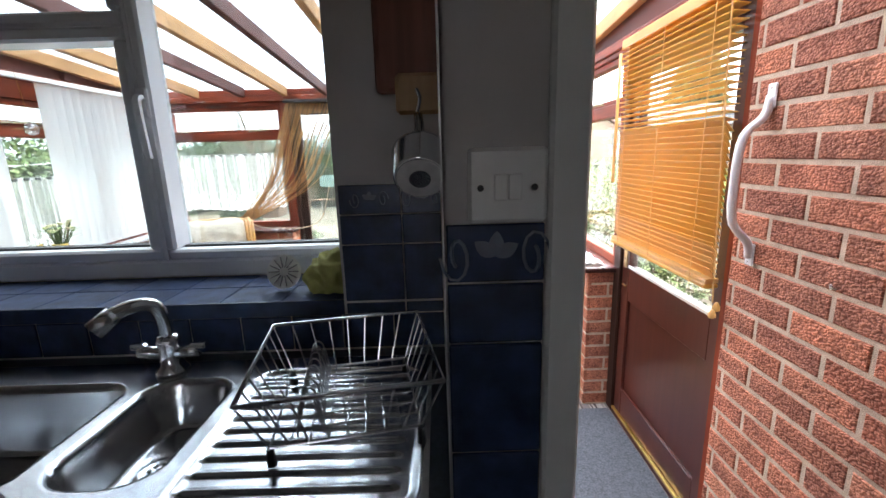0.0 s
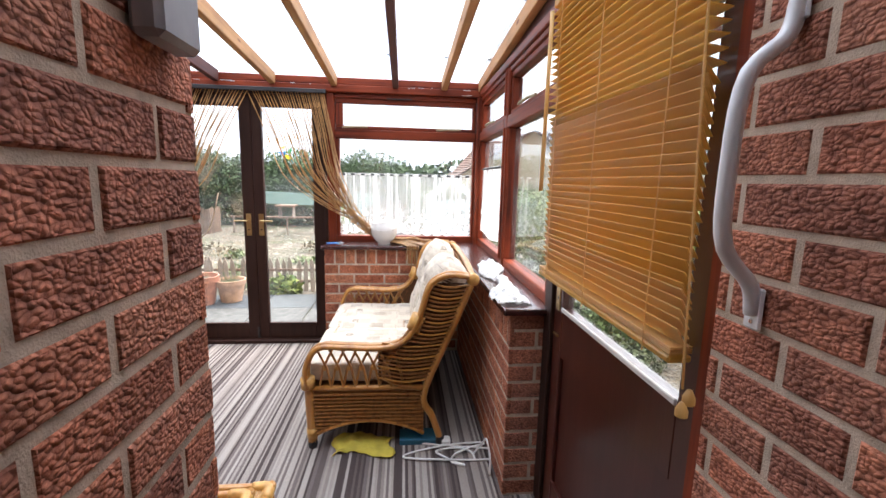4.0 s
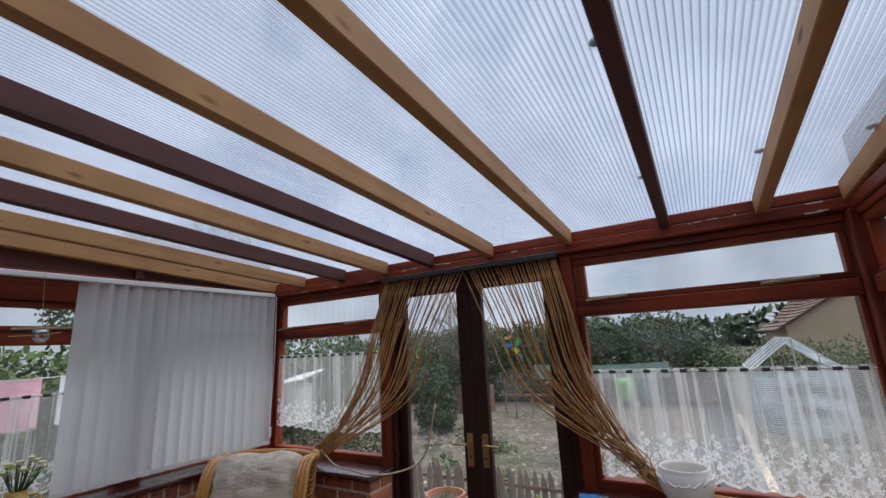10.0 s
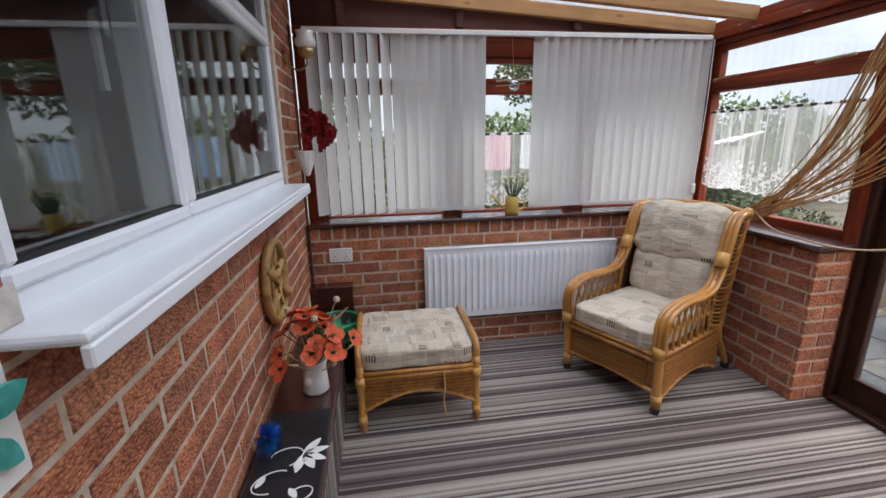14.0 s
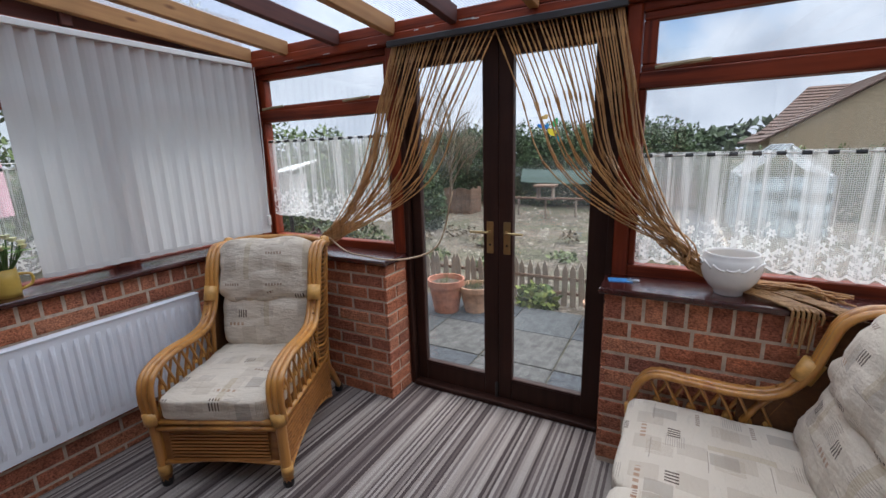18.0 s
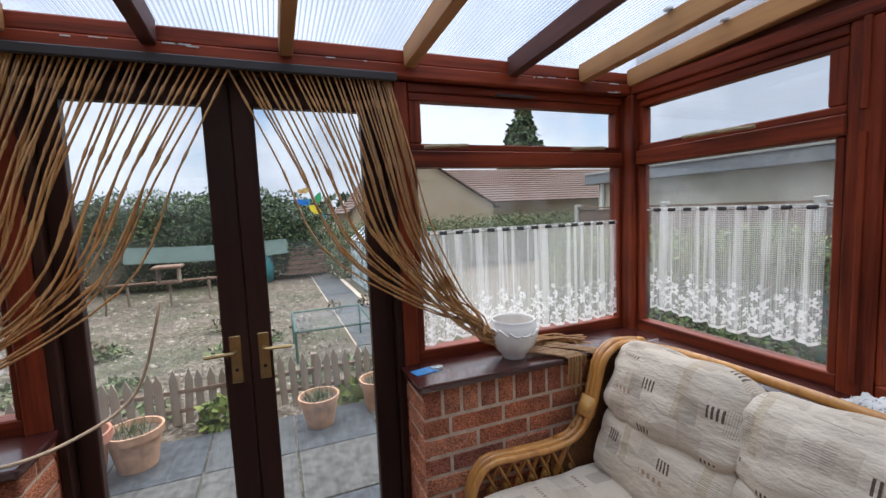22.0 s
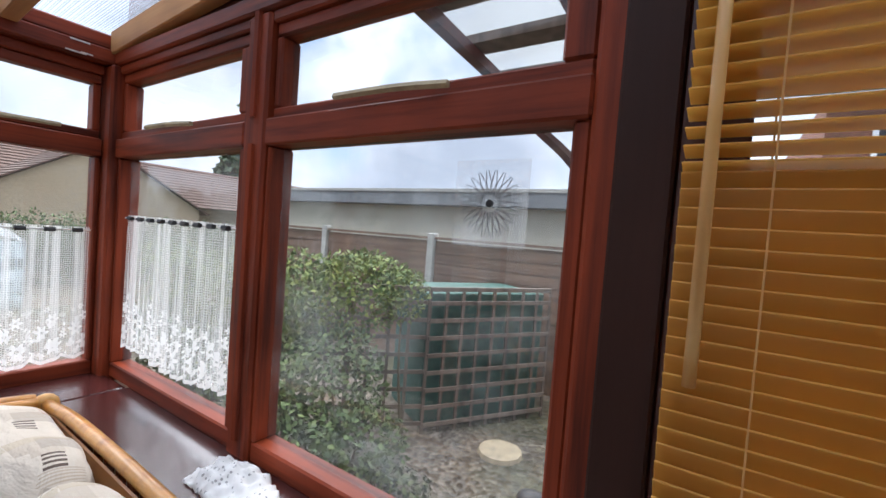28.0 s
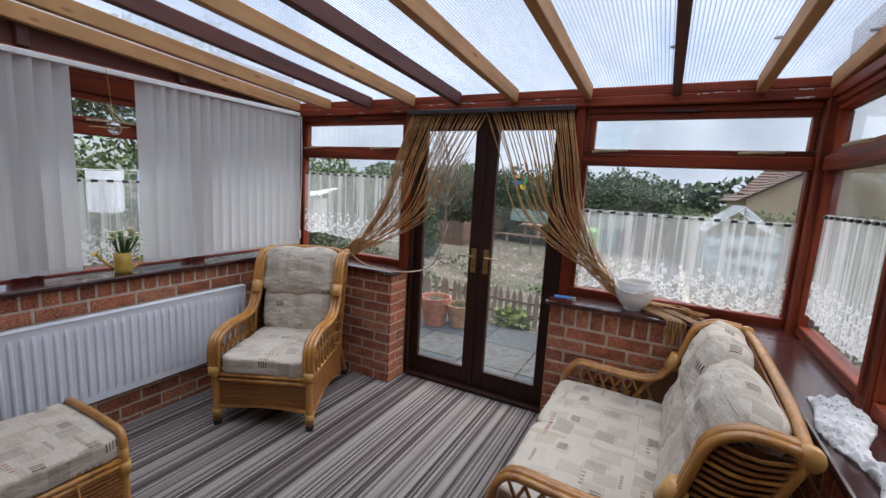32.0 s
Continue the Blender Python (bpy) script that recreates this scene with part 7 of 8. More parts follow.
# beside the window and above the sink
z1 = 1.465
for high in (0.068, 0.069, 0.139):
    for x0, x1 in ((-0.638, -0.494), (-0.491, -0.400)):
        tile(x0, x1, -0.0095, -0.0042, z1 - high, z1)
    z1 -= high + GR
for x0, x1 in ((-0.638, -0.494), (-0.491, -0.400)):
    tile(x0, x1, -0.0095, -0.0042, 1.15, 1.177)
border(-0.566, 1.431, -0.0095, 0.7)
border(-0.445, 1.431, -0.0095, 0.7)
x = -0.400
while x > -2.9:
    tile(x - 0.1235, x, -0.0095, -0.0042, TZ, 1.147)
    x -= 0.1265
x = -0.648
while x > -2.9:
    part("tile", box(x - 0.15, x, -0.0045, 0.122, 1.181, 1.187, 0.0015), TILE_SILL, TILES)
    part("tile", box(x - 0.15, x, 0.125, 0.248, 1.181, 1.187, 0.0015), TILE_SILL, TILES)
    x -= 0.153
slab_of("sill_tile_edge", -2.98, -0.645, -0.0105, -0.0045, 1.149, 1.187, BLUE_TILE)

# ---------------------------------------------------------------- garden
G = -0.10
gnd = part("ground", sheet(40, 40, lambda u, v: (-200 + 400 * u, -200 + 400 * v, G)), GRAVEL)
tagged(gnd, "pale gravel garden with weeds", "ground", kind="structure")
base = part("patio_bed", box(-3.4, 1.0, 3.29, 5.04, G - 0.05, G + 0.008), GRAVEL)
tagged(base, "mortar bed of the patio", "patio", kind="structure")


def slabs(parent, x0, x1, y0, y1, s, z, seed):
    r = random.Random(seed)
    y = y0
    while y < y1 - 0.1:
        x = x0
        while x < x1 - 0.1:
            q = part("slab", box(-s / 2 + 0.006, s / 2 - 0.006, -s / 2 + 0.006, s / 2 - 0.006, 0, 0.04, 0.005), SLAB_MATS[r.randrange(3)], parent)
            q.matrix_basis = Matrix.Translation((x + s / 2, y + s / 2, z + r.uniform(-0.003, 0.003))) @ Matrix.Rotation(r.uniform(-0.006, 0.006), 4, "X")
            x += s
        y += s


SLAB_MATS = [SLAB, plain("buff_slab", (0.078, 0.075, 0.07), 0.9, vary=0.5, scale=18, bumpy=0.4), plain("grey_slab", (0.05, 0.055, 0.062), 0.9, vary=0.5, scale=18, bumpy=0.4)]
slabs(base, -3.35, 0.9, 3.31, 5.04, 0.575, G - 0.02, 3)
path = part("garden_path", box(-0.25, 0.45, 5.9, 13.4, G - 0.04, G + 0.006), MORTAR)
tagged(path, "slab path down the garden", "path", kind="structure")
slabs(path, -0.24, 0.45, 6.0, 13.3, 0.6, G - 0.026, 9)

fence = empty("picket_fence", pose(0, 0, 0), "low weathered picket fence round the planting bed", "fence")
rng = random.Random(4)
pk_bm = bmesh.new()
vs = [(-0.028, 0, 0), (0.028, 0, 0), (0.028, 0, 0.37), (0, 0, 0.45), (-0.028, 0, 0.37)]
bot = [pk_bm.verts.new((a, -0.008, c)) for a, b, c in vs]
top_ = [pk_bm.verts.new((a, 0.008, c)) for a, b, c in vs]
pk_bm.faces.new(bot)
pk_bm.faces.new(top_[::-1])
for i in range(5):
    pk_bm.faces.new((bot[i], top_[i], top_[(i + 1) % 5], bot[(i + 1) % 5]))
first = part("picket", pk_bm, FENCE_UP, fence)
first.matrix_basis = Matrix.Translation((-3.6, 5.25, G))
for k in range(1, 40):
    x = -3.6 + k * 0.089
    share("picket", first.data, fence, Matrix.Translation((x, 5.25 + 0.03 * math.sin(x * 3), G + rng.uniform(-0.02, 0.03))) @ Matrix.Rotation(rng.uniform(-0.08, 0.08), 4, "Y"))
for z in (0.12, 0.27):
    part("rail", box(-3.65, -0.1, 5.262, 5.285, G + z, G + z + 0.035, 0.004), FENCE, fence)
for x in (-3.2, -1.9, -0.85, -0.12):
    part("post", box(x - 0.025, x + 0.025, 5.29, 5.34, G, G + 0.42, 0.004), FENCE_UP, fence)


PALE_POT = plain("weathered_clay", (0.42, 0.24, 0.15), 0.9, vary=0.3, scale=14, bumpy=0.25)


def flowerpot(x, y, r, h, planted, clay=TERRACOTTA, grp="terracotta pots on the patio"):
    o = empty("flowerpot", Matrix.Translation((x, y, G + 0.022)), "terracotta flowerpot with dry soil and a few shoots on the patio" if clay is TERRACOTTA else "pale weathered clay flowerpot with green shoots on the patio", "flowerpot", grp)
    part("pot", lathe([(0.0, 0), (r * 0.68, 0), (r * 0.92, h * 0.78), (r * 1.0, h * 0.8), (r * 1.03, h), (r * 0.94, h), (r * 0.88, h * 0.8), (0.0, h * 0.8)], 24), clay, o, smooth=False)
    part("soil", lathe([(0.0, h * 0.84), (r * 0.86, h * 0.84), (r * 0.86, h * 0.86), (0.0, h * 0.87)], 16), plain("dry_soil", (0.07, 0.05, 0.035), 0.95, vary=0.4, scale=40), o)
    rr = random.Random(int(x * 100))
    bm = bmesh.new()
    for k in range(planted):
        a, b = rr.uniform(0, 6.28), rr.uniform(0, r * 0.7)
        p = Vector((b * math.cos(a), b * math.sin(a), h * 0.86))
        q = p + Vector((rr.uniform(-0.05, 0.05), rr.uniform(-0.05, 0.05), rr.uniform(0.03, 0.12)))
        bm.faces.new([bm.verts.new(p + Vector((0.004, 0, 0))), bm.verts.new(p - Vector((0.004, 0, 0))), bm.verts.new(q)])
    part("shoots", bm, PALE_LEAF, o)


flowerpot(-2.31, 4.64, 0.18, 0.33, 30)
flowerpot(-2.04, 4.76, 0.165, 0.26, 60, PALE_POT)
flowerpot(-0.865, 4.80, 0.15, 0.23, 90, PALE_POT)
flowerpot(-0.39, 4.87, 0.145, 0.25, 40, PALE_POT)


# leaves: thousands of small blades joined per plant
def leaf_cloud(name, mat, blobs, n, size, seed, parent=None, flat=0.0, droop=0.0):
    """n leaves over the shells of the given balls (x, y, z, rx, ry, rz)."""
    r = np.random.RandomState(seed)
    vol = np.array([b[3] * b[4] + b[4] * b[5] + b[3] * b[5] for b in blobs])
    pick = r.choice(len(blobs), n, p=vol / vol.sum())
    B = np.array(blobs)[pick]
    d = r.normal(size=(n, 3))
    d /= np.linalg.norm(d, axis=1)[:, None]
    rad = (0.62 + 0.45 * r.rand(n) ** 0.6)[:, None]
    c = B[:, :3] + d * B[:, 3:] * rad
    e = r.normal(size=(n, 3))
    e[:, 2] -= droop
    e = e + d * 0.6
    e /= np.linalg.norm(e, axis=1)[:, None]
    f = np.cross(e, d + 0.3 * r.normal(size=(n, 3)))
    f /= np.linalg.norm(f, axis=1)[:, None] + 1e-9
    s = (size * (0.6 + 0.8 * r.rand(n)))[:, None]
    v = np.stack([c - f * s * 0.22, c + e * s * 0.5 - f * s * 0.3, c + e * s, c + e * s * 0.5 + f * s * 0.3, c + f * s * 0.22], 1).reshape(-1, 3)
    v[:, 2] = np.maximum(v[:, 2], G + 0.005)
    me = bpy.data.meshes.new(name)
    faces = np.arange(5 * n).reshape(n, 5)
    me.from_pydata(v.tolist(), [], faces.tolist())
    me.materials.append(mat)
    ob = new(name, me)
    if parent is not None:
        ob.parent = parent
    return ob


def shrub(label, mat, blobs, n, size, seed, kind="shrub", trunk=True):
    o = empty("shrub" if kind == "shrub" else kind, pose(0, 0, 0), label, kind)
    leaf_cloud("crown", mat, blobs, n, size, seed, o)
    if trunk:
        r = random.Random(seed)
        for b in blobs[:10]:
            part("stem", tube([(b[0] + r.uniform(-0.1, 0.1), b[1], G - 0.02), (b[0], b[1] + r.uniform(-0.08, 0.08), (b[2] + G) / 2), (b[0], b[1], b[2] + 0.3 * b[5])], 0.012 + 0.01 * b[5], 5, 6, None, 0.4), TWIG, o)
    return o


shrub("golden-green evergreen shrub growing over the trellis", SHRUB_LEAF, [(2.28, 3.5, 1.0, 0.42, 0.36, 0.32), (2.0, 3.85, 0.95, 0.42, 0.42, 0.36), (1.72, 4.1, 0.92, 0.42, 0.45, 0.38), (2.7, 3.75, 1.08, 0.38, 0.38, 0.22), (1.5, 4.5, 0.95, 0.45, 0.5, 0.36), (2.5, 3.2, 1.02, 0.22, 0.18, 0.20)], 12500, 0.033, 3)
shrub("dark green spreading shrub below the side window", MID_LEAF, [(1.95, 3.35, 0.42, 0.4, 0.35, 0.4), (1.6, 3.75, 0.4, 0.42, 0.45, 0.42), (1.45, 3.2, 0.2, 0.35, 0.4, 0.3), (1.85, 2.95, 0.15, 0.32, 0.28, 0.26), (1.3, 4.3, 0.45, 0.4, 0.5, 0.45)], 9500, 0.036, 4)
shrub("low straggling bush with golden twig tips on the gravel", DARK_LEAF, [(1.3, 2.75, 0.08, 0.34, 0.4, 0.22), (1.22, 3.4, 0.1, 0.36, 0.4, 0.24), (1.68, 2.62, 0.02, 0.3, 0.26, 0.18), (1.15, 2.2, -0.03, 0.24, 0.3, 0.14)], 4600, 0.034, 5)
shrub("low ferny weeds along the side gravel", SHRUB_LEAF, [(1.0, 1.6, -0.06, 0.18, 0.3, 0.12), (1.0, 0.9, -0.06, 0.15, 0.35, 0.12), (1.3, 1.95, -0.05, 0.2, 0.2, 0.12)], 900, 0.05, 8, trunk=False)
shrub("green tuft of weeds in front of the picket fence", SHRUB_LEAF, [(-1.52, 5.13, -0.02, 0.2, 0.1, 0.16), (-0.55, 5.2, -0.05, 0.12, 0.1, 0.08)], 500, 0.07, 12, trunk=False)
hb = [(-10 + 0.62 * k, 13.6 + 0.2 * math.sin(k * 1.7), 0.85 + 0.1 * math.sin(k * 2.3), 0.72, 0.5, 1.25 + 0.12 * math.sin(k * 3.1)) for k in range(16)] + [(-0.15, 13.6, 0.6, 0.5, 0.45, 1.05)]
shrub("tall dark conifer hedge along the end of the garden", HEDGE_LEAF, hb + [(b[0], b[1] + 0.5, b[2] + 0.15, 0.7, 0.4, 1.2) for b in hb[::2]], 76000, 0.075, 21, "hedge")
hb = [(0.3 + 0.22 * k, 12.5, 0.3 + 0.42 * j, 0.24, 0.34, 0.78 - 0.16 * j + 0.03 * math.sin(k * 2.1)) for k in range(46) for j in (0, 1)]
shrub("clipped green hedge in front of the bungalow", MID_LEAF, hb, 52000, 0.05, 22, "hedge")
hb = [(-8.5 + 0.5 * math.sin(k), -1 + 1.1 * k, 0.8 + 0.25 * math.sin(k * 1.9), 0.8, 0.9, 1.1 + 0.3 * math.sin(k * 2.7)) for k in range(14)]
shrub("loose green hedge and trees along the washing line's boundary", MID_LEAF, hb, 30000, 0.10, 23, "hedge")
shrub("dark columnar evergreen in the planting bed", HEDGE_LEAF, [(-4.95, 8.75, 0.35, 0.42, 0.42, 0.5), (-5.0, 8.75, 0.8, 0.36, 0.36, 0.55), (-5.02, 8.75, 1.2, 0.22, 0.22, 0.42)], 6500, 0.06, 24)
shrub("low brown perennials in the planting bed", TWIG, [(-1.9 + 0.55 * k, 8.3 + 0.8 * math.sin(k * 2.2), 0.0, 0.15, 0.15, 0.10) for k in range(6)] + [(-3.2 - 0.4 * k, 7.6 + 0.6 * math.sin(k), 0.0, 0.16, 0.16, 0.12) for k in range(4)], 800, 0.055, 25, trunk=False)
shrub("green weeds scattered over the planting bed", PALE_LEAF, [(-3.5 + 0.45 * k, 6.6 + 1.1 * math.sin(k * 1.7), -0.06, 0.2, 0.2, 0.07) for k in range(8)], 1200, 0.06, 26, trunk=False)


def tree(label, x, y, h, spread, leaves, mat, seed, bare=False):
    o = empty("tree", Matrix.Translation((x, y, G)), label, "tree")
    r = random.Random(seed)
    part("trunk", tube([(0, 0, -0.1), (0.03 * h * r.uniform(-1, 1), 0, h * 0.35), (0.05 * h * r.uniform(-1, 1), 0.03 * h, h * 0.85)], 0.02 * h, 8, 10, None, 0.2), TWIG, o)
    bl = []
    bm = bmesh.new()
    for k in range(16 if bare else 10):
        a = k * 2.4
        z0 = h * (0.25 + 0.5 * k / 16)
        p = Vector((math.cos(a) * spread * r.uniform(0.5, 1), math.sin(a) * spread * r.uniform(0.5, 1), z0 + h * r.uniform(0.15, 0.4)))
        tube([(0, 0, z0), p * 0.5 + Vector((0, 0, z0 * 0.5 + 0.05 * h)), p], 0.009 * h, 5, 6, bm, 0.3)
        if bare:
            for q in range(16):
                e = p + Vector((r.uniform(-1, 1), r.uniform(-1, 1), r.uniform(0.2, 1.2))) * spread * 0.6
                tube([p * r.uniform(0.6, 1.0) + Vector((0, 0, 0)), e], 0.0016 * h, 4, 0, bm, 0.3)
        bl.append((p.x, p.y, p.z, spread * 0.42, spread * 0.42, h * 0.14))
    part("limbs", bm, TWIG, o)
    if leaves:
        leaf_cloud("crown", mat, bl, leaves * 2, 0.022 * h, seed, o)
    return o


tree("small pale-twigged tree coming into leaf in the bed", -3.95, 10.6, 1.05, 0.32, 0, PALE_LEAF, 2, True)
tree("bare fruit tree with crooked limbs before the hedge", -5.7, 11.4, 3.0, 0.9, 0, PALE_LEAF, 7, True)
tree("leafy tree beyond the boundary hedge", -11, 6, 5.0, 1.9, 4000, PALE_LEAF, 3)
tree("leafy tree behind the hedge", -5.2, 24, 3.0, 1.7, 3500, MID_LEAF, 5)
tree("leafy tree beyond the garage", 26, 5.5, 6.0, 2.4, 4000, PALE_LEAF, 6)


def conifer(x, y, h, w, seed):
    o = empty("conifer", Matrix.Translation((x, y, G)), "tall dark conifer behind the neighbouring roof", "tree")
    part("trunk", tube([(0, 0, -0.1), (0, 0, h)], 0.018 * h, 7, 0, None, 0.1), TWIG, o)
    bl = []
    for k in range(14):
        f = k / 13
        for q in range(5 if f < 0.7 else 3):
            a = q * 1.26 + k
            rr = w * (1 - f) * 0.75
            bl.append((rr * math.cos(a), rr * math.sin(a), h * (0.12 + 0.86 * f), w * (0.34 * (1 - f) + 0.07), w * (0.34 * (1 - f) + 0.07), h * 0.045))
    leaf_cloud("crown", HEDGE_LEAF, bl, 12000, 0.04 * h, seed, o, 0, 0.8)


conifer(24.8, 42, 14.0, 3.5, 31)
woods = leaf_cloud("far_woods", leaf_mat("far_woods_leaf", (0.035, 0.06, 0.035), (0.075, 0.105, 0.055)), [(-60 + 7.5 * k, 68 + 6 * math.sin(k * 1.3), 1.3 + 0.7 * math.sin(k * 2.1), 5.5, 2.5, 2.2 + 0.9 * math.sin(k * 1.7)) for k in range(20)], 9000, 1.0, 41)
tagged(woods, "hazy line of distant woods", "woods", kind="stuff")

# loose stones and clods over the bed
def pebbles(n, seed):
    r = np.random.RandomState(seed)
    c = np.stack([r.uniform(-6.5, 4.0, n), 5.35 + 7.2 * r.rand(n) ** 1.4, np.full(n, G)], 1)
    keep = ~((c[:, 0] > -0.3) & (c[:, 0] < 0.5) & (c[:, 1] > 5.9))
    c = c[keep]
    n = len(c)
    s = (0.010 + 0.035 * r.rand(n) ** 3)[:, None, None]
    base = np.array([(1, 0, 0.1), (0, 1, 0.15), (-1, 0.1, 0.1), (0.1, -1, 0.1), (0, 0, 0.75)])
    v = (c[:, None, :] + base[None] * s * (0.7 + 0.6 * r.rand(n, 5, 3))).reshape(-1, 3)
    f = np.array([(0, 1, 4), (1, 2, 4), (2, 3, 4), (3, 0, 4)])
    faces = (np.arange(n)[:, None, None] * 5 + f[None]).reshape(-1, 3)
    me = bpy.data.meshes.new("pebbles")
    me.from_pydata(v.tolist(), [], faces.tolist())
    me.materials.append(leaf_mat("stone_and_clod", (0.06, 0.045, 0.03), (0.36, 0.32, 0.27)))
    return tagged(new("gravel_stones", me), "loose stones and soil clods over the planting bed", "gravel", kind="stuff")


pebbles(9000, 77)

# stained glass bird stuck to the french door's pane
bird = empty("bird_suncatcher", Matrix.Translation((-0.95, 3.2525, 1.57)), "small blue, green and yellow glass bird stuck on the door pane", "suncatcher")
for nm, x0, z0, ang, ln, wd, c in (("body", -0.012, -0.006, -0.6, 0.062, 0.030, (0.62, 0.52, 0.05)), ("wing", -0.01, 0.0, 2.85, 0.06, 0.022, (0.03, 0.16, 0.50)), ("wing", 0.014, 0.0, 1.15, 0.05, 0.026, (0.05, 0.30, 0.12)),
                                   ("tail", 0.026, -0.026, -1.15, 0.05, 0.02, (0.02, 0.24, 0.30)), ("head", -0.008, 0.004, 2.2, 0.022, 0.018, (0.05, 0.22, 0.42)), ("flower", -0.034, 0.045, 0.6, 0.03, 0.024, (0.50, 0.36, 0.14)), ("flower", -0.03, 0.045, 2.7, 0.024, 0.018, (0.50, 0.36, 0.14))):
    pane_ = part(nm, petal(0, 0, 0, ln, wd, 0), glow_through(plain(f"{nm}_glass_{'abcdefg'[int(ln * 1000 + wd * 1000) % 7]}", c, 0.25), c, 0.6), bird)
    pane_.matrix_basis = Matrix.Translation((x0, 0, z0)) @ Matrix.Rotation(-ang, 4, "Y") @ Matrix.Rotation(math.pi / 2, 4, "X")

# cold frame, greenhouse, garden bits
cf = empty("cold_frame", pose(0, 0, 0), "low cold frame with thin green metal edges in the bed", "cold frame")
for a, b in (((-0.95, 6.35, 0.25), (-0.10, 6.35, 0.25)), ((-0.10, 6.35, 0.25), (-0.10, 7.15, 0.30)), ((-0.10, 7.15, 0.30), (-0.95, 7.15, 0.30)), ((-0.95, 7.15, 0.30), (-0.95, 6.35, 0.25)),
             ((-0.95, 6.35, G), (-0.95, 6.35, 0.25)), ((-0.10, 6.35, G), (-0.10, 6.35, 0.25)), ((-0.10, 7.15, G), (-0.10, 7.15, 0.3)), ((-0.95, 7.15, G), (-0.95, 7.15, 0.3))):
    part("edge", tube([a, b], 0.014, 5), GREEN_PAINT, cf)
part("lid_pane", sheet(2, 2, lambda u, v: (-0.95 + 0.85 * u, 6.35 + 0.8 * v, 0.255 + 0.05 * v)), GLASS_DIRTY, cf)

gh = empty("greenhouse", pose(0, 0, 0), "small aluminium greenhouse with hazy glass", "greenhouse")
ALU = plain("aluminium", (0.62, 0.64, 0.66), 0.4, 0.8)
HAZE_GLASS = glass_mat("greenhouse_glass", 0.9, (0.8, 0.88, 0.92))
gx0, gx1, gy0, gy1, ge, gp = 0.62, 1.86, 10.0, 11.8, 0.92, 1.44
for k in range(5):
    y = gy0 + k * (gy1 - gy0) / 4
    part("rib", tube([(gx0, y, G), (gx0, y, ge), ((gx0 + gx1) / 2, y, gp), (gx1, y, ge), (gx1, y, G)], 0.016, 5), ALU, gh)
for x, z in ((gx0, ge), (gx1, ge), ((gx0 + gx1) / 2, gp), (gx0, G + 0.05)):
    part("rail", tube([(x, gy0, z), (x, gy1, z)], 0.016, 5), ALU, gh)
for k in range(1, 4):
    x = gx0 + k * (gx1 - gx0) / 4
    part("mullion", tube([(x, gy0, G), (x, gy0, ge + (gp - ge) * (1 - abs(k - 2) / 2))], 0.012, 5), ALU, gh)
part("wall_pane", box(gx0 - 0.003, gx0, gy0, gy1, G, ge), HAZE_GLASS, gh)
part("wall_pane", box(gx0, gx1, gy0 - 0.003, gy0, G, ge), HAZE_GLASS, gh)
part("roof_pane", sheet(2, 4, lambda u, v: (gx0 + u * (gx1 - gx0) / 2, gy0 + v * (gy1 - gy0), ge + u * (gp - ge))), HAZE_GLASS, gh)
part("roof_pane", sheet(2, 4, lambda u, v: (gx1 - u * (gx1 - gx0) / 2, gy0 + v * (gy1 - gy0), ge + u * (gp - ge))), HAZE_GLASS, gh)

bt = empty("bird_table", Matrix.Translation((-3.0, 10.9, G)), "wooden bird table with a little roof", "bird table")
part("post", tube([(0, 0, 0), (0, 0, 0.45)], 0.03, 6), FENCE_UP, bt)
part("tray", box(-0.2, 0.2, -0.15, 0.15, 0.45, 0.48), FENCE, bt)
part("roof", box(-0.24, 0.24, -0.2, 0.2, 0.74, 0.79, 0.01), FENCE, bt)
for sx in (-0.17, 0.17):
    part("upright", box(sx - 0.015, sx + 0.015, -0.12, 0.12, 0.48, 0.74), FENCE_UP, bt)
ra = empty("garden_rail", pose(0, 0, 0), "low timber rail and netting at the back of the bed", "rail")
part("rail", tube([(-4.6, 11.4, 0.32), (-2.2, 11.2, 0.34)], 0.03, 6), FENCE, ra)
for x in (-4.5, -3.8, -2.4):
    part("post", tube([(x, 11.35, G), (x, 11.35, 0.36)], 0.03, 6), FENCE_UP, ra)
net = part("netting", sheet(6, 3, lambda u, v: (-4.2 + 3.4 * u, 12.7 + 0.15 * v, 0.62 + 0.35 * v - 0.05 * math.sin(3.1 * u))), plain("grey_green_netting", (0.10, 0.15, 0.13), 0.8))
net.parent = ra
cb = empty("compost_bin", pose(0, 0, 0), "low compost bin of weathered brown boards", "compost bin")
for k in range(6):
    part("board", box(-5.75 + 0.13 * k, -5.63 + 0.13 * k, 11.0, 11.025, G, 0.56 + 0.03 * math.sin(k * 2.3), 0.003), FENCE, cb)
    part("board", box(-4.985, -4.96, 11.03 + 0.11 * k, 11.13 + 0.11 * k, G, 0.55 + 0.03 * math.sin(k * 1.9), 0.003), FENCE, cb)
dk = empty("garden_bench_panel", pose(0, 0, 0), "leaning slatted timber panel at the end of the path", "panel")
for k in range(6):
    part("slat", box(-0.85 + 0.03 * k, 0.28 - 0.04 * k, 13.0 + 0.05 * k, 13.03 + 0.05 * k, 0.02 + 0.12 * k, 0.12 + 0.12 * k, 0.004), FENCE, dk)
LIME = plain("lime_green_plastic", (0.16, 0.40, 0.10), 0.45, vary=0.15)
gb = empty("water_butt", Matrix.Translation((-1.83, 12.75, G)), "lime green plastic barrel on a white stand by the hedge", "water butt", "water butts by the hedge")
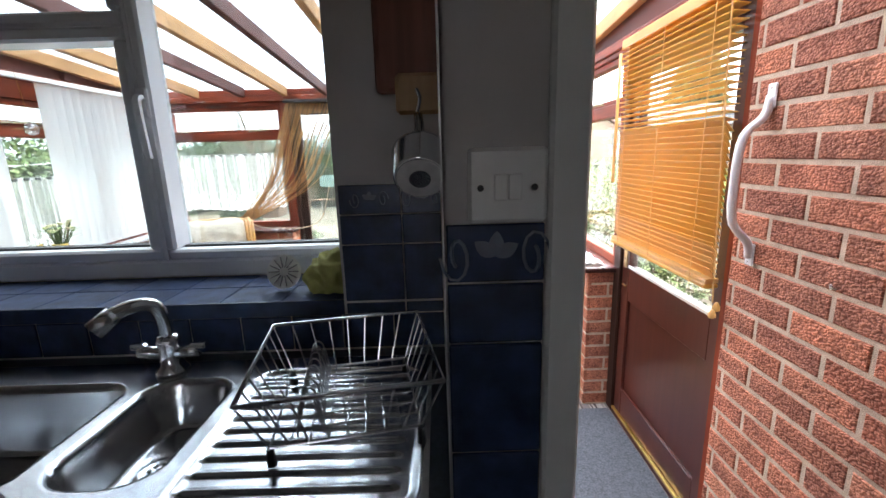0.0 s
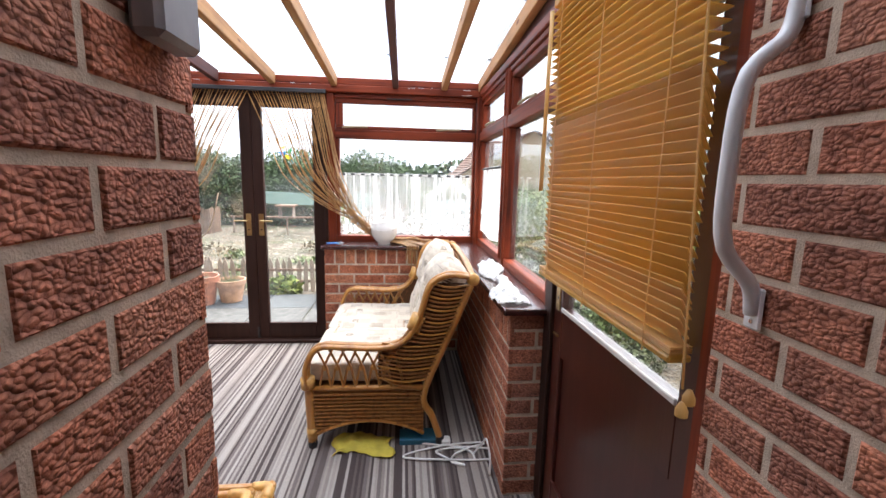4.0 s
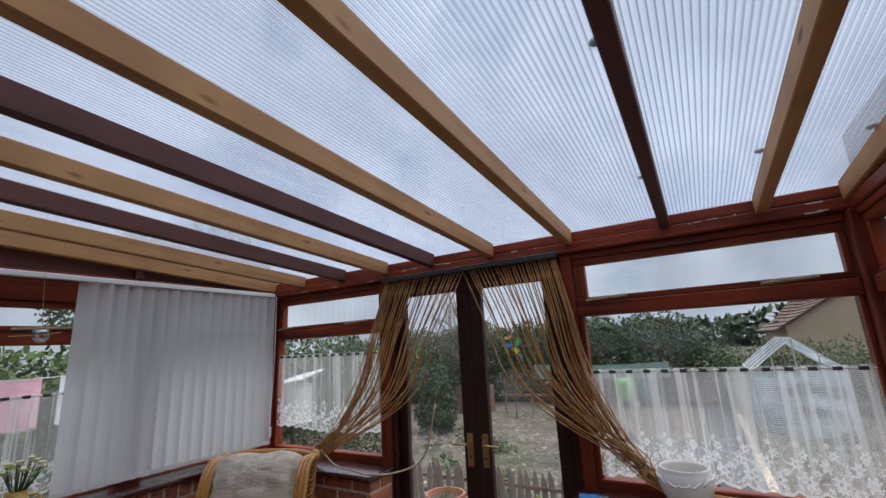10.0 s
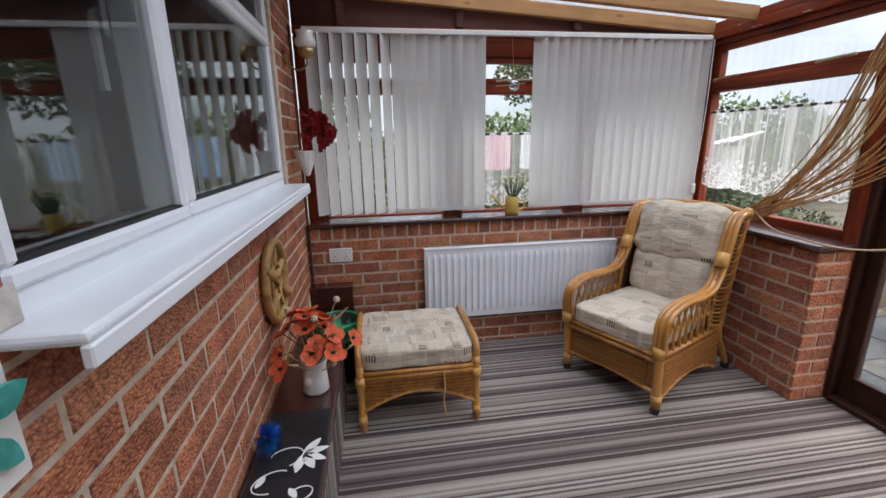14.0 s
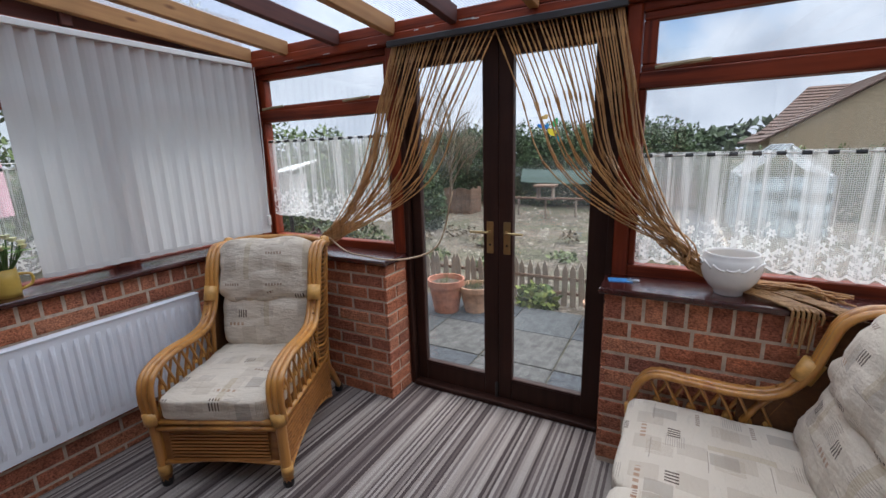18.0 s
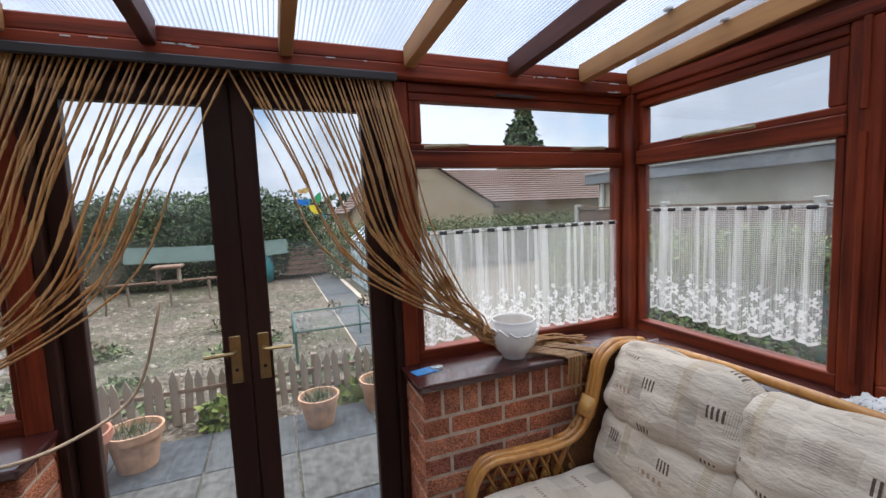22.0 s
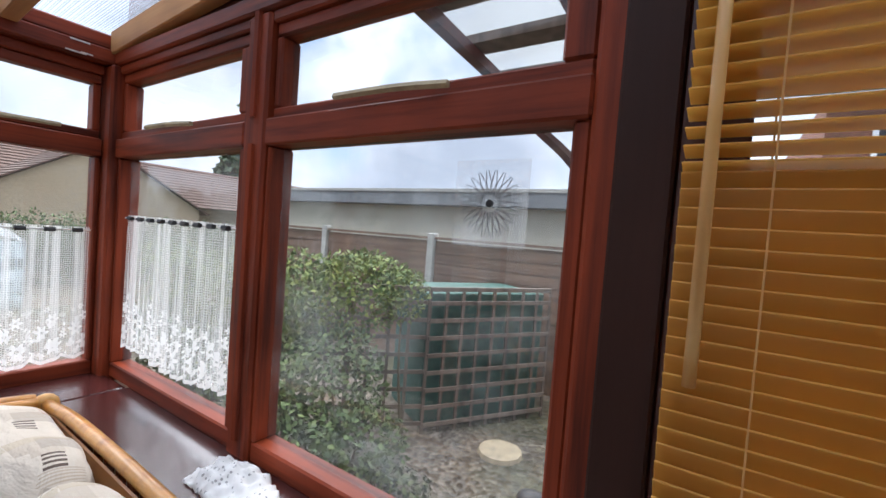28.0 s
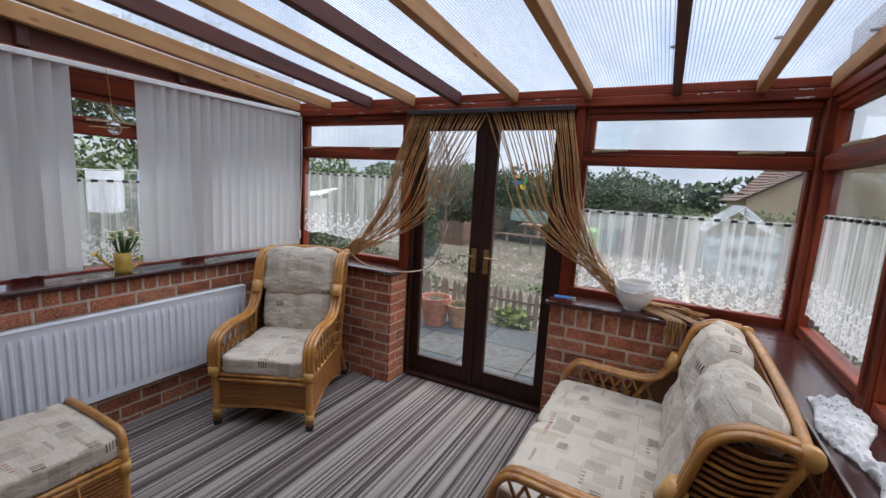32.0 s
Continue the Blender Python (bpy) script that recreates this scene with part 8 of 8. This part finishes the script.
part("barrel", lathe([(0.0, 0.14), (0.19, 0.14), (0.235, 0.28), (0.245, 0.42), (0.235, 0.56), (0.19, 0.70), (0.0, 0.71)], 16), LIME, gb, smooth=True)
for z in (0.26, 0.42, 0.58):
    part("hoop", lathe([(0.22, z - 0.012), (0.252, z - 0.008), (0.252, z + 0.008), (0.22, z + 0.012)], 16), LIME, gb)
for sx in (-0.2, 0.2):
    part("stand_leg", box(sx - 0.04, sx + 0.04, -0.18, 0.18, 0.0, 0.14, 0.01), WHITE_PAINT, gb)
part("stand_plank", tube([(-0.30, -0.15, 0.0), (-0.22, -0.1, 0.5)], 0.03, 4), FENCE_UP, gb)
wb = empty("water_butt", Matrix.Translation((-1.38, 13.0, G)), "teal plastic water butt by the hedge", "water butt", "water butts by the hedge")
part("barrel", lathe([(0.0, 0), (0.2, 0), (0.24, 0.35), (0.2, 0.7), (0.0, 0.72)], 16), plain("teal_plastic", (0.02, 0.20, 0.22), 0.4), wb, smooth=True)

# bird house, plum bush and bird bath beyond the patio's end
bh = empty("bird_house", Matrix.Translation((-3.42, 3.78, G)), "white painted bird house with a sloping roof on a dark pole", "bird house")
part("pole", tube([(0, 0, 0), (0, 0, 1.1)], 0.018, 8), IRON, bh)
part("body", box(-0.15, 0.13, -0.11, 0.11, 1.09, 1.42, 0.006), WHITE_PAINT, bh)
part("entrance", lathe([(0.0, 0), (0.03, 0), (0.03, 0.002), (0.0, 0.002)], 14, None, (0.0, -0.112, 1.27), Matrix.Rotation(math.pi / 2, 3, "X")), BLACK, bh)
part("roof", box(-0.2, 0.2, -0.16, 0.16, 0, 0.018, 0.004), WHITE_PAINT, bh).matrix_basis = Matrix.Translation((0.05, 0, 1.46)) @ Matrix.Rotation(radians(-9), 4, "Y") @ Matrix.Rotation(radians(14), 4, "X")
part("floor", box(-0.19, 0.17, -0.15, 0.13, 1.075, 1.09, 0.004), WHITE_PAINT, bh)
shrub("low plum-red leafed bush beyond the patio", PLUM_LEAF, [(-3.75, 4.35, 0.32, 0.34, 0.28, 0.36), (-4.15, 4.45, 0.25, 0.34, 0.28, 0.32), (-3.5, 4.6, 0.2, 0.3, 0.3, 0.32), (-3.9, 4.1, 0.1, 0.4, 0.25, 0.25)], 5200, 0.04, 52)
shrub("dark evergreen bush against the patio's end", DARK_LEAF, [(-4.3, 5.0, 0.3, 0.5, 0.4, 0.45), (-3.7, 5.05, 0.25, 0.45, 0.35, 0.4)], 4200, 0.045, 53)
bb = empty("bird_bath", Matrix.Translation((-3.72, 4.02, G)), "small pale stone bird bath on a stem", "bird bath")
part("dish", lathe([(0.0, 0.685), (0.06, 0.69), (0.11, 0.715), (0.12, 0.73), (0.105, 0.725), (0.05, 0.705), (0.0, 0.70)], 20), CONC_PALE, bb, smooth=True)
part("stem", lathe([(0.0, 0), (0.09, 0), (0.09, 0.03), (0.035, 0.08), (0.03, 0.6), (0.06, 0.69), (0.0, 0.69)], 14), CONC_PALE, bb, smooth=True)

# washing line seen past the blind
wl = empty("washing_line", pose(0, 0, 0), "clothes line with pale blue, white and pink washing", "washing line")
for y in (0.0, 5.5):
    part("pole", tube([(-6.0, y, G), (-6.0, y, 1.6)], 0.025, 6), STEEL, wl)
part("line", tube([(-6.0, 0.0, 1.55), (-6.0, 2.5, 1.48), (-6.0, 5.5, 1.56)], 0.006, 4), PLASTER_WHITE, wl)
for k, c in enumerate(((0.62, 0.66, 0.72), (0.30, 0.48, 0.72), (0.70, 0.40, 0.46), (0.68, 0.70, 0.74), (0.35, 0.5, 0.7), (0.7, 0.7, 0.7))):
    y0 = 1.2 + 0.55 * k
    part("garment", sheet(6, 6, lambda u, v: (-6.0 + 0.05 * math.sin(u * 7 + k) * (1 - v), y0 + 0.4 * u, 1.50 - 0.5 * (1 - v) - 0.02 * math.sin(u * 3))), plain(f"washing_{'abcdef'[k]}", c, 0.9), wl)

# ---------------------------------------------------------------- side yard
OLD = wood("old_trellis", (0.10, 0.075, 0.06), (0.22, 0.17, 0.135), 0.85, 2, 14)
BIN = empty("bin_store", pose(0, 0, 0), "green painted bin store faced with timber trellis", "bin store")
A, Bp, Cp = Vector((2.70, 3.08, G)), Vector((3.72, 2.46, G)), Vector((2.05, 3.75, G))
part("box", box(0, 1.17, 0.05, 0.75, 0.02, 1.13, 0.01), GREEN_PAINT, BIN).matrix_basis = Matrix.Translation(A) @ Matrix.Rotation(math.atan2(Bp.y - A.y, Bp.x - A.x), 4, "Z")
for p, q in ((A, Bp), (A, Cp)):
    d = (q - p)
    ln = d.length
    m = Matrix.Translation(p) @ Matrix.Rotation(math.atan2(d.y, d.x), 4, "Z")
    tr = part("trellis_frame", box(0, ln, -0.02, 0.012, 1.15, 1.185), OLD, BIN)
    tr.matrix_basis = m
    n = int(ln / 0.14)
    for k in range(n + 1):
        part("upright", box(k * ln / n - 0.012, k * ln / n + 0.012, -0.012, 0.004, 0, 1.15), OLD, tr)
    for k in range(8):
        part("crossbar", box(0, ln, -0.026, -0.0125, 0.06 + k * 0.14, 0.092 + k * 0.14), OLD, tr)
fn = empty("panel_fence", pose(0, 0, 0), "overlap timber fence panels between concrete posts", "fence")
PALE_FENCE = wood("grey_fence_paint", (0.27, 0.275, 0.275), (0.38, 0.385, 0.385), 0.8, 1, 10)
CONC = plain("concrete_post", (0.40, 0.39, 0.36), 0.9, vary=0.15)
for j, (y0, y1, mt) in enumerate(((2.32, 4.1, FENCE), (4.2, 6.0, FENCE), (6.1, 7.9, FENCE), (0.45, 2.22, PALE_FENCE), (-1.4, 0.35, PALE_FENCE))):
    for k in range(12):
        q = part("board", box(-0.008, 0.008, y0, y1, 0, 0.145, 0.002), mt, fn)
        q.matrix_basis = Matrix.Translation((4.22, 0, G + 0.02 + k * 0.123)) @ Matrix.Rotation(0.07, 4, "Y")
    part("post", box(4.17, 4.27, y1, y1 + 0.10, G, G + 1.61, 0.01), CONC, fn)
    part("capping", box(4.19, 4.26, y0, y1, G + 1.535, G + 1.565), mt, fn)
ga = empty("garage", pose(0, 0, 0), "long flat-roofed cream rendered garage with a grey felt edge", "garage")
part("wall", box(5.3, 9.0, -4.0, 8.6, G, 1.92), RENDER_WALL, ga)
part("roof", box(5.1, 9.2, -4.2, 8.8, 1.92, 2.15, 0.01), ROOF_FELT, ga)
part("roof_edge", box(5.08, 5.1, -4.2, 8.8, 2.12, 2.165), CONC, ga)
part("downpipe", tube([(5.26, 8.45, G), (5.26, 8.45, 1.95)], 0.04, 7), PLASTER_WHITE, ga)

cn = empty("door_canopy", pose(0, 0, 0), "timber lean-to canopy with translucent sheets over the side door", "canopy")
for y in (-0.6, 0.0, 0.6, 1.15, 1.68, 2.18):
    part("rafter", tube([(0.72, y, 2.37), (2.55, y, 2.24)], 0.035, 4), RAFTER_DARK, cn)
for x, z in ((0.9, 2.385), (1.25, 2.36), (1.6, 2.335), (1.95, 2.31), (2.45, 2.27)):
    part("batten", box(x - 0.06, x + 0.06, -0.75, 2.24, z + 0.01, z + 0.05), OLD, cn)
part("sheet", sheet(2, 2, lambda u, v: (0.72 + 1.93 * u, -0.8 + 3.02 * v, 2.445 - 0.13 * u)), sheer("old_canopy_sheet", (0.32, 0.32, 0.31), lambda t: 0.6, 0.5), cn)
part("post", box(2.40, 2.54, 1.71, 1.85, G, 2.22, 0.006), plain("grey_post_paint", (0.10, 0.11, 0.13), 0.6), cn)
part("brace", tube([(2.46, 1.80, 1.75), (2.46, 1.98, 2.0), (2.46, 2.2, 2.2)], 0.035, 5, 8), RAFTER_DARK, cn)
fg = empty("frog_ornament", Matrix.Translation((2.25, 1.95, G)), "dark stone frog ornament on the gravel", "ornament")
part("body", cushion(0.16, 0.22, 0.18, 0.02, 2.2, 2, 6, 0.02), BLACK, fg, smooth=True).matrix_basis = Matrix.Translation((0, 0, 0.09))
part("head", cushion(0.12, 0.1, 0.09, 0.01, 2.2, 3, 6, 0.01), BLACK, fg, smooth=True).matrix_basis = Matrix.Translation((0, -0.09, 0.19))
stn = part("stepping_stone", lathe([(0.0, 0), (0.17, 0), (0.16, 0.03), (0.0, 0.035)], 14, None, (2.85, 2.45, G)), plain("sandstone", (0.36, 0.29, 0.19), 0.9, vary=0.2), None)
tagged(stn, "round sandstone stepping stone in the gravel", "stone")

# yard things seen under the blind
def wheelie_bin(x, y, w, h, colour, label):
    o = empty("dustbin", Matrix.Translation((x, y, G)), label, "bin", "bins beside the fence")
    bm = box(-w / 2, w / 2, -w / 2, w / 2, 0.02, h, 0.02, None, 2)
    for v in bm.verts:
        k = 0.8 + 0.2 * (v.co.z / h)
        v.co.x, v.co.y = v.co.x * k, v.co.y * k
    part("body", bm, colour, o)
    part("lid", box(-w / 2 - 0.02, w / 2 + 0.02, -w / 2 - 0.02, w / 2 + 0.02, h, h + 0.04, 0.015, None, 2), colour, o)
    for sy in (-1, 1):
        part("wheel", lathe([(0.0, -0.02), (0.07, -0.02), (0.075, 0.0), (0.07, 0.02), (0.0, 0.02)], 12, None, (-w * 0.42, sy * w * 0.38, 0.075), Matrix.Rotation(math.pi / 2, 3, "X")), BLACK, o)


wheelie_bin(3.85, 0.62, 0.34, 0.62, BLACK_TOP, "black plastic dustbin on the pale concrete")
wheelie_bin(3.85, 0.22, 0.36, 0.55, BLACK_TOP, "low black plastic dustbin on the pale concrete")
wheelie_bin(3.75, 1.12, 0.40, 0.70, GREEN_PAINT, "dull green plastic bin on the pale concrete")
tagged(part("yard_slab", box(2.2, 4.15, -1.3, 1.35, G - 0.05, G + 0.012, 0.006), plain("pale_concrete", (0.30, 0.28, 0.24), 0.95, vary=0.35, scale=9, bumpy=0.3)), "worn pale concrete hardstanding beside the fence", "hardstanding", kind="structure")
tro = empty("shopping_trolley", Matrix.Translation((3.15, -0.36, G + 0.012)), "two-wheeled shopping trolley lying under white and pink bags", "trolley")
for sy in (-0.17, 0.17):
    part("tube", tube([(-0.30, sy, 0.07), (0.0, sy, 0.16), (0.42, sy, 0.30)], 0.012, 6, 10), STEEL, tro)
    part("wheel", lathe([(0.05, -0.016), (0.085, -0.016), (0.09, 0.0), (0.085, 0.016), (0.05, 0.016)], 14, None, (-0.27, sy * 1.15, 0.09), Matrix.Rotation(math.pi / 2, 3, "X")), BLACK, tro)
part("axle", tube([(-0.27, -0.2, 0.09), (-0.27, 0.2, 0.09)], 0.008, 6), STEEL, tro)
part("basket", box(-0.2, 0.3, -0.16, 0.16, 0.10, 0.20, 0.03, None, 2), plain("grey_canvas", (0.16, 0.15, 0.15), 0.9, vary=0.3), tro)
for dx, dy, dz, w, d, h_, c, lab in ((0.08, 0.07, 0.32, 0.26, 0.24, 0.22, (0.72, 0.70, 0.72), "crumpled white plastic carrier bag on the trolley"), (-0.02, 0.16, 0.27, 0.22, 0.16, 0.18, (0.62, 0.30, 0.38), "pale pink plastic carrier bag on the trolley"),
                                     (0.02, -0.20, 0.28, 0.24, 0.22, 0.20, (0.55, 0.56, 0.30), "pale yellow-green cloth bag on the trolley")):
    bag = part("carrier_bag", cushion(w, d, h_, 0.02, 2.6, int(w * 90), 10, 0.03), plain("bag_" + lab.split()[1], c, 0.5, vary=0.25, scale=20, bumpy=0.4), None, smooth=True)
    bag.matrix_basis = Matrix.Translation((3.15 + dx, -0.36 + dy, G + dz - 0.01))
    tagged(bag, lab, "bag", "bags on the trolley")

# neighbouring bungalow
bg = empty("bungalow", pose(0, 0, 0), "buff brick bungalow with a brown tiled gable roof", "bungalow")
bm = bmesh.new()
gy = 30.0
v0 = [bm.verts.new(p) for p in ((3.9, gy, G), (14.5, gy, G), (14.5, gy, 1.75), (9.2, gy, 4.98), (3.9, gy, 1.75))]
v1 = [bm.verts.new((v.co.x, gy + 9, v.co.z)) for v in v0]
bm.faces.new(v0)
bm.faces.new(v1[::-1])
for i in range(5):
    bm.faces.new((v0[i], v1[i], v1[(i + 1) % 5], v0[(i + 1) % 5]))
part("wall", bm, BUFF_WALL, bg)


def roof_rows(parent, p0, p1, q0, q1, rows):
    """Courses of roof tiles from eaves p0-p1 to ridge q0-q1, each a step over the next."""
    p0, p1, q0, q1 = map(Vector, (p0, p1, q0, q1))
    n = (p1 - p0).cross(q0 - p0).normalized()
    if n.z < 0:
        n = -n
    rf = None
    for k in range(rows):
        a, b = k / rows, (k + 1.15) / rows
        c = [p0.lerp(q0, a), p1.lerp(q1, a), p1.lerp(q1, min(1, b)), p0.lerp(q0, min(1, b))]
        bm = bmesh.new()
        lo = [bm.verts.new(v + n * (0.10 if i < 2 else 0.04)) for i, v in enumerate(c)]
        un = [bm.verts.new(v + n * 0.0) for v in c]
        bm.faces.new(lo)
        bm.faces.new(un[::-1])
        for i in range(4):
            bm.faces.new((lo[i], un[i], un[(i + 1) % 4], lo[(i + 1) % 4]))
        q = part("roof" if rf is None else "tile_course", bm, ROOF_TILE, parent if rf is None else rf)
        rf = rf or q


roof_rows(bg, (3.4, gy - 0.2, 1.5), (3.4, gy + 9.2, 1.5), (9.2, gy - 0.2, 5.05), (9.2, gy + 9.2, 5.05), 16)
roof_rows(bg, (15.0, gy - 0.2, 1.5), (15.0, gy + 9.2, 1.5), (9.2, gy - 0.2, 5.05), (9.2, gy + 9.2, 5.05), 16)
part("vent_panel", box(8.6, 9.8, gy - 0.03, gy, 3.6, 4.2, 0.02), BUFF_WALL, bg)
main = empty("bungalow_range", pose(0, 0, 0), "long brown tiled roof of the neighbouring bungalow", "bungalow")
roof_rows(main, (3.8, gy + 3.5, 2.0), (9, gy + 3.5, 2.0), (6.85, gy + 8.5, 5.0), (9, gy + 8.5, 5.0), 15)
part("wall", box(9, 34, gy + 5, gy + 12, G, 2.2), BUFF_WALL, main)
roof_rows(main, (11, gy + 3.5, 2.0), (34, gy + 3.5, 2.0), (11, gy + 8.5, 5.2), (34, gy + 8.5, 5.2), 15)

# brick house past the garage
nh = empty("neighbour_house", pose(0, 0, 0), "red brick house with a brown tiled roof past the garage", "house")
part("wall", box(10.5, 18.0, -9.5, -0.25, G, 4.6), plain("far_red_brick", (0.20, 0.085, 0.055), 0.9, vary=0.35, scale=9, bumpy=0.3), nh)
roof_rows(nh, (10.1, -9.8, 4.5), (10.1, 0.05, 4.5), (14.2, -9.8, 6.8), (14.2, 0.05, 6.8), 12)
for y in (-7.6, -4.9, -2.2):
    wn = part("window", box(10.44, 10.5, y, y + 1.3, 2.9, 4.0, 0.01), UPVC, nh)
    part("pane", box(10.43, 10.44, y + 0.08, y + 0.61, 2.98, 3.92), BLACK_TOP, wn)
    part("pane", box(10.43, 10.44, y + 0.69, y + 1.22, 2.98, 3.92), BLACK_TOP, wn)

# ---------------------------------------------------------------- bricks, one by one
BR = {}


def brick_mesh(ln, ht, deep, mat):
    key = (round(ln, 3), round(ht, 3), mat.name)
    if key not in BR:
        bm = box(-ln / 2, ln / 2, -deep, 0.0, -ht / 2, ht / 2)
        es = [e for e in bm.edges if all(abs(v.co.y) < 1e-6 for v in e.verts)]
        bmesh.ops.bevel(bm, geom=es, offset=0.004, segments=1, affect="EDGES")
        me = bpy.data.meshes.new("brick")
        bm.to_mesh(me)
        bm.free()
        me.materials.append(mat)
        BR[key] = me
    return BR[key]


def brickwork(parent, origin, along, outward, length, z0, z1, mat, holes=(), soldier=0.0, shift=0.0, pitch=0.0785, first=0.0):
    """Courses of bricks on a wall face. along: +-x or +-y way; holes: (a0, a1, z0, z1); first: a bed joint's height;
    shift: an upright joint's place in the courses over it; soldier: height from which bricks stand on end."""
    rng = random.Random(int(abs(origin[0]) * 100 + abs(origin[1]) * 1000))
    o, a, n = Vector(origin), Vector(along), Vector(outward)
    rot = Matrix(((a.x, n.x, 0), (a.y, n.y, 0), (0, 0, 1))).to_4x4()
    long, gap = 0.224, 0.012
    row = math.floor((z0 - first) / pitch)
    stop = soldier or z1
    while True:
        lo = first + row * pitch + 0.006
        hi = min(lo + pitch - 0.012, stop - 0.005)
        top = soldier and lo > soldier - 0.03
        if top:
            lo, hi = soldier + 0.006, z1 - 0.004
        lo = max(lo, z0)
        if lo > z1 - 0.02:
            break
        h = hi - lo
        unit = 0.068 if top else long
        step = unit + gap
        u = (0.0 if top else shift + (row % 2) * step / 2) % step - step + gap / 2
        while u < length - 0.01 and h > 0.015:
            segs = [(max(0.0, u), min(length, u + unit))]
            for h0, h1, hz0, hz1 in holes:
                if hi > hz0 + 0.005 and lo < hz1 - 0.005:
                    cut = []
                    for s0, s1 in segs:
                        if s1 <= h0 or s0 >= h1:
                            cut.append((s0, s1))
                        else:
                            if s0 < h0:
                                cut.append((s0, h0))
                            if s1 > h1:
                                cut.append((h1, s1))
                    segs = cut
            for s0, s1 in segs:
                if s1 - s0 > 0.02:
                    off = rng.uniform(-0.001, 0.0015)
                    m = Matrix.Translation(o + a * (s0 + s1) / 2 + n * off + Vector((0, 0, lo + h / 2))) @ rot @ Matrix.Rotation(rng.uniform(-0.006, 0.006), 4, "Y")
                    share("brick", brick_mesh(s1 - s0, h, 0.02, mat), parent, m)
            u += step
        if top:
            break
        row += 1


W = bpy.data.objects
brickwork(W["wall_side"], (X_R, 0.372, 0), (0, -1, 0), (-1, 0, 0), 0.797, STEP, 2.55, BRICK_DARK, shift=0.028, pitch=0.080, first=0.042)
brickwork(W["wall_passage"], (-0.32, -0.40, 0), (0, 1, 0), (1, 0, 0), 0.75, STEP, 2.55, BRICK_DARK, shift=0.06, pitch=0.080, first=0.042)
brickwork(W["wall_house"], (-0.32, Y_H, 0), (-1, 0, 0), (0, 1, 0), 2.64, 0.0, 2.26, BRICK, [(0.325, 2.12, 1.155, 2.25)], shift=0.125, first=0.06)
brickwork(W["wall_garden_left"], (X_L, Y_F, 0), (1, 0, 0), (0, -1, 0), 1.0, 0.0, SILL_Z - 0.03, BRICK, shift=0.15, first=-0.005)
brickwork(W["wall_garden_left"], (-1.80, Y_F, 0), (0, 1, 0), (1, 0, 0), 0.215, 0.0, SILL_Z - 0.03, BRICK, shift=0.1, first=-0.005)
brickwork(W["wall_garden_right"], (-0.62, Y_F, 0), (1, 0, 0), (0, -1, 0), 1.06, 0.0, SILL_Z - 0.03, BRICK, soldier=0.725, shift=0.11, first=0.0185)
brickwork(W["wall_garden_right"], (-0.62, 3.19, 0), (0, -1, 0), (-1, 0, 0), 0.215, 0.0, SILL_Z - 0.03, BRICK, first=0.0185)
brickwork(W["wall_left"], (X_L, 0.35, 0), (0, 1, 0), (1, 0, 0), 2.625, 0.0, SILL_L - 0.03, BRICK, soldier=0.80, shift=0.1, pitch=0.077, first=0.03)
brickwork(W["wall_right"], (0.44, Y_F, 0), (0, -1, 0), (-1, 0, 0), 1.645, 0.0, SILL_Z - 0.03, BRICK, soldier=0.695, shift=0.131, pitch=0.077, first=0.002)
brickwork(W["wall_right"], (0.44, 1.33, 0), (1, 0, 0), (0, -1, 0), 0.15, 0.0, SILL_Z - 0.03, BRICK_DARK, pitch=0.077, first=0.002)
